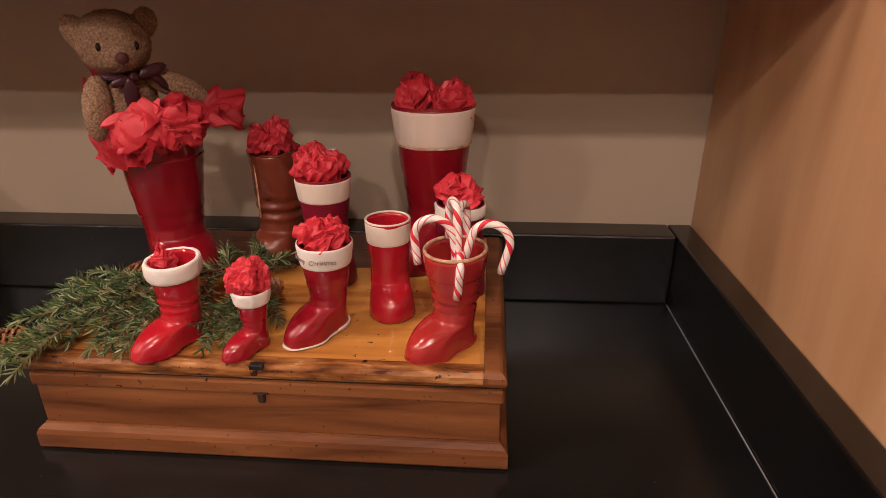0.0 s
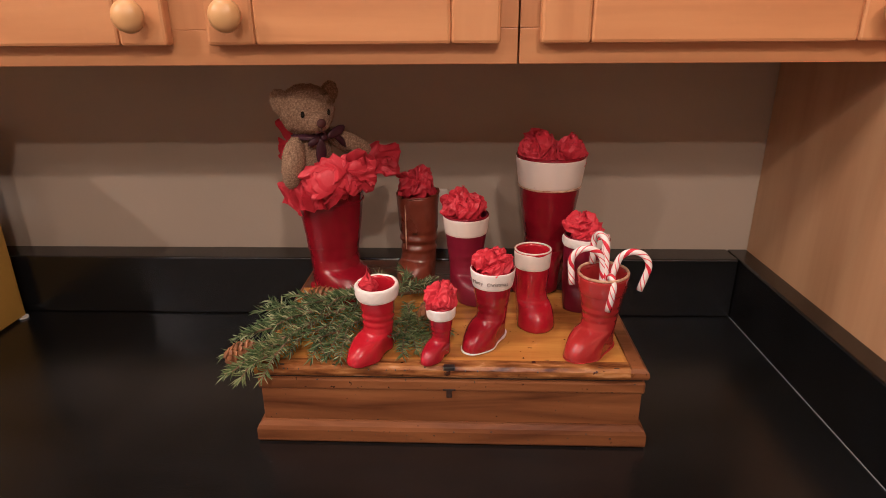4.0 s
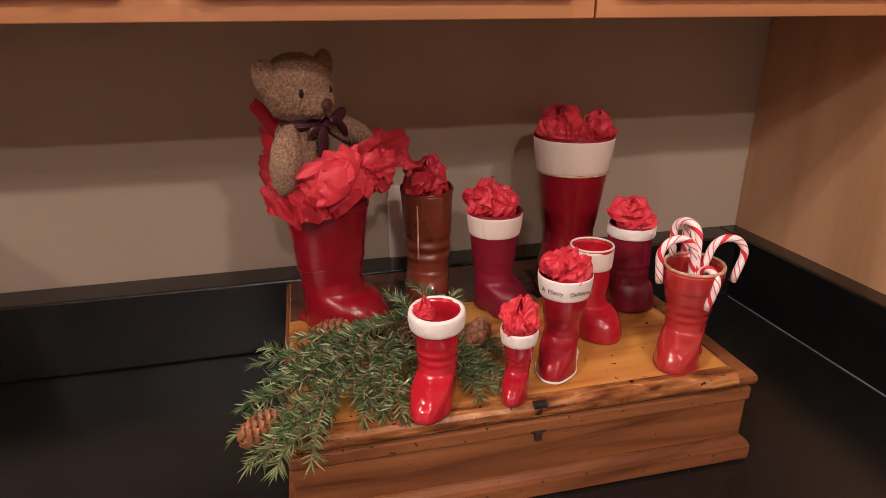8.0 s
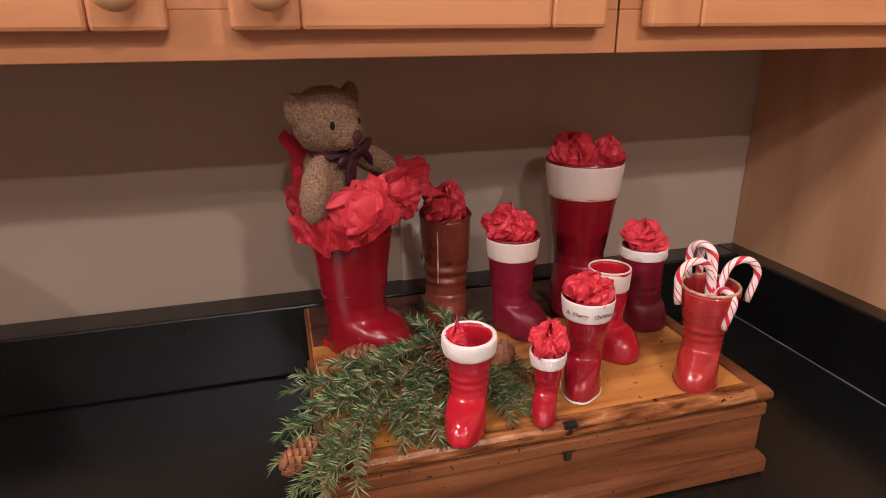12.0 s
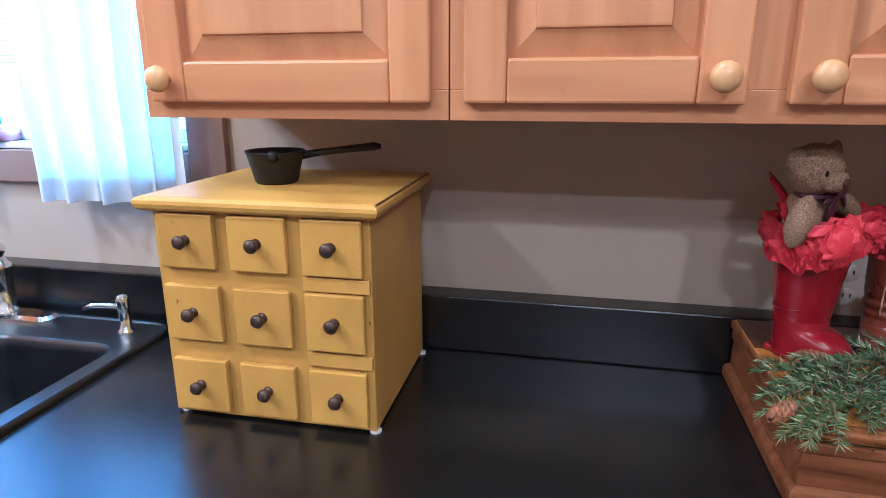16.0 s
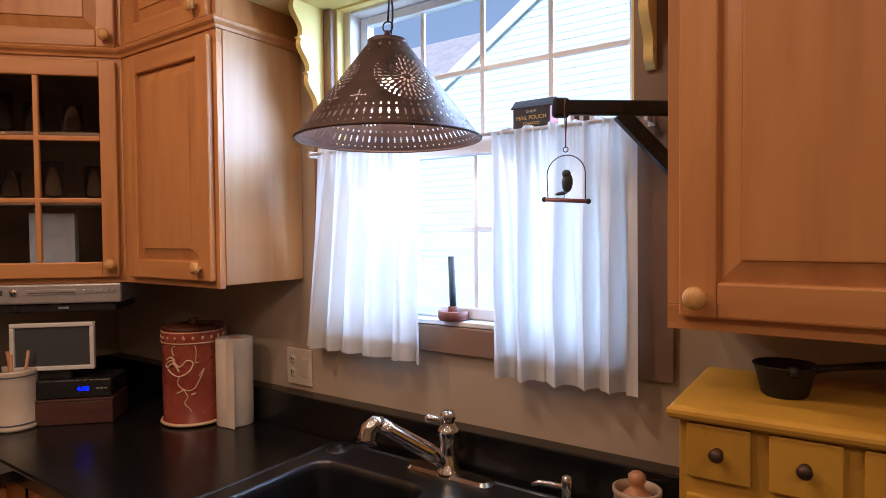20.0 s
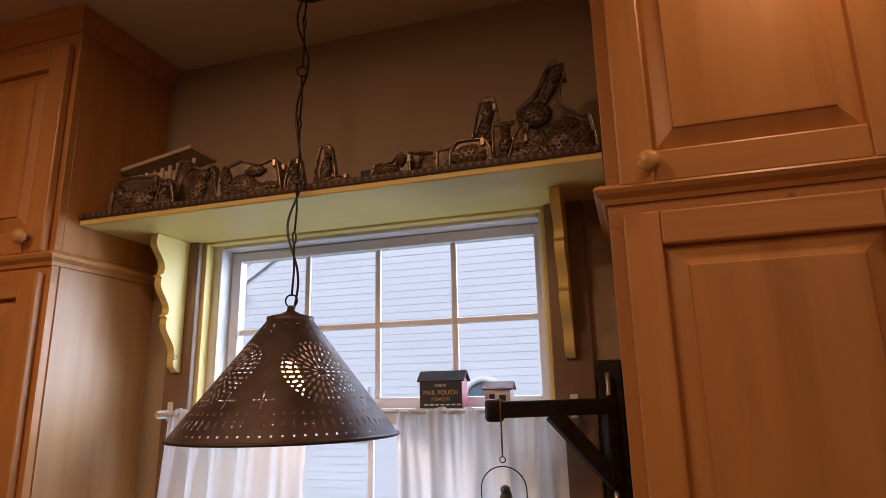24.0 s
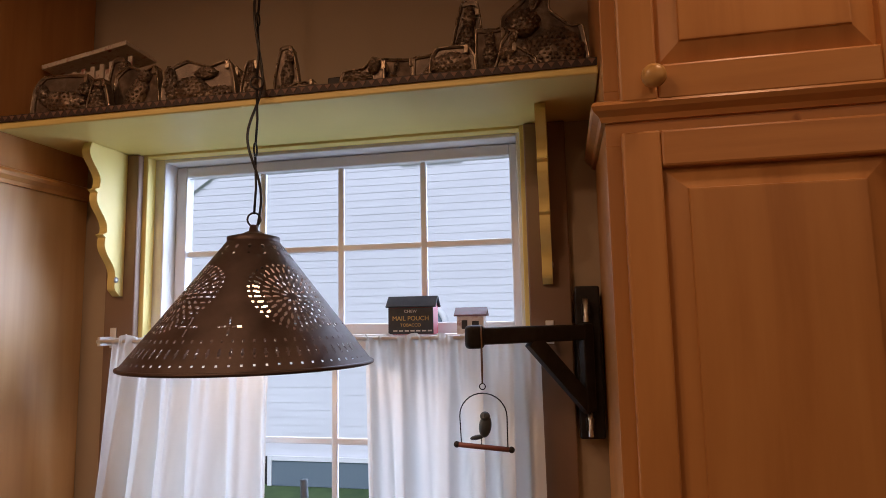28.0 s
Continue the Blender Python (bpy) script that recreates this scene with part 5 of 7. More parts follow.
# ---- small houses on the sash rail ----


def toy_house(x, y, z, w, d, h, body_mat, roof_mat, label, sign=False):
    t = thing("toy_house", pose(x, y, z), label, "ornament", "small houses on the window")
    bm = bmesh.new()
    pts = [(-d / 2, 0), (d / 2, 0), (d / 2, h * 0.70), (0, h * 0.96), (-d / 2, h * 0.70)]
    a = [bm.verts.new((-w / 2, p, q)) for p, q in pts]
    b = [bm.verts.new((w / 2, p, q)) for p, q in pts]
    for i in range(5):
        bm.faces.new((a[i], a[(i + 1) % 5], b[(i + 1) % 5], b[i]))
    bm.faces.new(a[::-1])
    bm.faces.new(b)
    bmesh.ops.recalc_face_normals(bm, faces=bm.faces[:])
    part("body", bm, body_mat, t)
    for s in (-1, 1):
        ang = math.atan2(h * 0.26, d / 2)
        r = boxes([(-w / 2 - 0.006, w / 2 + 0.006, -d * 0.36, d * 0.36, 0, 0.004)], 0.0008)
        bmesh.ops.transform(r, matrix=Matrix.Translation((0, s * d * 0.27, h * 0.845)) @ Matrix.Rotation(-s * ang, 4, "X"), verts=r.verts[:])
        part("roof_panel", r, roof_mat, t)
    return t


LEDGE = 1.7712
bh = toy_house(-1.462, WALL + 0.020, LEDGE, 0.098, 0.046, 0.080, toy_red, toy_black, "little black and red barn with painted tobacco lettering", True)
part("sign_board", box(-0.049, 0.049, -0.0255, -0.0235, 0.001, 0.056, 0.0005), toy_black, bh)
text_part("CHEW", 0.0088, (0, -0.0262, 0.0485), letter_white, bh, spacing=1.1)
text_part("MAIL POUCH", 0.0135, (0, -0.0262, 0.0335), letter_yellow, bh)
text_part("TOBACCO", 0.0092, (0, -0.0262, 0.0195), letter_yellow, bh)
part("small_print", boxes([(-0.038 + 0.0125 * k, -0.029 + 0.0125 * k, -0.0262, -0.0255, 0.0062, 0.0092) for k in range(7)], 0), letter_white, bh)
th2 = toy_house(-1.335, WALL + 0.018, LEDGE, 0.056, 0.040, 0.052, toy_cream, holder_red, "small weathered white wooden house", False)
part("window", boxes([(-0.018, -0.006, -0.0212, -0.0195, 0.010, 0.028), (0.004, 0.018, -0.0212, -0.0195, 0.010, 0.026)], 0), dark_slot, th2)

# candle on the sill
cnd = thing("candle_holder", pose(-1.700, WALL + 0.005, 1.2947), "red-brown wooden holder with a slim grey candle", "candle")
part("dish", lathe([(0.0, 0.0), (0.036, 0.0), (0.041, 0.006), (0.041, 0.024), (0.037, 0.026), (0.034, 0.010), (0.0, 0.008)], 32), holder_red, cnd, smooth=True)
part("cup", lathe([(0.0, 0.008), (0.014, 0.008), (0.014, 0.036), (0.011, 0.037), (0.0, 0.036)], 20), holder_red, cnd, smooth=True)
part("candle", tube([(0, 0, 0.034), (-0.003, 0, 0.10), (-0.006, 0, 0.170)], [0.0095, 0.009, 0.0085], 16), candle_wax, cnd, smooth=True)

# ---- tin moulds on the shelf ----
random.seed(21)


def smooth_loop(ctrl, steps=6, bow=0.4):
    """A closed curve through a few corner points; bow 0 keeps the sides straight."""
    n = len(ctrl)
    out = []
    for k in range(n):
        p0, p1, p2, p3 = ctrl[k - 1], ctrl[k], ctrl[(k + 1) % n], ctrl[(k + 2) % n]
        for q in range(steps):
            t = q / steps
            curve = [0.5 * (2 * p1[i] + (p2[i] - p0[i]) * t + (2 * p0[i] - 5 * p1[i] + 4 * p2[i] - p3[i]) * t * t + (3 * p1[i] - p0[i] - 3 * p2[i] + p3[i]) * t ** 3) for i in (0, 1)]
            out.append(tuple(bow * curve[i] + (1 - bow) * (p1[i] + (p2[i] - p1[i]) * t) for i in (0, 1)))
    return out


def mould(x, y, w, h, shape, lumps, label, turn=0.0, material=None):
    """A stamped tin mould: a flanged plate cut to an outline, with swollen relief. shape and lumps (u, v, ru, rv, slant) in parts of w and h."""
    material = material or old_tin
    ob = thing("chocolate_mould", pose(x, y, SHZ1 + 0.0005, 0, 0, turn), label, "mould", "tin moulds on the shelf")
    loop = [(u * w, max(0.0, v * h)) for u, v in smooth_loop(shape)]
    n = len(loop)
    cu, cv = sum(p[0] for p in loop) / n, sum(p[1] for p in loop) / n
    bm = bmesh.new()
    rings = []
    for shrink, yy in ((1.0, 0.016), (1.0, 0.0), (0.985, -0.002), (0.90, -0.001), (0.88, 0.002)):
        rings.append([bm.verts.new((cu + (px - cu) * shrink, yy, cv + (pz - cv) * shrink if pz > 0.001 else 0.0)) for px, pz in loop])
    for a, b in zip(rings, rings[1:]):
        for k in range(n):
            bm.faces.new((a[k], a[(k + 1) % n], b[(k + 1) % n], b[k]))
    bm.faces.new(rings[0][::-1])
    bm.faces.new(rings[-1])
    bmesh.ops.recalc_face_normals(bm, faces=bm.faces[:])
    part("plate", bm, material, ob)
    part("folded_edge", tube([(px, -0.001, max(pz, 0.0022)) for px, pz in loop + loop[:1]], 0.0020, 6, False), worn_tin, ob, smooth=True)
    pattern = bmesh.new()
    for u, v, ru, rv, slant in lumps:
        deep = 0.008 + 0.22 * min(ru * w, rv * h)
        b = blob((u * w, 0.0, v * h), (ru * w, deep, rv * h), 4, 0.22, 60, Euler((0, slant, 0)))
        for vt in b.verts:
            vt.co.y += 0.0032 * abs(noise.noise(vt.co * 110)) + 0.0011 * math.sin(620 * (vt.co.x * 0.8 + vt.co.z + 0.02 * noise.noise(vt.co * 40)))
            vt.co.z = max(0.0, vt.co.z)
        part("relief", b, material, ob, smooth=True)
        step = 0.0105
        for gz in range(-9, 10):
            for gx in range(-9, 10):
                px, pz = (gx + 0.5 * (gz % 2)) * step, gz * step * 0.8
                e = (px / (ru * w)) ** 2 + (pz / (rv * h)) ** 2
                if e < 0.80:
                    qx, qz = px * math.cos(slant) + pz * math.sin(slant), -px * math.sin(slant) + pz * math.cos(slant)
                    if v * h + qz > 0.006:
                        pattern = merge(pattern, blob((u * w + qx, -deep * math.sqrt(1 - e) + 0.0015, v * h + qz), (random.uniform(0.0036, 0.0052), 0.0034, random.uniform(0.0026, 0.0048)), 1, 0.0, 1, Euler((0, slant + random.uniform(-0.5, 0.5), 0))))
    part("stamped_pattern", pattern, material, ob, smooth=True)
    for u, v in (shape[0], shape[len(shape) // 2]):
        part("clip", box(u * w * 0.96 - 0.004, u * w * 0.96 + 0.004, -0.004, 0.018, max(0.002, v * h * 0.9 - 0.008), max(0.018, v * h * 0.9 + 0.008), 0.001), worn_tin, ob)
    return ob


worn_tin = textured("worn_bright_tin", [(0.3, (0.16, 0.12, 0.08)), (0.7, (0.34, 0.27, 0.19))], (60, 60, 60), 6, 0.30, 0.2, 200, metal=0.85)
PLATE = [(-0.5, 0.0), (0.5, 0.0), (0.5, 0.7), (0.34, 0.98), (-0.34, 1.0), (-0.5, 0.7)]
DOME = [(-0.5, 0.0), (0.5, 0.0), (0.44, 0.5), (0.2, 0.95), (-0.2, 0.95), (-0.44, 0.5)]
BIRD_PLATE = [(-0.5, 0.0), (0.5, 0.0), (0.5, 0.55), (0.42, 0.95), (0.15, 0.85), (-0.2, 1.0), (-0.5, 0.8)]
TRAPEZE = [(-0.5, 0.0), (0.44, 0.0), (0.48, 0.4), (0.34, 0.98), (-0.02, 1.0), (-0.18, 0.75)]
SLAB = [(-0.5, 0.0), (-0.2, 0.0), (0.2, 0.0), (0.5, 0.0), (0.5, 0.5), (0.48, 1.0), (0.2, 1.0), (-0.2, 1.0), (-0.48, 1.0), (-0.5, 0.5)]
FIGURE_SHAPE = [(-0.48, 0.0), (0.48, 0.0), (0.46, 0.4), (0.34, 0.75), (0.2, 1.0), (-0.2, 1.0), (-0.34, 0.75), (-0.46, 0.4)]
HORSE_SHAPE = [(-0.5, 0.0), (0.0, 0.0), (0.5, 0.0), (0.48, 0.5), (0.50, 0.82), (0.25, 1.0), (0.05, 0.72), (-0.40, 0.66)]
RABBIT_SHAPE = [(-0.36, 0.0), (0.06, 0.0), (0.47, 0.0), (0.5, 0.10), (0.42, 0.46), (0.30, 0.47), (0.08, 0.60), (0.06, 0.66), (0.14, 0.93), (0.09, 1.0), (-0.03, 0.98), (-0.24, 0.72), (-0.47, 0.60), (-0.49, 0.48), (-0.38, 0.40), (-0.34, 0.22)]
SITTING_SHAPE = [(-0.5, 0.0), (0.0, 0.0), (0.5, 0.0), (0.48, 0.35), (0.22, 0.55), (0.02, 0.70), (0.10, 0.95), (-0.06, 1.0), (-0.26, 0.75), (-0.34, 0.45)]
HEN = [(0.0, 0.42, 0.34, 0.24, 0.1), (-0.34, 0.60, 0.10, 0.24, -0.4), (0.32, 0.66, 0.11, 0.15, 0), (-0.02, 0.13, 0.07, 0.12, 0)]
PERCHED = [(0.0, 0.42, 0.20, 0.36, 0.5), (0.18, 0.76, 0.15, 0.13, 0), (-0.22, 0.16, 0.10, 0.20, 0.6)]
TURKEY = [(-0.10, 0.36, 0.24, 0.30, 0.2), (-0.40, 0.52, 0.09, 0.40, -0.1), (0.26, 0.24, 0.24, 0.20, -0.2), (0.10, 0.72, 0.16, 0.12, 0)]
FIGURE = [(0, 0.24, 0.34, 0.23, 0), (0, 0.55, 0.25, 0.20, 0), (0, 0.82, 0.17, 0.14, 0)]
TALL = [(0.02, 0.20, 0.30, 0.22, 0), (0.04, 0.52, 0.22, 0.24, 0.1), (0.14, 0.82, 0.14, 0.13, 0)]
HORSE = [(-0.08, 0.48, 0.30, 0.17, 0.05), (0.28, 0.76, 0.12, 0.22, 0.4), (-0.30, 0.20, 0.07, 0.20, 0.1), (0.20, 0.20, 0.07, 0.20, -0.1)]
PIG = [(0, 0.50, 0.40, 0.34, 0), (-0.36, 0.52, 0.13, 0.22, 0), (-0.22, 0.14, 0.09, 0.14, 0), (0.24, 0.14, 0.09, 0.14, 0)]
RABBIT = [(0.12, 0.24, 0.31, 0.22, 0.1), (-0.24, 0.53, 0.19, 0.11, -0.2), (-0.02, 0.78, 0.07, 0.20, 0.5), (-0.20, 0.20, 0.11, 0.20, 0), (0.28, 0.13, 0.15, 0.12, 0), (-0.05, 0.07, 0.22, 0.06, 0)]
SITTING = [(0.10, 0.24, 0.30, 0.22, 0), (-0.16, 0.52, 0.16, 0.14, 0), (-0.02, 0.80, 0.06, 0.17, 0.3), (-0.24, 0.18, 0.12, 0.17, 0)]
for x, y, w, h, shape, lumps, label, turn in [
        (-2.149, 0.880, 0.146, 0.100, PLATE, HEN, "tarnished tin hen mould", 4), (-2.056, 0.866, 0.054, 0.076, FIGURE_SHAPE, FIGURE, "small tarnished tin figure mould", 0),
        (-1.991, 0.895, 0.106, 0.112, BIRD_PLATE, PERCHED, "tarnished tin mould with a perched bird", -3), (-2.060, 0.925, 0.066, 0.152, DOME, PERCHED, "rounded tin mould with a swan's neck", 0),
        (-1.841, 0.885, 0.150, 0.104, BIRD_PLATE, TURKEY, "large tarnished tin turkey mould", 3), (-1.800, 0.930, 0.080, 0.108, DOME, PIG, "small round-topped tarnished tin mould", 0),
        (-1.720, 0.875, 0.048, 0.084, FIGURE_SHAPE, FIGURE, "tarnished tin seated figure mould", 0), (-1.665, 0.910, 0.056, 0.122, FIGURE_SHAPE, TALL, "tall dark tin figure mould", 0),
        (-1.612, 0.872, 0.088, 0.030, DOME, PIG, "low domed tin mould", 0), (-1.500, 0.885, 0.092, 0.070, HORSE_SHAPE, HORSE, "tarnished tin horse mould", 0),
        (-1.436, 0.905, 0.060, 0.070, SLAB, SITTING, "pale square tin plate with a rabbit in relief", 14), (-1.374, 0.905, 0.064, 0.072, SLAB, PERCHED, "pale square tin plate with a bird in relief", -12),
        (-1.322, 0.868, 0.080, 0.066, PLATE, PIG, "tarnished tin pig mould", 0), (-1.312, 0.945, 0.084, 0.190, TRAPEZE, TALL, "tall tin standing figure mould in a slanted plate", 0),
        (-1.258, 0.915, 0.054, 0.114, SLAB, FIGURE, "upright tin figure mould", 5), (-1.212, 0.872, 0.080, 0.086, SITTING_SHAPE, SITTING, "tarnished tin sitting rabbit mould", 0),
        (-1.158, 0.945, 0.168, 0.254, RABBIT_SHAPE, RABBIT, "very large tarnished tin rabbit mould", 0)]:
    mould(x, y, w, h, shape, lumps, label, turn)


gab = thing("toy_barn", pose(-2.150, 0.968, SHZ1 + 0.0005, 0, 0, 0), "grey weathered toy barn with a sloping roof", "ornament")
part("wall", box(-0.098, 0.108, -0.020, 0.05, 0, 0.138, 0.001), toy_cream, gab)
rb = boxes([(-0.118, 0.100, -0.035, 0.065, 0.0, 0.010)], 0.001)
bmesh.ops.transform(rb, matrix=Matrix.Translation((0, 0, 0.166)) @ Matrix.Rotation(-0.16, 4, "Y"), verts=rb.verts[:])
part("roof", rb, toy_cream, gab)
for k in range(9):
    part("picket", box(-0.094 + 0.0235 * k, -0.083 + 0.0235 * k, -0.0245, -0.0205, 0.088, 0.132 + 0.0035 * k, 0.001), toy_cream, gab)
trk = thing("toy_truck", pose(-1.575, 0.905, SHZ1 + 0.0005), "small dark cast toy truck", "ornament")
part("truck_body", boxes([(-0.030, 0.034, -0.014, 0.014, 0.008, 0.026), (0.004, 0.034, -0.013, 0.013, 0.0255, 0.043)], 0.003), iron, trk)
for x in (-0.018, 0.020):
    w = part("wheel", lathe([(0.0, -0.016), (0.009, -0.016), (0.009, 0.016), (0.0, 0.016)], 18), iron, trk, smooth=True)
    w.matrix_local = pose(x, 0, 0.009, 90)

# ---- apothecary chest of small drawers ----
AX0, AX1, AY0, AY1, AZ0, AZ1 = -1.034, -0.703, 0.718, 1.011, COUNTER + 0.004, 1.246
apo = thing("drawer_chest", pose((AX0 + AX1) / 2, AY0, AZ0, 0, 0, 0.6), "mustard yellow painted chest of nine small drawers on the worktop", "chest")
AW, AD, AH = (AX1 - AX0) / 2, AY1 - AY0, AZ1 - AZ0
part("carcass", box(-AW, AW, 0.004, AD, 0.0, AH, 0.002), yellow_paint, apo)
top_rows = []
for o, z in ((0.009, AH - 0.004), (0.015, AH - 0.003), (0.0195, AH + 0.001), (0.0215, AH + 0.007), (0.0205, AH + 0.012), (0.017, AH + 0.016), (0.012, AH + 0.0175)):
    top_rows.append(([(-AW + 0.006 - o, 0.004 - o), (AW + o - 0.004, 0.004 - o), (AW + o - 0.004, AD + 0.004), (-AW + 0.006 - o, AD + 0.004)], z))
atop = part("top", ring_stack(top_rows, True, True), yellow_paint, apo)
part("worn_edge", box(AW + 0.0125, AW + 0.0142, -0.008, AD + 0.002, AH + 0.0140, AH + 0.0178, 0.0005), worn_edge, atop)
cw, gap, side = 0.0885, 0.022, 0.012
rows_z = [(0.010, 0.096), (0.127, 0.214), (0.240, 0.321)]
for r, (z0, z1) in enumerate(rows_z):
    for c in range(3):
        x0 = -AW + side + c * (cw + gap)
        d = part("drawer", box(x0, x0 + cw, -0.0080, 0.003, z0, z1, 0.0026), yellow_paint, apo)
        kb = lathe([(0.0, 0.0), (0.008, 0.0), (0.0075, 0.002), (0.0048, 0.004), (0.0048, 0.008), (0.0090, 0.011), (0.0102, 0.0155), (0.008, 0.019), (0.0, 0.0205)], 20)
        bmesh.ops.transform(kb, matrix=pose(x0 + cw / 2, -0.008, (z0 + z1) / 2 + 0.002, 90), verts=kb.verts[:])
        part("drawer_knob", kb, bronze_knob, d, "dark bronze knob", smooth=True)
for z in (0.112, 0.227):
    part("divider", box(AW - 0.100, AW - 0.001, -0.003, 0.0035, z - 0.011, z + 0.010, 0.0015), yellow_paint, apo)
for x, y in ((-AW + 0.012, 0.014), (AW - 0.004, 0.010), (AW - 0.002, AD - 0.006), (-AW + 0.012, AD - 0.015)):
    part("felt_pad", lathe([(0.0, -0.0035), (0.009, -0.0035), (0.009, -0.0001), (0.0, -0.0001)], 16, (x, y, 0)), felt, apo)

pan = thing("saucepan", pose(-0.905, 0.858, AZ1 + 0.0180, 0, 0, 22), "small black cast-iron saucepan with a long handle", "pan")
part("pot", lathe([(0.0, 0.0), (0.031, 0.0), (0.034, 0.003), (0.0445, 0.046), (0.047, 0.049), (0.0465, 0.051), (0.043, 0.049), (0.032, 0.006), (0.0, 0.004)], 40), iron, pan, smooth=True)
part("handle", tube([(0.040, 0, 0.042), (0.07, 0, 0.046), (0.12, 0, 0.051), (0.158, 0, 0.054), (0.168, 0, 0.054)], [0.007, 0.0055, 0.006, 0.0068, 0.004], 14), iron, pan, smooth=True)
part("pouring_lip", tube([(0.0, -0.040, 0.044), (0.0, -0.050, 0.050)], [0.010, 0.006], 10), iron, pan, smooth=True)

# ---- crocks and other things on the worktop ----
salt = thing("salt_crock", pose(-1.178, 0.985, COUNTER + 0.0005), "tan stoneware crock with a turned wooden knob", "crock")
part("jar", lathe([(0.0, 0.0), (0.042, 0.0), (0.045, 0.004), (0.0465, 0.040), (0.046, 0.076), (0.049, 0.080), (0.049, 0.088), (0.044, 0.089), (0.042, 0.070), (0.041, 0.010), (0.0, 0.008)], 40), crock_tan, salt, smooth=True)
part("wooden_knob", lathe([(0.0, 0.03), (0.034, 0.045), (0.036, 0.062), (0.026, 0.078), (0.014, 0.088), (0.013, 0.096), (0.017, 0.102), (0.0175, 0.114), (0.010, 0.121), (0.0, 0.122)], 32), turned_wood, salt, "turned wooden knob", smooth=True)

rj = thing("redware_jar", pose(-2.625, 0.925, COUNTER + 0.0005), "tall red-glazed jar with a cream bird and vine drawn on it", "jar")
part("jar_body", lathe([(0.0, 0.0), (0.094, 0.0), (0.100, 0.004), (0.100, 0.012), (0.096, 0.016), (0.098, 0.15), (0.097, 0.27), (0.100, 0.300), (0.097, 0.306), (0.0, 0.306)], 56), redware, rj, smooth=True)
part("lid", lathe([(0.098, 0.307), (0.100, 0.311), (0.096, 0.317), (0.060, 0.321), (0.022, 0.322), (0.014, 0.324), (0.013, 0.330), (0.019, 0.334), (0.018, 0.339), (0.0, 0.341)], 48), jar_lid, rj, "dark glazed lid with a flat knob", smooth=True)
for z in (0.0085, 0.268, 0.302):
    part("cream_line", tube([((0.0985 if z > 0.1 else 0.1005) * math.cos(2 * math.pi * k / 64), (0.0985 if z > 0.1 else 0.1005) * math.sin(2 * math.pi * k / 64), z) for k in range(65)], 0.0022 if z > 0.1 else 0.0055, 6, False), slip_cream, rj, smooth=True)


def on_jar(u, v, r=0.0985):
    a = radians(-42) + u / r
    return (r * math.cos(a), r * math.sin(a), v)


def slip(pts, rad):
    n = 8
    out = []
    for k in range(len(pts) - 1):
        for q in range(n):
            t = q / n
            p0, p1, p2, p3 = pts[max(k - 1, 0)], pts[k], pts[k + 1], pts[min(k + 2, len(pts) - 1)]
            out.append(tuple(0.5 * (2 * p1[i] + (p2[i] - p0[i]) * t + (2 * p0[i] - 5 * p1[i] + 4 * p2[i] - p3[i]) * t * t + (3 * p1[i] - p0[i] - 3 * p2[i] + p3[i]) * t ** 3) for i in (0, 1)))
    out.append(pts[-1])
    part("slip_trail", tube([on_jar(u, v) for u, v in out], rad * 1.25, 6), slip_cream, rj, smooth=True)


slip([(-0.085, 0.20), (-0.055, 0.215), (-0.03, 0.195), (-0.005, 0.215), (0.012, 0.205), (0.0, 0.18), (-0.03, 0.165), (-0.06, 0.175), (-0.085, 0.20)], 0.0022)
slip([(-0.075, 0.19), (-0.05, 0.205), (-0.03, 0.18)], 0.003)
slip([(-0.08, 0.215), (-0.06, 0.225), (-0.045, 0.215)], 0.0022)
slip([(0.012, 0.205), (0.030, 0.208)], 0.0014)
slip([(-0.03, 0.165), (-0.035, 0.14), (-0.01, 0.12), (0.015, 0.125), (0.03, 0.15), (0.045, 0.185), (0.03, 0.165)], 0.0016)
slip([(-0.02, 0.125), (-0.005, 0.10), (-0.015, 0.08), (0.0, 0.062), (0.006, 0.05)], 0.0016)
slip([(-0.02, 0.12), (-0.04, 0.11)], 0.002)
slip([(0.005, 0.105), (0.02, 0.11)], 0.002)
slip([(0.02, 0.21), (0.022, 0.245), (0.018, 0.262)], 0.0014)
slip([(-0.05, 0.23), (-0.055, 0.25), (-0.045, 0.262)], 0.0018)
for k in range(22):
    bm = blob(on_jar(-0.30 + 0.0285 * k, 0.285, 0.0985), (0.0045, 0.0045, 0.0065), 2)
    part("slip_petal", bm, slip_cream, rj, smooth=True)

roll = thing("paper_towel_roll", pose(-2.478, 0.974, COUNTER + 0.0005), "upright roll of white paper towels on the worktop", "paper towel")
part("towel", lathe([(0.018, 0.002), (0.056, 0.0), (0.0575, 0.003), (0.0575, 0.277), (0.056, 0.280), (0.018, 0.279)], 48), paper_white, roll, smooth=True)
part("loose_sheet", box(0.030, 0.066, -0.052, -0.0505, 0.002, 0.277, 0), paper_white, roll)
part("cardboard_core", lathe([(0.018, 0.001), (0.018, 0.279), (0.016, 0.279), (0.016, 0.001)], 24), turned_wood, roll)

# the corner: wood box, clock radio, screen, utensil crock, under-cabinet radio


def at_corner(u, v, z):
    """A place along the line parallel to the corner cabinet's face; v is away from the camera."""
    return diag @ pose(u, v, z)


wb = thing("wooden_box", at_corner(0.300, 0.010, COUNTER + 0.0005), "low dark red wooden box in the counter corner", "box")
part("box_body", box(-0.135, 0.145, 0.0, 0.15, 0.0, 0.075, 0.003), dark_redwood, wb)
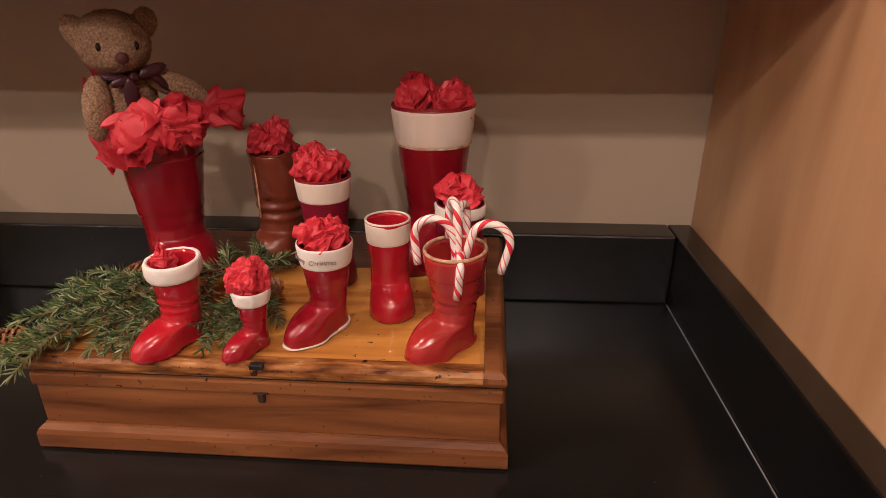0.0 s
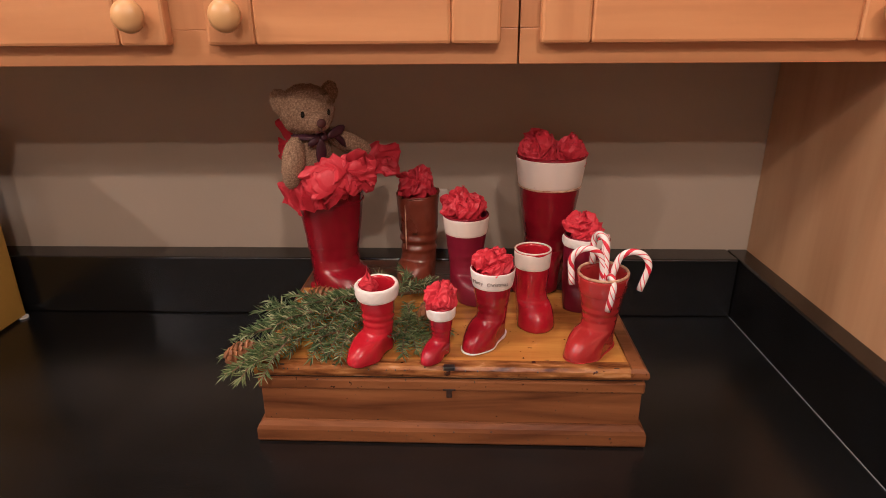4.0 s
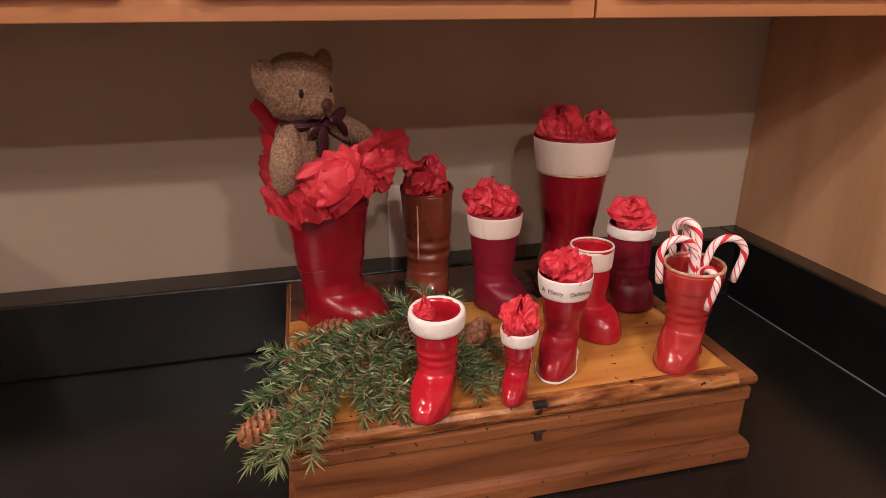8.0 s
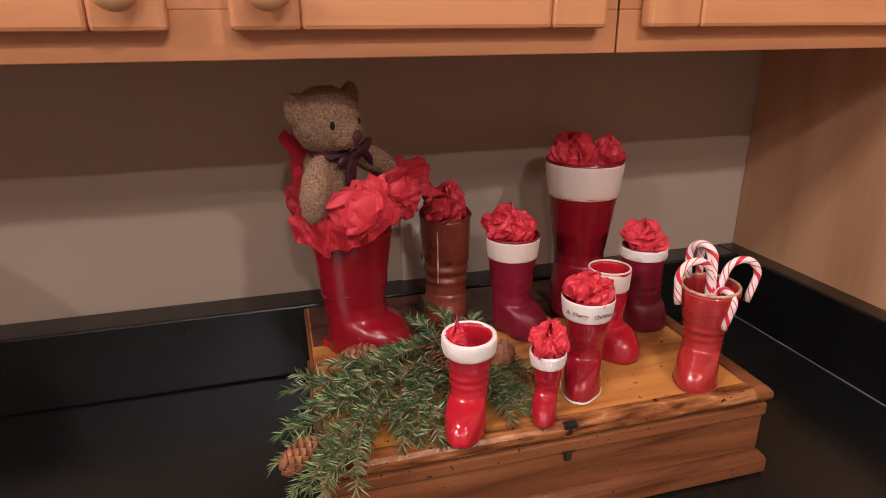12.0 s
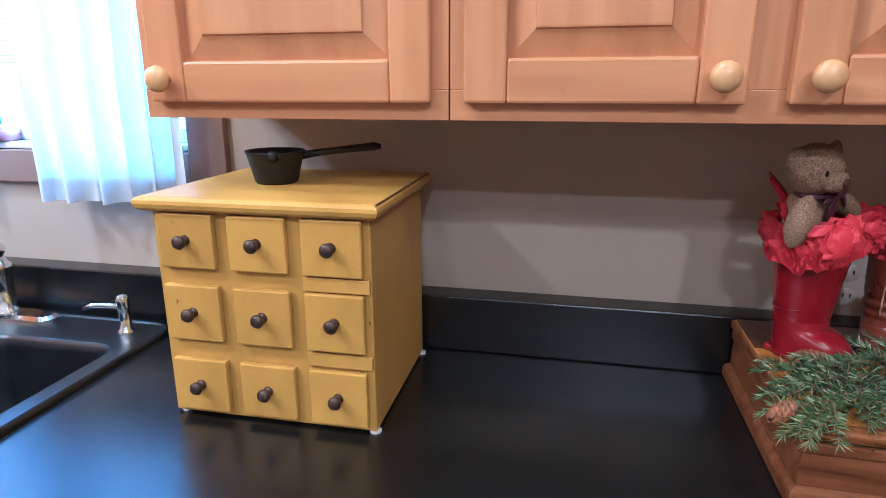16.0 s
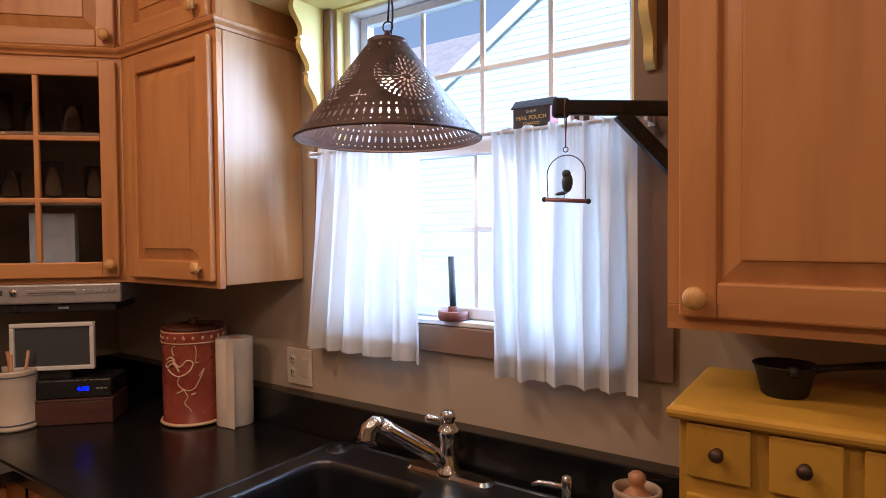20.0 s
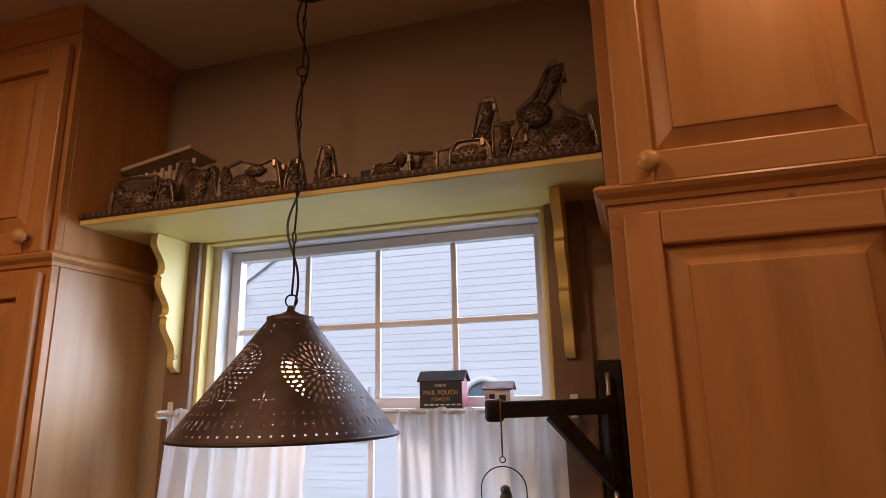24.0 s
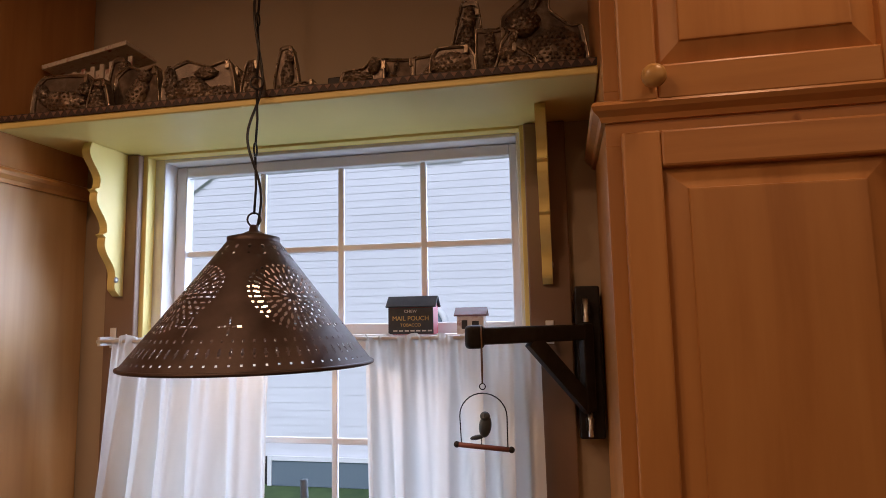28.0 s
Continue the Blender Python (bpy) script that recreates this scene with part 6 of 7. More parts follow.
part("box_lid", box(-0.137, 0.147, -0.002, 0.152, 0.0755, 0.083, 0.002), dark_redwood, wb)
ck = thing("clock_radio", at_corner(0.300, 0.016, COUNTER + 0.0845), "black clock radio with a blue display on the wooden box", "clock radio")
part("case", box(-0.130, 0.140, 0.0, 0.14, 0.0, 0.062, 0.006), black_plastic, ck)
text_part("4:08", 0.022, (0.055, -0.0015, 0.030), blue_digits, ck, name="digits")
part("button_row", boxes([(0.095 + 0.012 * k, 0.104 + 0.012 * k, -0.0015, 0.001, 0.028, 0.032) for k in range(3)], 0), silver_plastic, ck, kind="stuff")
sc = thing("small_screen", at_corner(0.265, 0.030, COUNTER + 0.178), "small white-framed screen, switched off, tilted back", "screen")
for a, b, c, d in ((-0.125, 0.125, 0.0, 0.014), (-0.125, 0.125, 0.141, 0.155), (-0.125, -0.111, 0.014, 0.141), (0.111, 0.125, 0.014, 0.141)):
    part("screen_frame", box(a, b, -0.012, 0.006, c, d, 0.003), white_plastic, sc)
part("display", box(-0.1108, 0.1108, -0.004, 0.004, 0.0142, 0.1408, 0), screen_glass, sc)
part("stand", box(-0.05, 0.05, 0.0, 0.07, -0.0305, -0.0002, 0.003), black_plastic, sc)
ur = thing("under_cabinet_radio", at_corner(0.240, -0.012, 1.312), "silver radio and disc player hung under the corner cabinet", "radio")
part("case", box(-0.19, 0.245, 0.0, 0.22, 0.0, 0.063, 0.006), silver_plastic, ur)
part("disc_slot", box(-0.03, 0.115, -0.003, 0.001, 0.030, 0.046, 0.001), silver_plastic, ur)
part("slot_line", box(-0.025, 0.110, -0.0042, -0.0028, 0.035, 0.037, 0), dark_slot, ur)
part("tuning_knob", lathe([(0.0, 0.008), (0.010, 0.008), (0.011, 0.0)], 20), chrome, ur, smooth=True).matrix_local = pose(-0.068, -0.0005, 0.040, 90)
part("display_window", box(-0.17, -0.10, -0.002, 0.001, 0.030, 0.046, 0.001), screen_glass, ur)
for k in range(6):
    part("button", box(0.130 + 0.017 * k, 0.141 + 0.017 * k, -0.004, 0.001, 0.033, 0.044, 0.001), silver_plastic, ur)
part("lower_body", box(-0.17, 0.225, 0.012, 0.21, -0.028, -0.0005, 0.004), black_plastic, ur)
part("badge", box(0.055, 0.085, 0.0105, 0.0122, -0.018, -0.011, 0), silver_plastic, ur)
uc = thing("utensil_crock", pose(-3.035, 0.555, COUNTER + 0.0005), "white stoneware crock with blue bands full of utensils", "crock")
part("crock_body", lathe([(0.0, 0.0), (0.062, 0.0), (0.066, 0.005), (0.066, 0.012), (0.061, 0.018), (0.062, 0.17), (0.066, 0.182), (0.066, 0.190), (0.058, 0.190), (0.055, 0.02), (0.0, 0.016)], 40), stoneware, uc, smooth=True)
for z in (0.020, 0.172):
    part("blue_line", tube([(0.0625 * math.cos(2 * math.pi * k / 40), 0.0625 * math.sin(2 * math.pi * k / 40), z) for k in range(41)], 0.0025, 6, False), blue_band, uc, smooth=True)
random.seed(12)
for k in range(7):
    a = 2 * math.pi * k / 7
    b = (0.02 * math.cos(a), 0.02 * math.sin(a), 0.03)
    e = (0.055 * math.cos(a + 0.4), 0.055 * math.sin(a + 0.4), 0.235 + 0.03 * random.random())
    ut = part("utensil", tube([b, ((b[0] + e[0]) / 2, (b[1] + e[1]) / 2, 0.14), e], [0.004, 0.005, 0.008 if k % 2 else 0.005], 10), (turned_wood, steel, iron)[k % 3], uc, smooth=True)

# ---- the old writing box that carries the boots ----
ON_WORKTOP = set(bpy.data.objects)
BOXM = pose(0.0815, 0.8510, COUNTER + 0.0006, 0, 0, -0.3)
chest = thing("writing_box", BOXM, "old varnished wooden lap-desk box with worn dark edges", "box")
HW, HD = 0.2360, 0.1720


part("base_moulding", ring_stack([([(-HW - o, -HD - o), (HW + o, -HD - o), (HW + o, HD + o), (-HW - o, HD + o)], z) for o, z in ((0.006, 0.0), (0.008, 0.003), (0.008, 0.018), (0.006, 0.023), (0.001, 0.027), (0.0, 0.029))], True, True), chest_side, chest)
part("body", box(-HW + 0.001, HW - 0.001, -HD + 0.001, HD - 0.001, 0.0285, 0.074, 0.001), chest_side, chest)
part("rim_strip", box(-HW - 0.002, HW + 0.002, -HD - 0.002, HD + 0.002, 0.0745, 0.0905, 0.003), chest_side, chest)
part("shadow_gap", box(-HW + 0.002, HW - 0.002, -HD + 0.002, HD - 0.002, 0.0905, 0.0935, 0), hole_dark, chest)
lid = part("lid", ring_stack([([(-HW - o, -HD - o), (HW + o - 0.018, -HD - o), (HW + o - 0.018, HD + o), (-HW - o, HD + o)], z) for o, z in ((0.000, 0.0936), (0.003, 0.0955), (0.0045, 0.100), (0.0035, 0.105), (0.0, 0.1085), (-0.004, 0.1098))], True, True), chest_top, chest, "honey-coloured varnished lid worn at its front edge")
part("lid_edge", ring_stack([([(-HW + 0.002, -HD - o), (HW - 0.0185, -HD - o), (HW - 0.0185, -HD + 0.010 - o), (-HW + 0.002, -HD + 0.010 - o)], z) for o, z in ((0.0036, 0.0960), (0.0052, 0.1000), (0.0042, 0.1056), (0.0006, 0.1092), (-0.0034, 0.1102))], True, True), worn_lid_edge, lid, "front edge worn pale, with dark dents")
part("lid_end", ring_stack([([(HW - 0.0175 - o * 0.2, -HD - o), (HW + o, -HD - o), (HW + o, HD + o), (HW - 0.0175 - o * 0.2, HD + o)], z) for o, z in ((0.000, 0.0936), (0.003, 0.0955), (0.0045, 0.100), (0.0035, 0.105), (0.0, 0.1092), (-0.003, 0.1104))], True, True), chest_side, chest)
part("lid_end", box(-HW - 0.005, -HW + 0.0005, -HD - 0.003, HD + 0.003, 0.0945, 0.1085, 0.002), chest_side, chest)
# the lid's back half is a separate, darker board with iron hinges
part("back_board", box(-HW + 0.001, HW - 0.022, HD - 0.118, HD - 0.001, 0.1094, 0.1108, 0.0004), chest_dark, chest, "dark stained fixed board at the back")
for x in (-0.085, 0.10):
    part("hinge", boxes([(x - 0.020, x + 0.020, HD - 0.128, HD - 0.108, 0.1106, 0.1118), (x - 0.005, x + 0.005, HD - 0.108, HD - 0.04, 0.1109, 0.1116)], 0.0003), iron, chest, "flat black iron hinge")
part("lock_plate", box(-0.007, 0.007, -HD - 0.0046, -HD + 0.003, 0.1052, 0.1104, 0.0008), iron, chest, "worn metal lock plate")
part("keyhole", boxes([(-0.0035, 0.0035, -HD - 0.0032, -HD + 0.002, 0.066, 0.0765), (-0.008, 0.008, -HD - 0.0026, -HD + 0.002, 0.0755, 0.0785)], 0.001), hole_dark, chest)
random.seed(31)
for k in range(46):
    x = random.uniform(-HW + 0.01, HW - 0.01)
    z = random.choice((random.uniform(0.03, 0.072), random.uniform(0.006, 0.020), random.uniform(0.076, 0.089), random.uniform(0.006, 0.03)))
    o = 0.0082 if z < 0.02 else (0.0022 if z > 0.074 else -0.0008)
    w = random.choice((0.0007, 0.0009, 0.0012, 0.0026))
    part("dent", box(x, x + w, -HD - o - 0.0004, -HD - o + 0.003, z, z + random.choice((0.0007, 0.0010, 0.0022)), 0.0003, 1), hole_dark, chest)
for k in range(12):
    x = random.uniform(-HW + 0.01, HW - 0.03)
    part("dent", box(x, x + random.uniform(0.001, 0.003), -HD - 0.0052, -HD + 0.003, 0.1040, 0.1062, 0.001, 1), hole_dark, chest)
random.seed(44)
for k in range(26):
    x = random.uniform(-HW + 0.005, HW - 0.03)
    ln = random.uniform(0.003, 0.011)
    y = -HD + random.choice((random.uniform(-0.001, 0.006), random.uniform(0.004, 0.02), random.uniform(0.02, 0.20)))
    bm = bmesh.new()
    m = 14
    wd = random.uniform(0.0003, 0.0008)
    top = []
    for i in range(m):
        a = 2 * math.pi * i / m
        rag = 1 + 0.45 * noise.noise(Vector((math.cos(a) * 2, math.sin(a) * 2, k)))
        top.append((x + ln / 2 * math.cos(a) * rag, y + wd * math.sin(a) * rag))
    up = [bm.verts.new((px, py, 0.10995)) for px, py in top]
    dn = [bm.verts.new((px, py, 0.1070)) for px, py in top]
    bm.faces.new(up)
    for i in range(m):
        bm.faces.new((dn[i], dn[(i + 1) % m], up[(i + 1) % m], up[i]))
    part("scratch", bm, hole_dark, lid)
LIDZ = COUNTER + 0.0006 + 0.1104

# ---- boots ----


def boot_mesh(h, rt, ra, length, wrinkle=0.0, foot=0.40, open_top=True, tilt=0.0, seg=56, depth=0.35, wide=1.30, toe_top=0.74, arch=0.0):
    """A hollow boot: sections stacked from sole to rim, toe towards -y. rt, ra: radius at the rim and at the ankle."""
    levels = 56
    rows = []
    for k in range(levels + 1):
        t = k / levels
        z = h * t
        q = min(1.0, t / foot)
        e = 1.0
        if t < foot:
            toe = max(0.0, 1 - (q / toe_top) ** 2.6) ** 0.5
            instep = 0.36 * (1 - q) ** 1.4
            front = ra + (length - 2 * ra) * (toe ** 3 + instep ** 3) ** (1 / 3)
            front -= 0.030 * length * max(0.0, 1 - q / 0.16) ** 2
            back = ra * (1.08 - 0.13 * math.sin(q * math.pi)) - 0.06 * ra * max(0.0, 1 - q / 0.10)
            half = ra * (0.93 + 0.07 * q)
            e = 1.0 - 0.34 * (1 - q)
        else:
            u = (t - foot) / (1 - foot)
            front = back = half = ra + (rt - ra) * u ** 0.9
            wob = wrinkle * math.exp(-((u - 0.16) / 0.20) ** 2)
            front += wob * ra * math.sin(u * 34)
            back += wob * ra * math.sin(u * 34 + 1.6)
            half += wob * ra * math.sin(u * 34 + 0.8) * 0.6
        ring = []
        for i in range(seg):
            a = 2 * math.pi * i / seg
            c, s = math.cos(a), math.sin(a)
            y = front * s if s < 0 else back * s
            xw, lift = half, 0.0
            if s < 0 and t < foot:
                way = y / -max(length - ra, 1e-4)
                xw = half * (1.0 + (wide - 1.0) * math.sin(math.pi * min(1.0, way * 0.9)) * (1 - q ** 2)) * (1 - 0.10 * math.exp(-((way - 0.25) / 0.16) ** 2) * (1 - q))
                c = math.copysign(abs(c) ** e, c)
                lift = arch * math.exp(-((way - 0.22) / 0.14) ** 2) * (1 - q) ** 4
            ring.append((xw * c, y, z + lift + tilt * y * (t ** 3)))
        rows.append(ring)
    bm = bmesh.new()
    rings = [[bm.verts.new(p) for p in r] for r in rows]
    if open_top:
        for drop, wall in ((0.0, 0.93), (0.05, 0.90), (depth * 0.5, 0.88), (min(depth, 0.95 - foot), 0.84)):
            f = wall * (ra + (rt - ra) * ((1 - drop - foot) / (1 - foot)) ** 0.9) / rt
            rings.append([bm.verts.new((p[0] * f, p[1] * f, p[2] - drop * h)) for p in rows[-1]])
    for a, b in zip(rings, rings[1:]):
        for i in range(seg):
            bm.faces.new((a[i], a[(i + 1) % seg], b[(i + 1) % seg], b[i]))
    bm.faces.new(rings[0][::-1])
    bm.faces.new(rings[-1])
    for v in bm.verts:
        v.co += Vector((noise.noise(v.co * 45), noise.noise(v.co * 45 + Vector((9, 0, 0))), 0)) * 0.0009
    bmesh.ops.recalc_face_normals(bm, faces=bm.faces[:])
    return bm


def cuff_mesh(r0, r1, z0, z1, thick, tilt=0.0, lumpy=0.0, seg=56):
    """A band round the top of a boot, r0 wide at its foot and r1 at its top."""
    bm = bmesh.new()
    prof = []
    n = 10
    for k in range(n + 1):
        a = -math.pi / 2 + math.pi * k / n
        f = 0.5 + 0.5 * math.sin(a)
        prof.append((r0 + (r1 - r0) * f + thick * (0.15 + 0.85 * abs(math.cos(a)) ** 0.5), z0 + (z1 - z0) * f))
    prof += [(r1 * 0.95, z1 - 0.001), (r1 * 0.93, z0 + (z1 - z0) * 0.3)]
    rings = []
    for pr, z in prof:
        ring = []
        for i in range(seg):
            a = 2 * math.pi * i / seg
            p = Vector((pr * math.cos(a), pr * math.sin(a), z + tilt * pr * math.sin(a)))
            if lumpy:
                p += Vector((math.cos(a), math.sin(a), 0.4)) * lumpy * noise.noise(Vector((math.cos(a) * 4, math.sin(a) * 4, z * 120)))
            ring.append(bm.verts.new(p))
        rings.append(ring)
    for a, b in zip(rings, rings[1:]):
        for i in range(seg):
            bm.faces.new((a[i], a[(i + 1) % seg], b[(i + 1) % seg], b[i]))
    bmesh.ops.recalc_face_normals(bm, faces=bm.faces[:])
    return bm


def creases(seed, count=9, low=0.8, high=5.0):
    """Fold lines of crumpled paper: zigzag waves along random directions, as (direction, frequency, shift)."""
    rnd = random.Random(seed)
    out = []
    for k in range(count):
        n = Vector((rnd.gauss(0, 1), rnd.gauss(0, 1), rnd.gauss(0, 1))).normalized()
        out.append((n, low * (high / low) ** (k / (count - 1)), rnd.random()))
    return out


def crease(folds, p):
    h = 0.0
    for n, f, shift in folds:
        w = (n.dot(p) * f + shift + 0.35 * h) % 1.0
        h += (abs(2 * w - 1) * 2 - 1) / f ** 0.85
    return h


def crumple(radii, seed, open_up=0.0):
    """A wad of crumpled tissue: one sheet gathered at the foot, folded along creases, its ragged edge turned up over the top."""
    folds = creases(seed, 6, 0.7, 2.6)
    off = Vector((seed * 3.7, seed * 1.3, seed * 2.1))
    bm = bmesh.new()
    na, nr = 150, 60
    rows = []
    for j in range(nr + 1):
        t = j / nr
        row = []
        for i in range(na):
            a = 2 * math.pi * i / na
            rim = noise.noise(Vector((math.cos(a) * 1.9, math.sin(a) * 1.9, 0)) + off)
            el = radians(-75 + (158 + 30 * rim) * t)
            d = Vector((math.cos(el) * math.cos(a), math.cos(el) * math.sin(a), math.sin(el)))
            s = 0.90 + 0.085 * crease(folds, d * 1.1 + off) + 0.26 * noise.noise(d * 1.1 + off)
            up = (0.10 + open_up) * max(0.0, t - 0.72) / 0.28 * (0.2 + 1.5 * rim)
            row.append(bm.verts.new((d.x * radii[0] * s, d.y * radii[1] * s, d.z * radii[2] * s + up * radii[2])))
        rows.append(row)
    for a, b in zip(rows, rows[1:]):
        for i in range(na):
            bm.faces.new((a[i], a[(i + 1) % na], b[(i + 1) % na], b[i]))
    bmesh.ops.recalc_face_normals(bm, faces=bm.faces[:])
    return bm


def paper(name_at, radii, seed, label="crumpled red tissue paper stuffed in a boot", open_up=0.0):
    ob = part("tissue_paper", crumple(radii, seed, open_up), tissue)
    ob.matrix_world = pose(*name_at)
    return tagged(ob, label, "tissue paper", "tissue in the boots")


def boot(x, y, toe, h, rt, ra, length, material, label, cuff=None, cuff_mat=None, wrinkle=0.0, tilt=0.0, foot=0.40, **kw):
    """toe: the way the toe points, in degrees from -y, anticlockwise from above. cuff: its foot and top in parts of the height, thickness, lumps."""
    b = thing("boot", pose(x, y, LIDZ + 0.0004, 0, 0, toe), label, "boot", "toy boots on the box")
    part("boot_body", boot_mesh(h, rt, ra, length, wrinkle, foot, tilt=tilt, **kw), material, b, smooth=True)
    if cuff:
        r0, r1 = [ra + (rt - ra) * ((min(1.0, c) - foot) / (1 - foot)) ** 0.9 for c in cuff[:2]]
        part("cuff", cuff_mesh(r0, r1, cuff[0] * h, cuff[1] * h, cuff[2], tilt, cuff[3] if len(cuff) > 3 else 0.0), cuff_mat, b, smooth=True)
    return b


# front row
bA = boot(0.002, 0.713, -24, 0.088, 0.0235, 0.0192, 0.080, red_gloss, "small glossy red boot with a white flocked cuff", (0.80, 1.01, 0.0045, 0.0006), cuff_fur, 0.05, 0.06, arch=0.0035)
part("heel", box(-0.0135, 0.0135, 0.000, 0.0185, 0.0, 0.004, 0.0012), red_gloss, bA)
paper((-0.010, 0.715, LIDZ + 0.083, 0, 0, 20), (0.013, 0.010, 0.012), 3, open_up=1.2)
bB = boot(0.082, 0.706, -26, 0.064, 0.0172, 0.0122, 0.055, red_wine, "very small wine-red boot with a white cuff", (0.76, 0.99, 0.0022, 0.0006), cuff_fur, 0.04, arch=0.002)
part("seam", tube([(0.0, -0.0130 - 0.0042 * k / 10, 0.030 + 0.020 * k / 10) for k in range(11)], 0.0006, 6), red_wine, bB, smooth=True)
paper((0.082, 0.705, LIDZ + 0.074, 0, 0, 50), (0.0195, 0.0185, 0.020), 7, open_up=0.3)
bC = boot(0.145, 0.752, -30, 0.097, 0.0275, 0.0192, 0.080, red_wine, "red boot with white sole and a white cuff written in script", (0.76, 1.0, 0.0018), cuff_fur, 0.02, arch=0.003)
part("sole", boot_mesh(0.0045, 0.0200, 0.0200, 0.0822, 0, 0.99, False, arch=0.003), cuff_white, bC, "white sole")
paper((0.145, 0.751, LIDZ + 0.102, 0, 0, 10), (0.027, 0.026, 0.021), 11)
for k, wd in enumerate(("A", "Merry", "Christmas")):
    ang = radians((-160, -130, -78)[k] - (-30))
    rr = 0.0289
    text_part(wd, 0.0066, (rr * math.cos(ang), rr * math.sin(ang), 0.0850), ink, bC, rot=(90, 0, math.degrees(ang) + 90), name="script")
bD = boot(0.199, 0.809, 14, 0.102, 0.0245, 0.0212, 0.074, red_gloss, "glossy red open boot with a plain white band", (0.76, 0.985, 0.0008), cuff_white, 0.0, 0.0, depth=0.7, wide=1.45, foot=0.42, toe_top=0.76)
bE = boot(0.280, 0.735, -42, 0.101, 0.0305, 0.0210, 0.082, red_orange, "orange-red lacquered boot with a chipped rim, holding candy canes", (0.76, 0.985, 0.0018), red_orange, 0.05, 0.05, toe_top=0.72, arch=0.002)
part("chipped_rim", tube([(0.0297 * math.cos(2 * math.pi * k / 48), 0.0297 * math.sin(2 * math.pi * k / 48), 0.1015 + 0.05 * 0.0297 * math.sin(2 * math.pi * k / 48)) for k in range(49)], 0.0018, 8, False), worn_rim, bE, "chipped pale rim", smooth=True)
part("sole", boot_mesh(0.003, 0.0216, 0.0216, 0.083, 0, 0.99, False, arch=0.002), red_orange, bE)
# back row
bF = boot(-0.095, 0.884, 50, 0.172, 0.0510, 0.0360, 0.112, red_deep, "large dark red boot holding a teddy bear", (0.845, 0.865, 0.0012), red_deep, 0.012, foot=0.36, arch=0.006)
part("heel", box(-0.026, 0.026, 0.004, 0.036, 0.0, 0.010, 0.003), red_deep, bF)
part("strap_seam", tube([(0.0385 * math.cos(2 * math.pi * k / 48), 0.0385 * math.sin(2 * math.pi * k / 48), 0.083 + 0.010 * math.cos(2 * math.pi * k / 48 + 0.8)) for k in range(49)], 0.0012, 6, False), red_deep, bF, smooth=True)
bG = boot(0.029, 0.930, -14, 0.146, 0.0330, 0.0270, 0.078, brown_leather, "old brown leather child's boot with a ragged top", None, None, 0.09, 0.10, foot=0.38, arch=0.003)
part("seam", tube([(0.031 * math.cos(radians(-108)), 0.031 * math.sin(radians(-108)), 0.062 + 0.08 * k / 12) for k in range(12)], 0.0012, 6), worn_rim, bG, smooth=True)
part("ragged_top", tube([(0.0322 * math.cos(2 * math.pi * k / 64), 0.0322 * math.sin(2 * math.pi * k / 64), 0.146 + 0.1 * 0.0322 * math.sin(2 * math.pi * k / 64) + 0.004 * noise.noise(Vector((math.cos(2 * math.pi * k / 64) * 3, math.sin(2 * math.pi * k / 64) * 3, 1)))) for k in range(65)], 0.0016, 6, False), brown_leather, bG, "torn leather edge", smooth=True)
bH = boot(0.105, 0.886, 30, 0.126, 0.0335, 0.0240, 0.082, red_maroon, "maroon boot with a cream card band", (0.78, 0.985, 0.0012), cuff_white, 0.02, arch=0.003)
bI = boot(0.231, 0.958, -26, 0.201, 0.0525, 0.0350, 0.125, red_deep, "tall dark red boot with a wide cream band", (0.77, 0.985, 0.0014), cuff_white, 0.015, foot=0.36, arch=0.004)
part("band_edge", tube([(0.0470 * math.cos(2 * math.pi * k / 56), 0.0470 * math.sin(2 * math.pi * k / 56), 0.1535) for k in range(57)], 0.0014, 6, False), worn_rim, bI, "gilt line under the band", smooth=True)
bJ = boot(0.274, 0.862, 8, 0.106, 0.0275, 0.0265, 0.066, red_maroon, "maroon boot with a ruffled white cuff", (0.86, 0.99, 0.0022, 0.0016), cuff_fur, 0.02)
for bt, r, z in ((bH, 0.0328, 0.1262), (bI, 0.0517, 0.2012), (bD, 0.0238, 0.1021)):
    part("rim_line", tube([(r * math.cos(2 * math.pi * k / 56), r * math.sin(2 * math.pi * k / 56), z) for k in range(57)], 0.0013, 6, False), red_deep if bt != bD else cuff_white, bt, smooth=True)
paper((0.027, 0.930, LIDZ + 0.156, 0, 0, 30), (0.031, 0.029, 0.030), 17)
paper((0.101, 0.886, LIDZ + 0.136, 0, 0, 80), (0.036, 0.032, 0.026), 23, open_up=0.25)
paper((0.215, 0.956, LIDZ + 0.204, 0, 0, 15), (0.033, 0.034, 0.032), 29)
paper((0.256, 0.950, LIDZ + 0.203, 0, 0, 70), (0.023, 0.026, 0.028), 34)
paper((0.273, 0.862, LIDZ + 0.116, 0, 0, 40), (0.027, 0.025, 0.022), 41, open_up=0.2)

# candy canes
random.seed(8)
CANES = [(178, 0.012, 0.020, 0.116, 0.0190), (-8, 0.016, 0.020, 0.118, 0.0185), (75, -0.002, 0.014, 0.128, 0.0150), (112, 0.006, 0.006, 0.132, 0.0150), (-84, 0.008, 0.016, 0.094, 0.0125)]
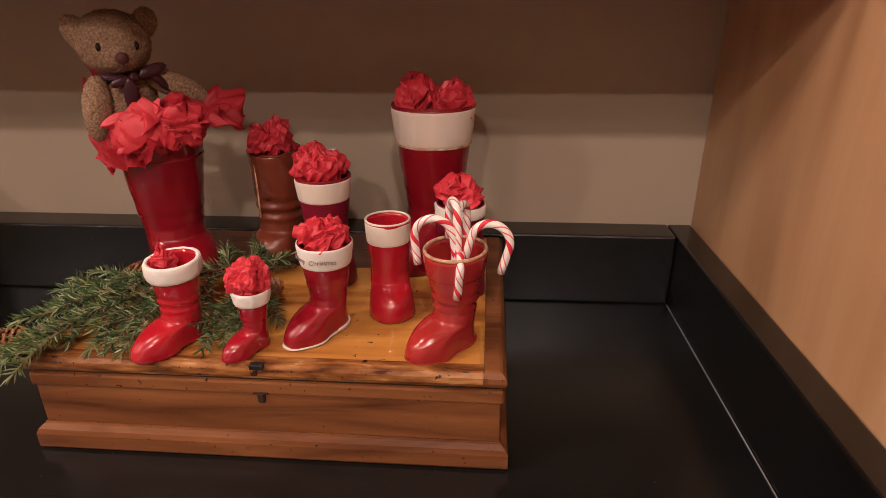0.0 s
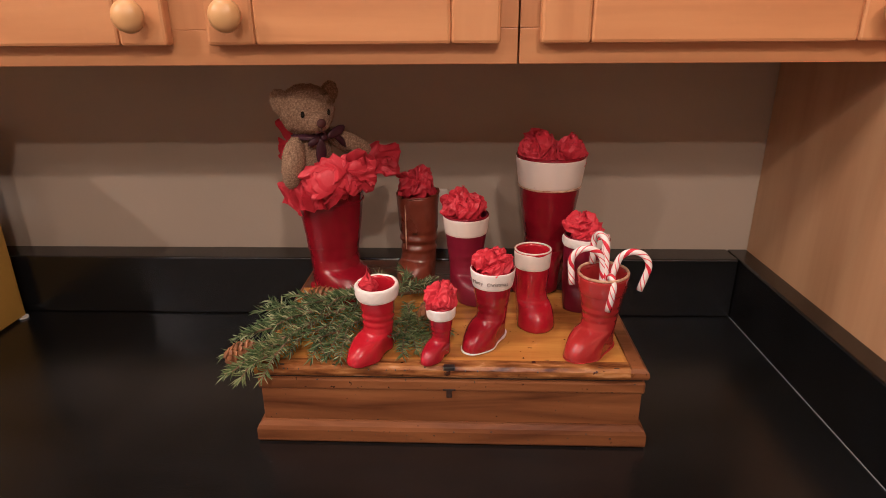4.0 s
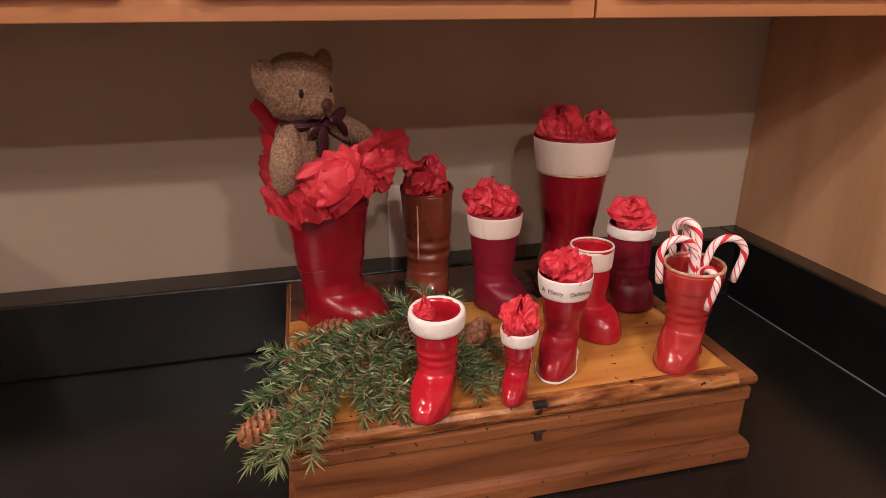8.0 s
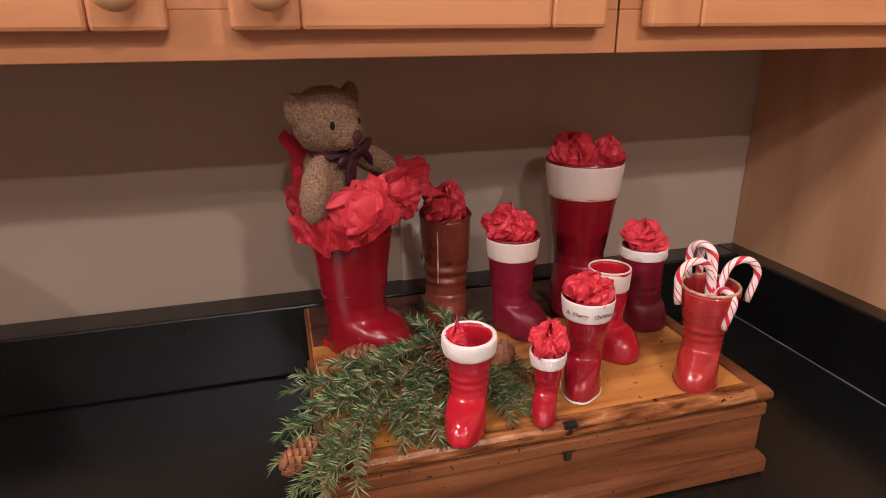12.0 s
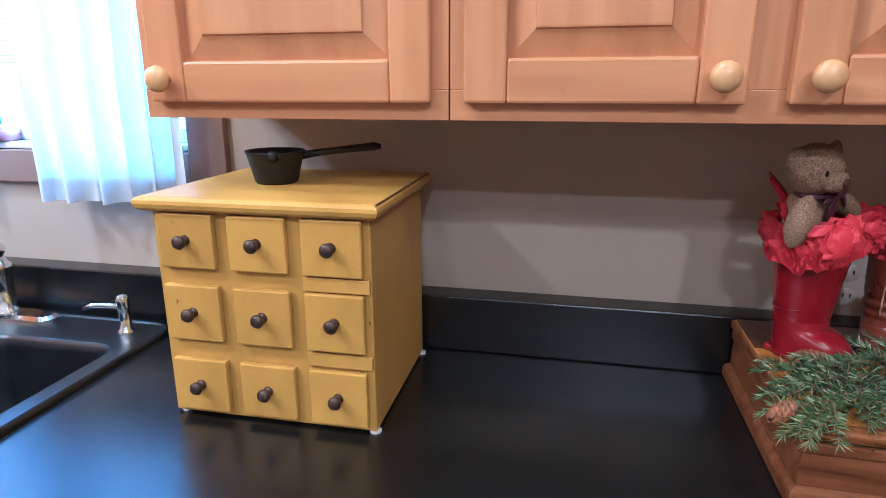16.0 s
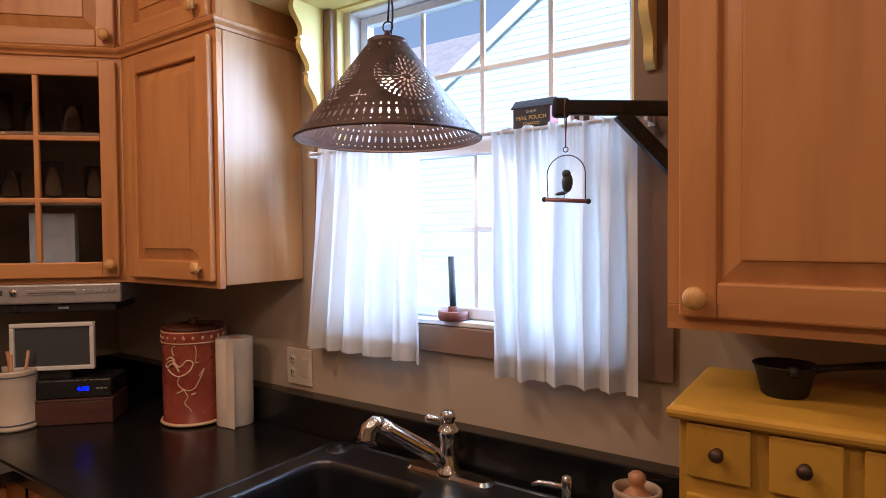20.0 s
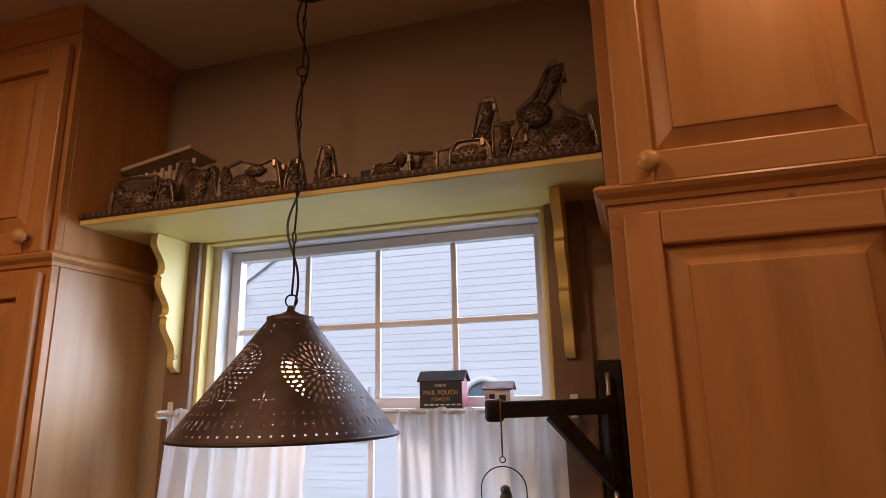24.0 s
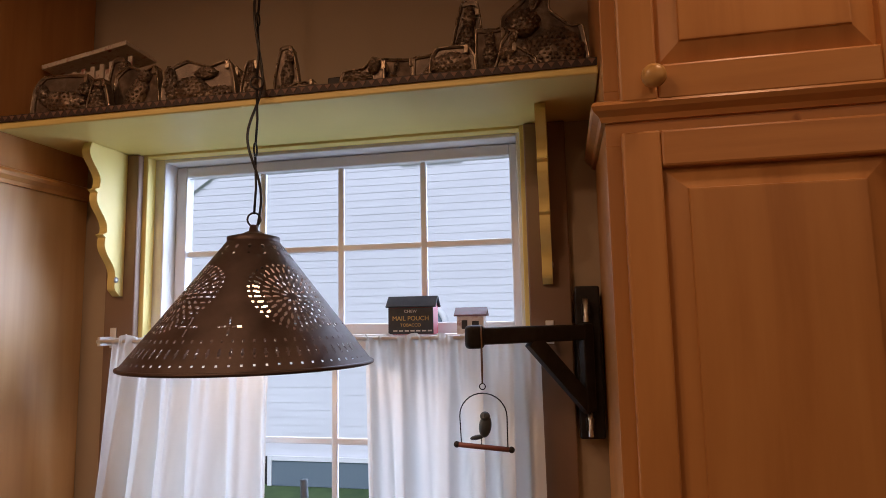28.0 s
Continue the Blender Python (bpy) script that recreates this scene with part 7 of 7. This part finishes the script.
for way, shift, reach, lift, rr in CANES:
    a = radians(way)
    out = Vector((math.cos(a), math.sin(a), 0))
    base = -out * 0.006 + Vector((0, 0, 0.040))
    neck = out * (reach * 0.4) + Vector((shift * 0.5, 0, lift))
    pts = [base + (neck - base) * q / 8 for q in range(9)]
    ax = (neck - base).normalized()
    side = (out - ax * out.dot(ax)).normalized()
    for q in range(1, 17):
        b = math.pi * 1.02 * q / 16
        pts.append(neck + side * rr * (1 - math.cos(b)) + ax * rr * math.sin(b))
    for q in range(3):
        pts.append(pts[-1] - ax * 0.0085)
    cn = part("candy_cane", tube(pts, 0.0041, 14, True, 26.0, True), cane_mat, smooth=True)
    cn.matrix_world = pose(0.280, 0.735, LIDZ - 0.0016)
    tagged(cn, "red and white striped candy cane standing in the boot", "candy cane", "candy canes")

# ruffle of tissue round the bear's boot


def ruffle(seed, knots, layers=1.0):
    """A sheet round the rim. knots: angle, how far out, how high its edge ends; the rest is filled in smoothly."""
    bm = bmesh.new()
    na, nr = 260, 34
    off = Vector((seed, seed * 2, 0))
    folds = creases(int(seed * 10), 9, 16.0, 90.0)
    rows = []

    def at_angle(a):
        for (a0, r0, z0), (a1, r1, z1) in zip(knots, knots[1:]):
            if a0 <= a <= a1:
                t = (a - a0) / (a1 - a0)
                t = t * t * (3 - 2 * t)
                return r0 + (r1 - r0) * t, z0 + (z1 - z0) * t
        return knots[-1][1:]

    for j in range(nr + 1):
        t = j / nr
        row = []
        for i in range(na + 1):
            deg = knots[0][0] + (knots[-1][0] - knots[0][0]) * i / na
            a = radians(deg)
            ro, ze = at_angle(deg)
            big = noise.noise(Vector((math.cos(a) * 1.7, math.sin(a) * 1.7, t * 0.7)) + off)
            mid = noise.noise(Vector((math.cos(a) * 4.2, math.sin(a) * 4.2, t * 1.6)) + off)
            r = 0.034 + (ro - 0.034) * t + 0.014 * big * t + 0.008 * mid
            z = 0.030 * math.sin(math.pi * min(1.0, t * 1.05)) + ze * t ** 1.4 + 0.020 * big * t + 0.010 * mid
            p = Vector((r * math.cos(a), r * math.sin(a), z))
            c = 0.085 * crease(folds, p + off)
            p += Vector((math.cos(a) * 0.8, math.sin(a) * 0.8, 0.6)) * c * min(1, t * 3)
            row.append(bm.verts.new(p))
        rows.append(row)
    for a, b in zip(rows, rows[1:]):
        for i in range(na):
            bm.faces.new((a[i], a[i + 1], b[i + 1], b[i]))
    bmesh.ops.solidify(bm, geom=bm.faces[:], thickness=0.0006)
    return bm


RZ = LIDZ + 0.165
FM = pose(-0.095, 0.884, RZ + 0.004)
rfl = part("tissue_ruffle", ruffle(2.3, [(-215, 0.070, 0.030), (-180, 0.070, 0.004), (-150, 0.066, -0.022), (-115, 0.066, -0.030), (-80, 0.064, -0.020), (-45, 0.060, -0.006)]), tissue, smooth=False)
rfl.matrix_world = FM
tagged(rfl, "sheet of crumpled red tissue spilling over the large boot", "tissue paper")
rf2 = part("tissue_ruffle", ruffle(5.1, [(110, 0.046, 0.04), (140, 0.056, 0.075), (172, 0.064, 0.098), (200, 0.066, 0.075), (228, 0.062, 0.010)]), tissue, smooth=False)
rf2.matrix_world = FM
tagged(rf2, "crumpled red tissue standing behind the bear", "tissue paper")
rf3 = part("tissue_ruffle", ruffle(8.4, [(-50, 0.050, 0.006), (-30, 0.078, 0.010), (-5, 0.106, -0.010), (20, 0.100, 0.006), (50, 0.060, 0.020)]), tissue, smooth=False)
rf3.matrix_world = FM @ Matrix.Translation((0, 0, 0.014))
tagged(rf3, "crumpled red tissue hanging out beside the bear's arm", "tissue paper")
paper((-0.080, 0.838, RZ + 0.022, 0, 0, 15), (0.046, 0.024, 0.032), 52, "crumpled red tissue in front of the bear")
paper((-0.042, 0.858, RZ + 0.026, 20, 0, 60), (0.032, 0.024, 0.030), 57, "crumpled red tissue beside the bear", 0.2)

# teddy bear, one plain mesh


def bear_mesh():
    bm = bmesh.new()
    mats = []

    def add(at, radii, m, sub=4, rot=None, rough=0.05):
        n0 = len(bm.faces)
        merge(bm, blob(at, radii, sub, rough, 40, rot))
        mats.append((n0, m))

    add((0.004, 0.006, 0.026), (0.031, 0.026, 0.044), 0)
    add((0, 0, 0.090), (0.0375, 0.0335, 0.0350), 0, 5)
    add((0, -0.026, 0.078), (0.0200, 0.0185, 0.0150), 0)
    add((-0.0335, 0.004, 0.102), (0.0130, 0.0085, 0.0190), 0, 4, Euler((0.1, -0.35, -0.35)))
    add((0.0345, 0.000, 0.110), (0.0140, 0.0085, 0.0175), 0, 4, Euler((0.1, 0.45, 0.35)))
    add((-0.030, -0.010, 0.022), (0.0155, 0.0165, 0.037), 0, 4, Euler((0.16, 0.12, 0)))
    add((0.054, -0.010, 0.042), (0.043, 0.0140, 0.0140), 0, 4, Euler((0, 0.50, -0.10)))
    add((0, -0.0445, 0.0775), (0.0066, 0.0036, 0.0062), 1, 3, None, 0)
    add((0, -0.0430, 0.0700), (0.0010, 0.0020, 0.0045), 1, 2, None, 0)
    add((-0.0040, -0.0415, 0.0655), (0.0045, 0.0016, 0.0010), 1, 2, Euler((0, -0.5, 0)), 0)
    add((0.0040, -0.0415, 0.0655), (0.0045, 0.0016, 0.0010), 1, 2, Euler((0, 0.5, 0)), 0)
    add((-0.0185, -0.0288, 0.0885), (0.0028, 0.0020, 0.0045), 2, 3, None, 0)
    add((0.0185, -0.0288, 0.0885), (0.0028, 0.0020, 0.0045), 2, 3, None, 0)
    add((0.002, -0.003, 0.0560), (0.0265, 0.0245, 0.0060), 3, 4, None, 0.15)
    add((0.010, -0.027, 0.0560), (0.0060, 0.0050, 0.0058), 3, 3, None, 0.1)
    add((0.031, -0.024, 0.0610), (0.0165, 0.0036, 0.0070), 3, 4, Euler((0, -0.30, 0.25)), 0.1)
    add((0.038, -0.022, 0.0480), (0.0170, 0.0026, 0.0050), 3, 4, Euler((0, 0.75, 0.25)), 0.1)
    add((-0.004, -0.028, 0.0520), (0.0110, 0.0034, 0.0056), 3, 3, Euler((0, -0.4, 0)), 0.1)
    add((0.004, -0.0285, 0.036), (0.0075, 0.0026, 0.0190), 3, 4, Euler((0.10, 0, 0)), 0.1)
    mats.append((len(bm.faces), None))
    bm.faces.ensure_lookup_table()
    for (n0, m), (n1, q) in zip(mats, mats[1:]):
        for f in bm.faces[n0:n1]:
            f.material_index = m
            f.smooth = True
    bm.normal_update()
    for v in {v for f in bm.faces if f.material_index == 0 for v in f.verts}:
        v.co += Vector((noise.noise(v.co * 330), noise.noise(v.co * 330 + Vector((5, 5, 0))), noise.noise(v.co * 330 + Vector((0, 7, 3))))) * 0.0017
    # short tufts of plush
    rnd = random.Random(5)
    furry = [f for f in bm.faces if f.material_index == 0]
    tufts = []
    for f in rnd.sample(furry, min(14000, len(furry))):
        tufts.append((f.calc_center_median(), f.normal.copy()))
    for c, n in tufts:
        way = (n + Vector((rnd.uniform(-0.7, 0.7), rnd.uniform(-0.7, 0.7), rnd.uniform(-0.9, 0.4)))).normalized()
        u = way.orthogonal().normalized() * 0.0008
        v = way.cross(u)
        base = [bm.verts.new(c - n * 0.0005 + u * math.cos(b) + v * math.sin(b)) for b in (0, 2.1, 4.2)]
        tip = bm.verts.new(c + way * rnd.uniform(0.0009, 0.0020))
        for k in range(3):
            bm.faces.new((base[k], base[(k + 1) % 3], tip))
    return bm


bear_me = finish(bear_mesh())
for m in (fur, bear_nose, bear_eye, ribbon):
    bear_me.materials.append(m)
bear = new("teddy_bear", bear_me)
bear.matrix_world = pose(-0.119, 0.879, 1.213, 0, 0, 38)
tagged(bear, "tan plush teddy bear with a purple ribbon in the boot", "teddy bear")

# ---- fir branch and cones ----
random.seed(77)
fir = thing("fir_branch", pose(0, 0, LIDZ), "green fir branch with many fine needles lying on the box", "branch")


def sprig(p0, p1, sag, needles, nlen, material):
    """A twig with needles on both sides and above; returns the points of the twig."""
    p0, p1 = Vector(p0), Vector(p1)
    mid = (p0 + p1) / 2 + Vector((random.uniform(-0.006, 0.006), random.uniform(-0.006, 0.006), sag))
    pts = []
    for k in range(13):
        t = k / 12
        pts.append((1 - t) ** 2 * p0 + 2 * t * (1 - t) * mid + t * t * p1)
    part("twig", tube(pts, [0.0017 - 0.0009 * k / 12 for k in range(13)], 6), twig_brown, fir, smooth=True)
    bm = bmesh.new()
    for q in range(needles):
        t = 0.02 + 0.98 * (q + random.random()) / needles
        k = min(11, int(t * 12))
        f = t * 12 - k
        base = pts[k].lerp(pts[min(12, k + 1)], f)
        d = (pts[min(12, k + 1)] - pts[k]).normalized()
        flat = Vector((-d.y, d.x, 0)).normalized() * (1 if q % 2 else -1)
        s = (flat + Vector((0, 0, random.choice((-0.25, 0.05, 0.3, 0.9, 2.4)) + random.uniform(-0.2, 0.2)))).normalized()
        lean = 0.55 + 0.45 * t if t < 0.95 else 2.4
        way = (s + d * lean * random.uniform(0.7, 1.35)).normalized()
        L = nlen * random.uniform(0.72, 1.15) * (1.0 - 0.30 * max(0.0, t - 0.6))
        w = 0.00085
        u = way.orthogonal().normalized()
        vv = way.cross(u)
        bend = Vector((random.uniform(-0.1, 0.1), random.uniform(-0.1, 0.1), random.uniform(-0.16, 0.05))) * L
        tipp = base + way * L + bend
        midp = base + way * L * 0.55
        ring0 = [bm.verts.new(base + (u * math.cos(b) + vv * math.sin(b)) * w * 0.8) for b in (0, 2.1, 4.2)]
        ring1 = [bm.verts.new(midp + (u * math.cos(b) + vv * math.sin(b)) * w) for b in (0, 2.1, 4.2)]
        tv = bm.verts.new(tipp)
        for i in range(3):
            bm.faces.new((ring0[i], ring0[(i + 1) % 3], ring1[(i + 1) % 3], ring1[i]))
            bm.faces.new((ring1[i], ring1[(i + 1) % 3], tv))
    for v in bm.verts:
        inside = -0.150 < v.co.x < 0.33 and v.co.y > 0.662
        if v.co.z < 0.001 and inside:
            v.co.z = 0.001 + 0.001 * random.random()
    part("needles", bm, material, fir, kind="stuff")
    return pts


def spray(p0, p1, sides, material, sag=0.008, nlen=0.0170):
    """A sprig that carries shorter ones on both sides."""
    length = (Vector(p1) - Vector(p0)).length
    pts = sprig(p0, p1, sag, int(1050 * length), nlen, material)
    for k in range(sides):
        at = 2 + int(8 * (k + 0.5) / sides)
        d = (pts[at + 1] - pts[at]).normalized()
        out = Vector((-d.y, d.x, 0)) * (1 if k % 2 else -1)
        tip = pts[at] + (d + out * random.uniform(0.6, 1.0)).normalized() * length * random.uniform(0.28, 0.42)
        tip.z = max(0.005, pts[at].z + random.uniform(-0.012, 0.006))
        sprig(pts[at], tip, 0.003, int(1000 * (tip - pts[at]).length), nlen * 0.92, material)


STEM = [Vector(p) for p in ((0.062, 0.878, 0.008), (0.002, 0.822, 0.022), (-0.070, 0.745, 0.028), (-0.114, 0.690, 0.020), (-0.150, 0.655, 0.008))]
part("stem", tube(STEM, [0.0030, 0.0028, 0.0025, 0.0020, 0.0012], 8), twig_brown, fir, smooth=True)
for a, b in zip(STEM, STEM[1:]):
    sprig(a, b, 0.004, 70, 0.016, needle_green)
for p0, p1, sides, fresh in [
        ((-0.050, 0.768, 0.028), (-0.176, 0.764, 0.018), 3, 0), ((-0.085, 0.722, 0.026), (-0.182, 0.706, 0.010), 3, 0), ((-0.090, 0.740, 0.026), (-0.160, 0.735, 0.016), 2, 0),
        ((-0.114, 0.680, 0.020), (-0.172, 0.640, -0.004), 2, 1), ((-0.120, 0.690, 0.018), (-0.186, 0.675, 0.002), 1, 1), ((-0.105, 0.695, 0.020), (-0.120, 0.622, 0.004), 1, 1),
        ((-0.122, 0.675, 0.016), (-0.148, 0.626, -0.002), 0, 1), ((-0.080, 0.738, 0.024), (-0.104, 0.678, 0.006), 1, 0), ((-0.060, 0.755, 0.026), (-0.074, 0.668, 0.006), 2, 0),
        ((-0.040, 0.780, 0.026), (-0.038, 0.664, 0.006), 2, 0), ((-0.045, 0.765, 0.024), (-0.056, 0.668, 0.006), 1, 0), ((-0.005, 0.812, 0.030), (-0.117, 0.744, 0.036), 3, 0),
        ((0.000, 0.825, 0.028), (-0.086, 0.792, 0.030), 2, 1), ((-0.030, 0.800, 0.028), (-0.120, 0.775, 0.020), 2, 0), ((0.020, 0.845, 0.020), (0.056, 0.880, 0.020), 1, 0),
        ((0.010, 0.835, 0.020), (0.020, 0.902, 0.026), 2, 0), ((0.000, 0.830, 0.022), (-0.030, 0.880, 0.028), 1, 0), ((0.025, 0.812, 0.014), (0.052, 0.690, 0.006), 2, 1),
        ((0.034, 0.775, 0.012), (0.036, 0.680, 0.006), 1, 0), ((0.040, 0.790, 0.012), (0.066, 0.690, 0.006), 1, 1), ((0.045, 0.810, 0.012), (0.090, 0.742, 0.006), 1, 0),
        ((-0.030, 0.795, 0.026), (-0.018, 0.705, 0.008), 1, 0), ((-0.015, 0.800, 0.026), (0.004, 0.745, 0.010), 1, 0), ((-0.070, 0.752, 0.030), (-0.140, 0.716, 0.026), 2, 0), ((-0.095, 0.715, 0.022), (-0.128, 0.672, 0.008), 1, 1)]:
    spray(p0, p1, sides, needle_fresh if fresh else needle_green)


def cone(x, y, z, heading, pitch, size, label):
    bm = bmesh.new()
    n = 64
    for k in range(n):
        t = (k + 0.5) / n
        a = k * 2.39996
        r = size * 0.38 * math.sin(math.pi * (0.12 + 0.80 * t)) ** 0.8
        zz = size * (t - 0.5)
        m = Matrix.Rotation(a, 4, "Z") @ Matrix.Translation((r * 0.62, 0, zz)) @ Matrix.Rotation(radians(-28 - 20 * t), 4, "Y")
        L, w = size * 0.20, size * 0.105
        quad = [(-0.3 * L, -w * 0.5, 0), (0.55 * L, -w, 0.1 * L), (L, 0, 0.28 * L), (0.55 * L, w, 0.1 * L), (-0.3 * L, w * 0.5, 0)]
        up = [bm.verts.new(m @ Vector(q)) for q in quad]
        dn = [bm.verts.new(m @ (Vector(q) + Vector((0, 0, -0.035 * size)))) for q in quad]
        bm.faces.new(up)
        bm.faces.new(dn[::-1])
        for i in range(5):
            bm.faces.new((up[i], dn[i], dn[(i + 1) % 5], up[(i + 1) % 5]))
    merge(bm, blob((0, 0, 0), (size * 0.16, size * 0.16, size * 0.45), 2))
    bmesh.ops.recalc_face_normals(bm, faces=bm.faces[:])
    ob = part("pine_cone", bm, cone_brown)
    ob.matrix_world = Matrix.Translation((x, y, z)) @ Matrix.Rotation(radians(heading), 4, "Z") @ Matrix.Rotation(radians(pitch), 4, "Y")
    return tagged(ob, label, "pine cone", "pine cones in the fir branch")


cone(-0.104, 0.812, LIDZ + 0.020, 20, 84, 0.042, "small pale brown pine cone beside the large boot")
cone(0.060, 0.782, LIDZ + 0.018, 60, 80, 0.038, "brown pine cone behind the smallest boot")
cone(-0.015, 0.782, LIDZ + 0.020, -60, 78, 0.036, "brown pine cone half hidden by the fir branch")
cone(-0.166, 0.672, LIDZ + 0.008, 35, 75, 0.036, "small brown pine cone hanging at the box edge")

# what stands on the box is turned together with it, parallel to the wall
TURNED = Matrix.Translation((0.229, 0.985, 0)) @ Matrix.Rotation(radians(-2.54), 4, "Z") @ Matrix.Translation((-0.229, -0.985, 0))
for ob in bpy.data.objects:
    if ob not in ON_WORKTOP and ob.parent is None and ob not in (chest, bear):
        ob.matrix_world = TURNED @ ob.matrix_basis
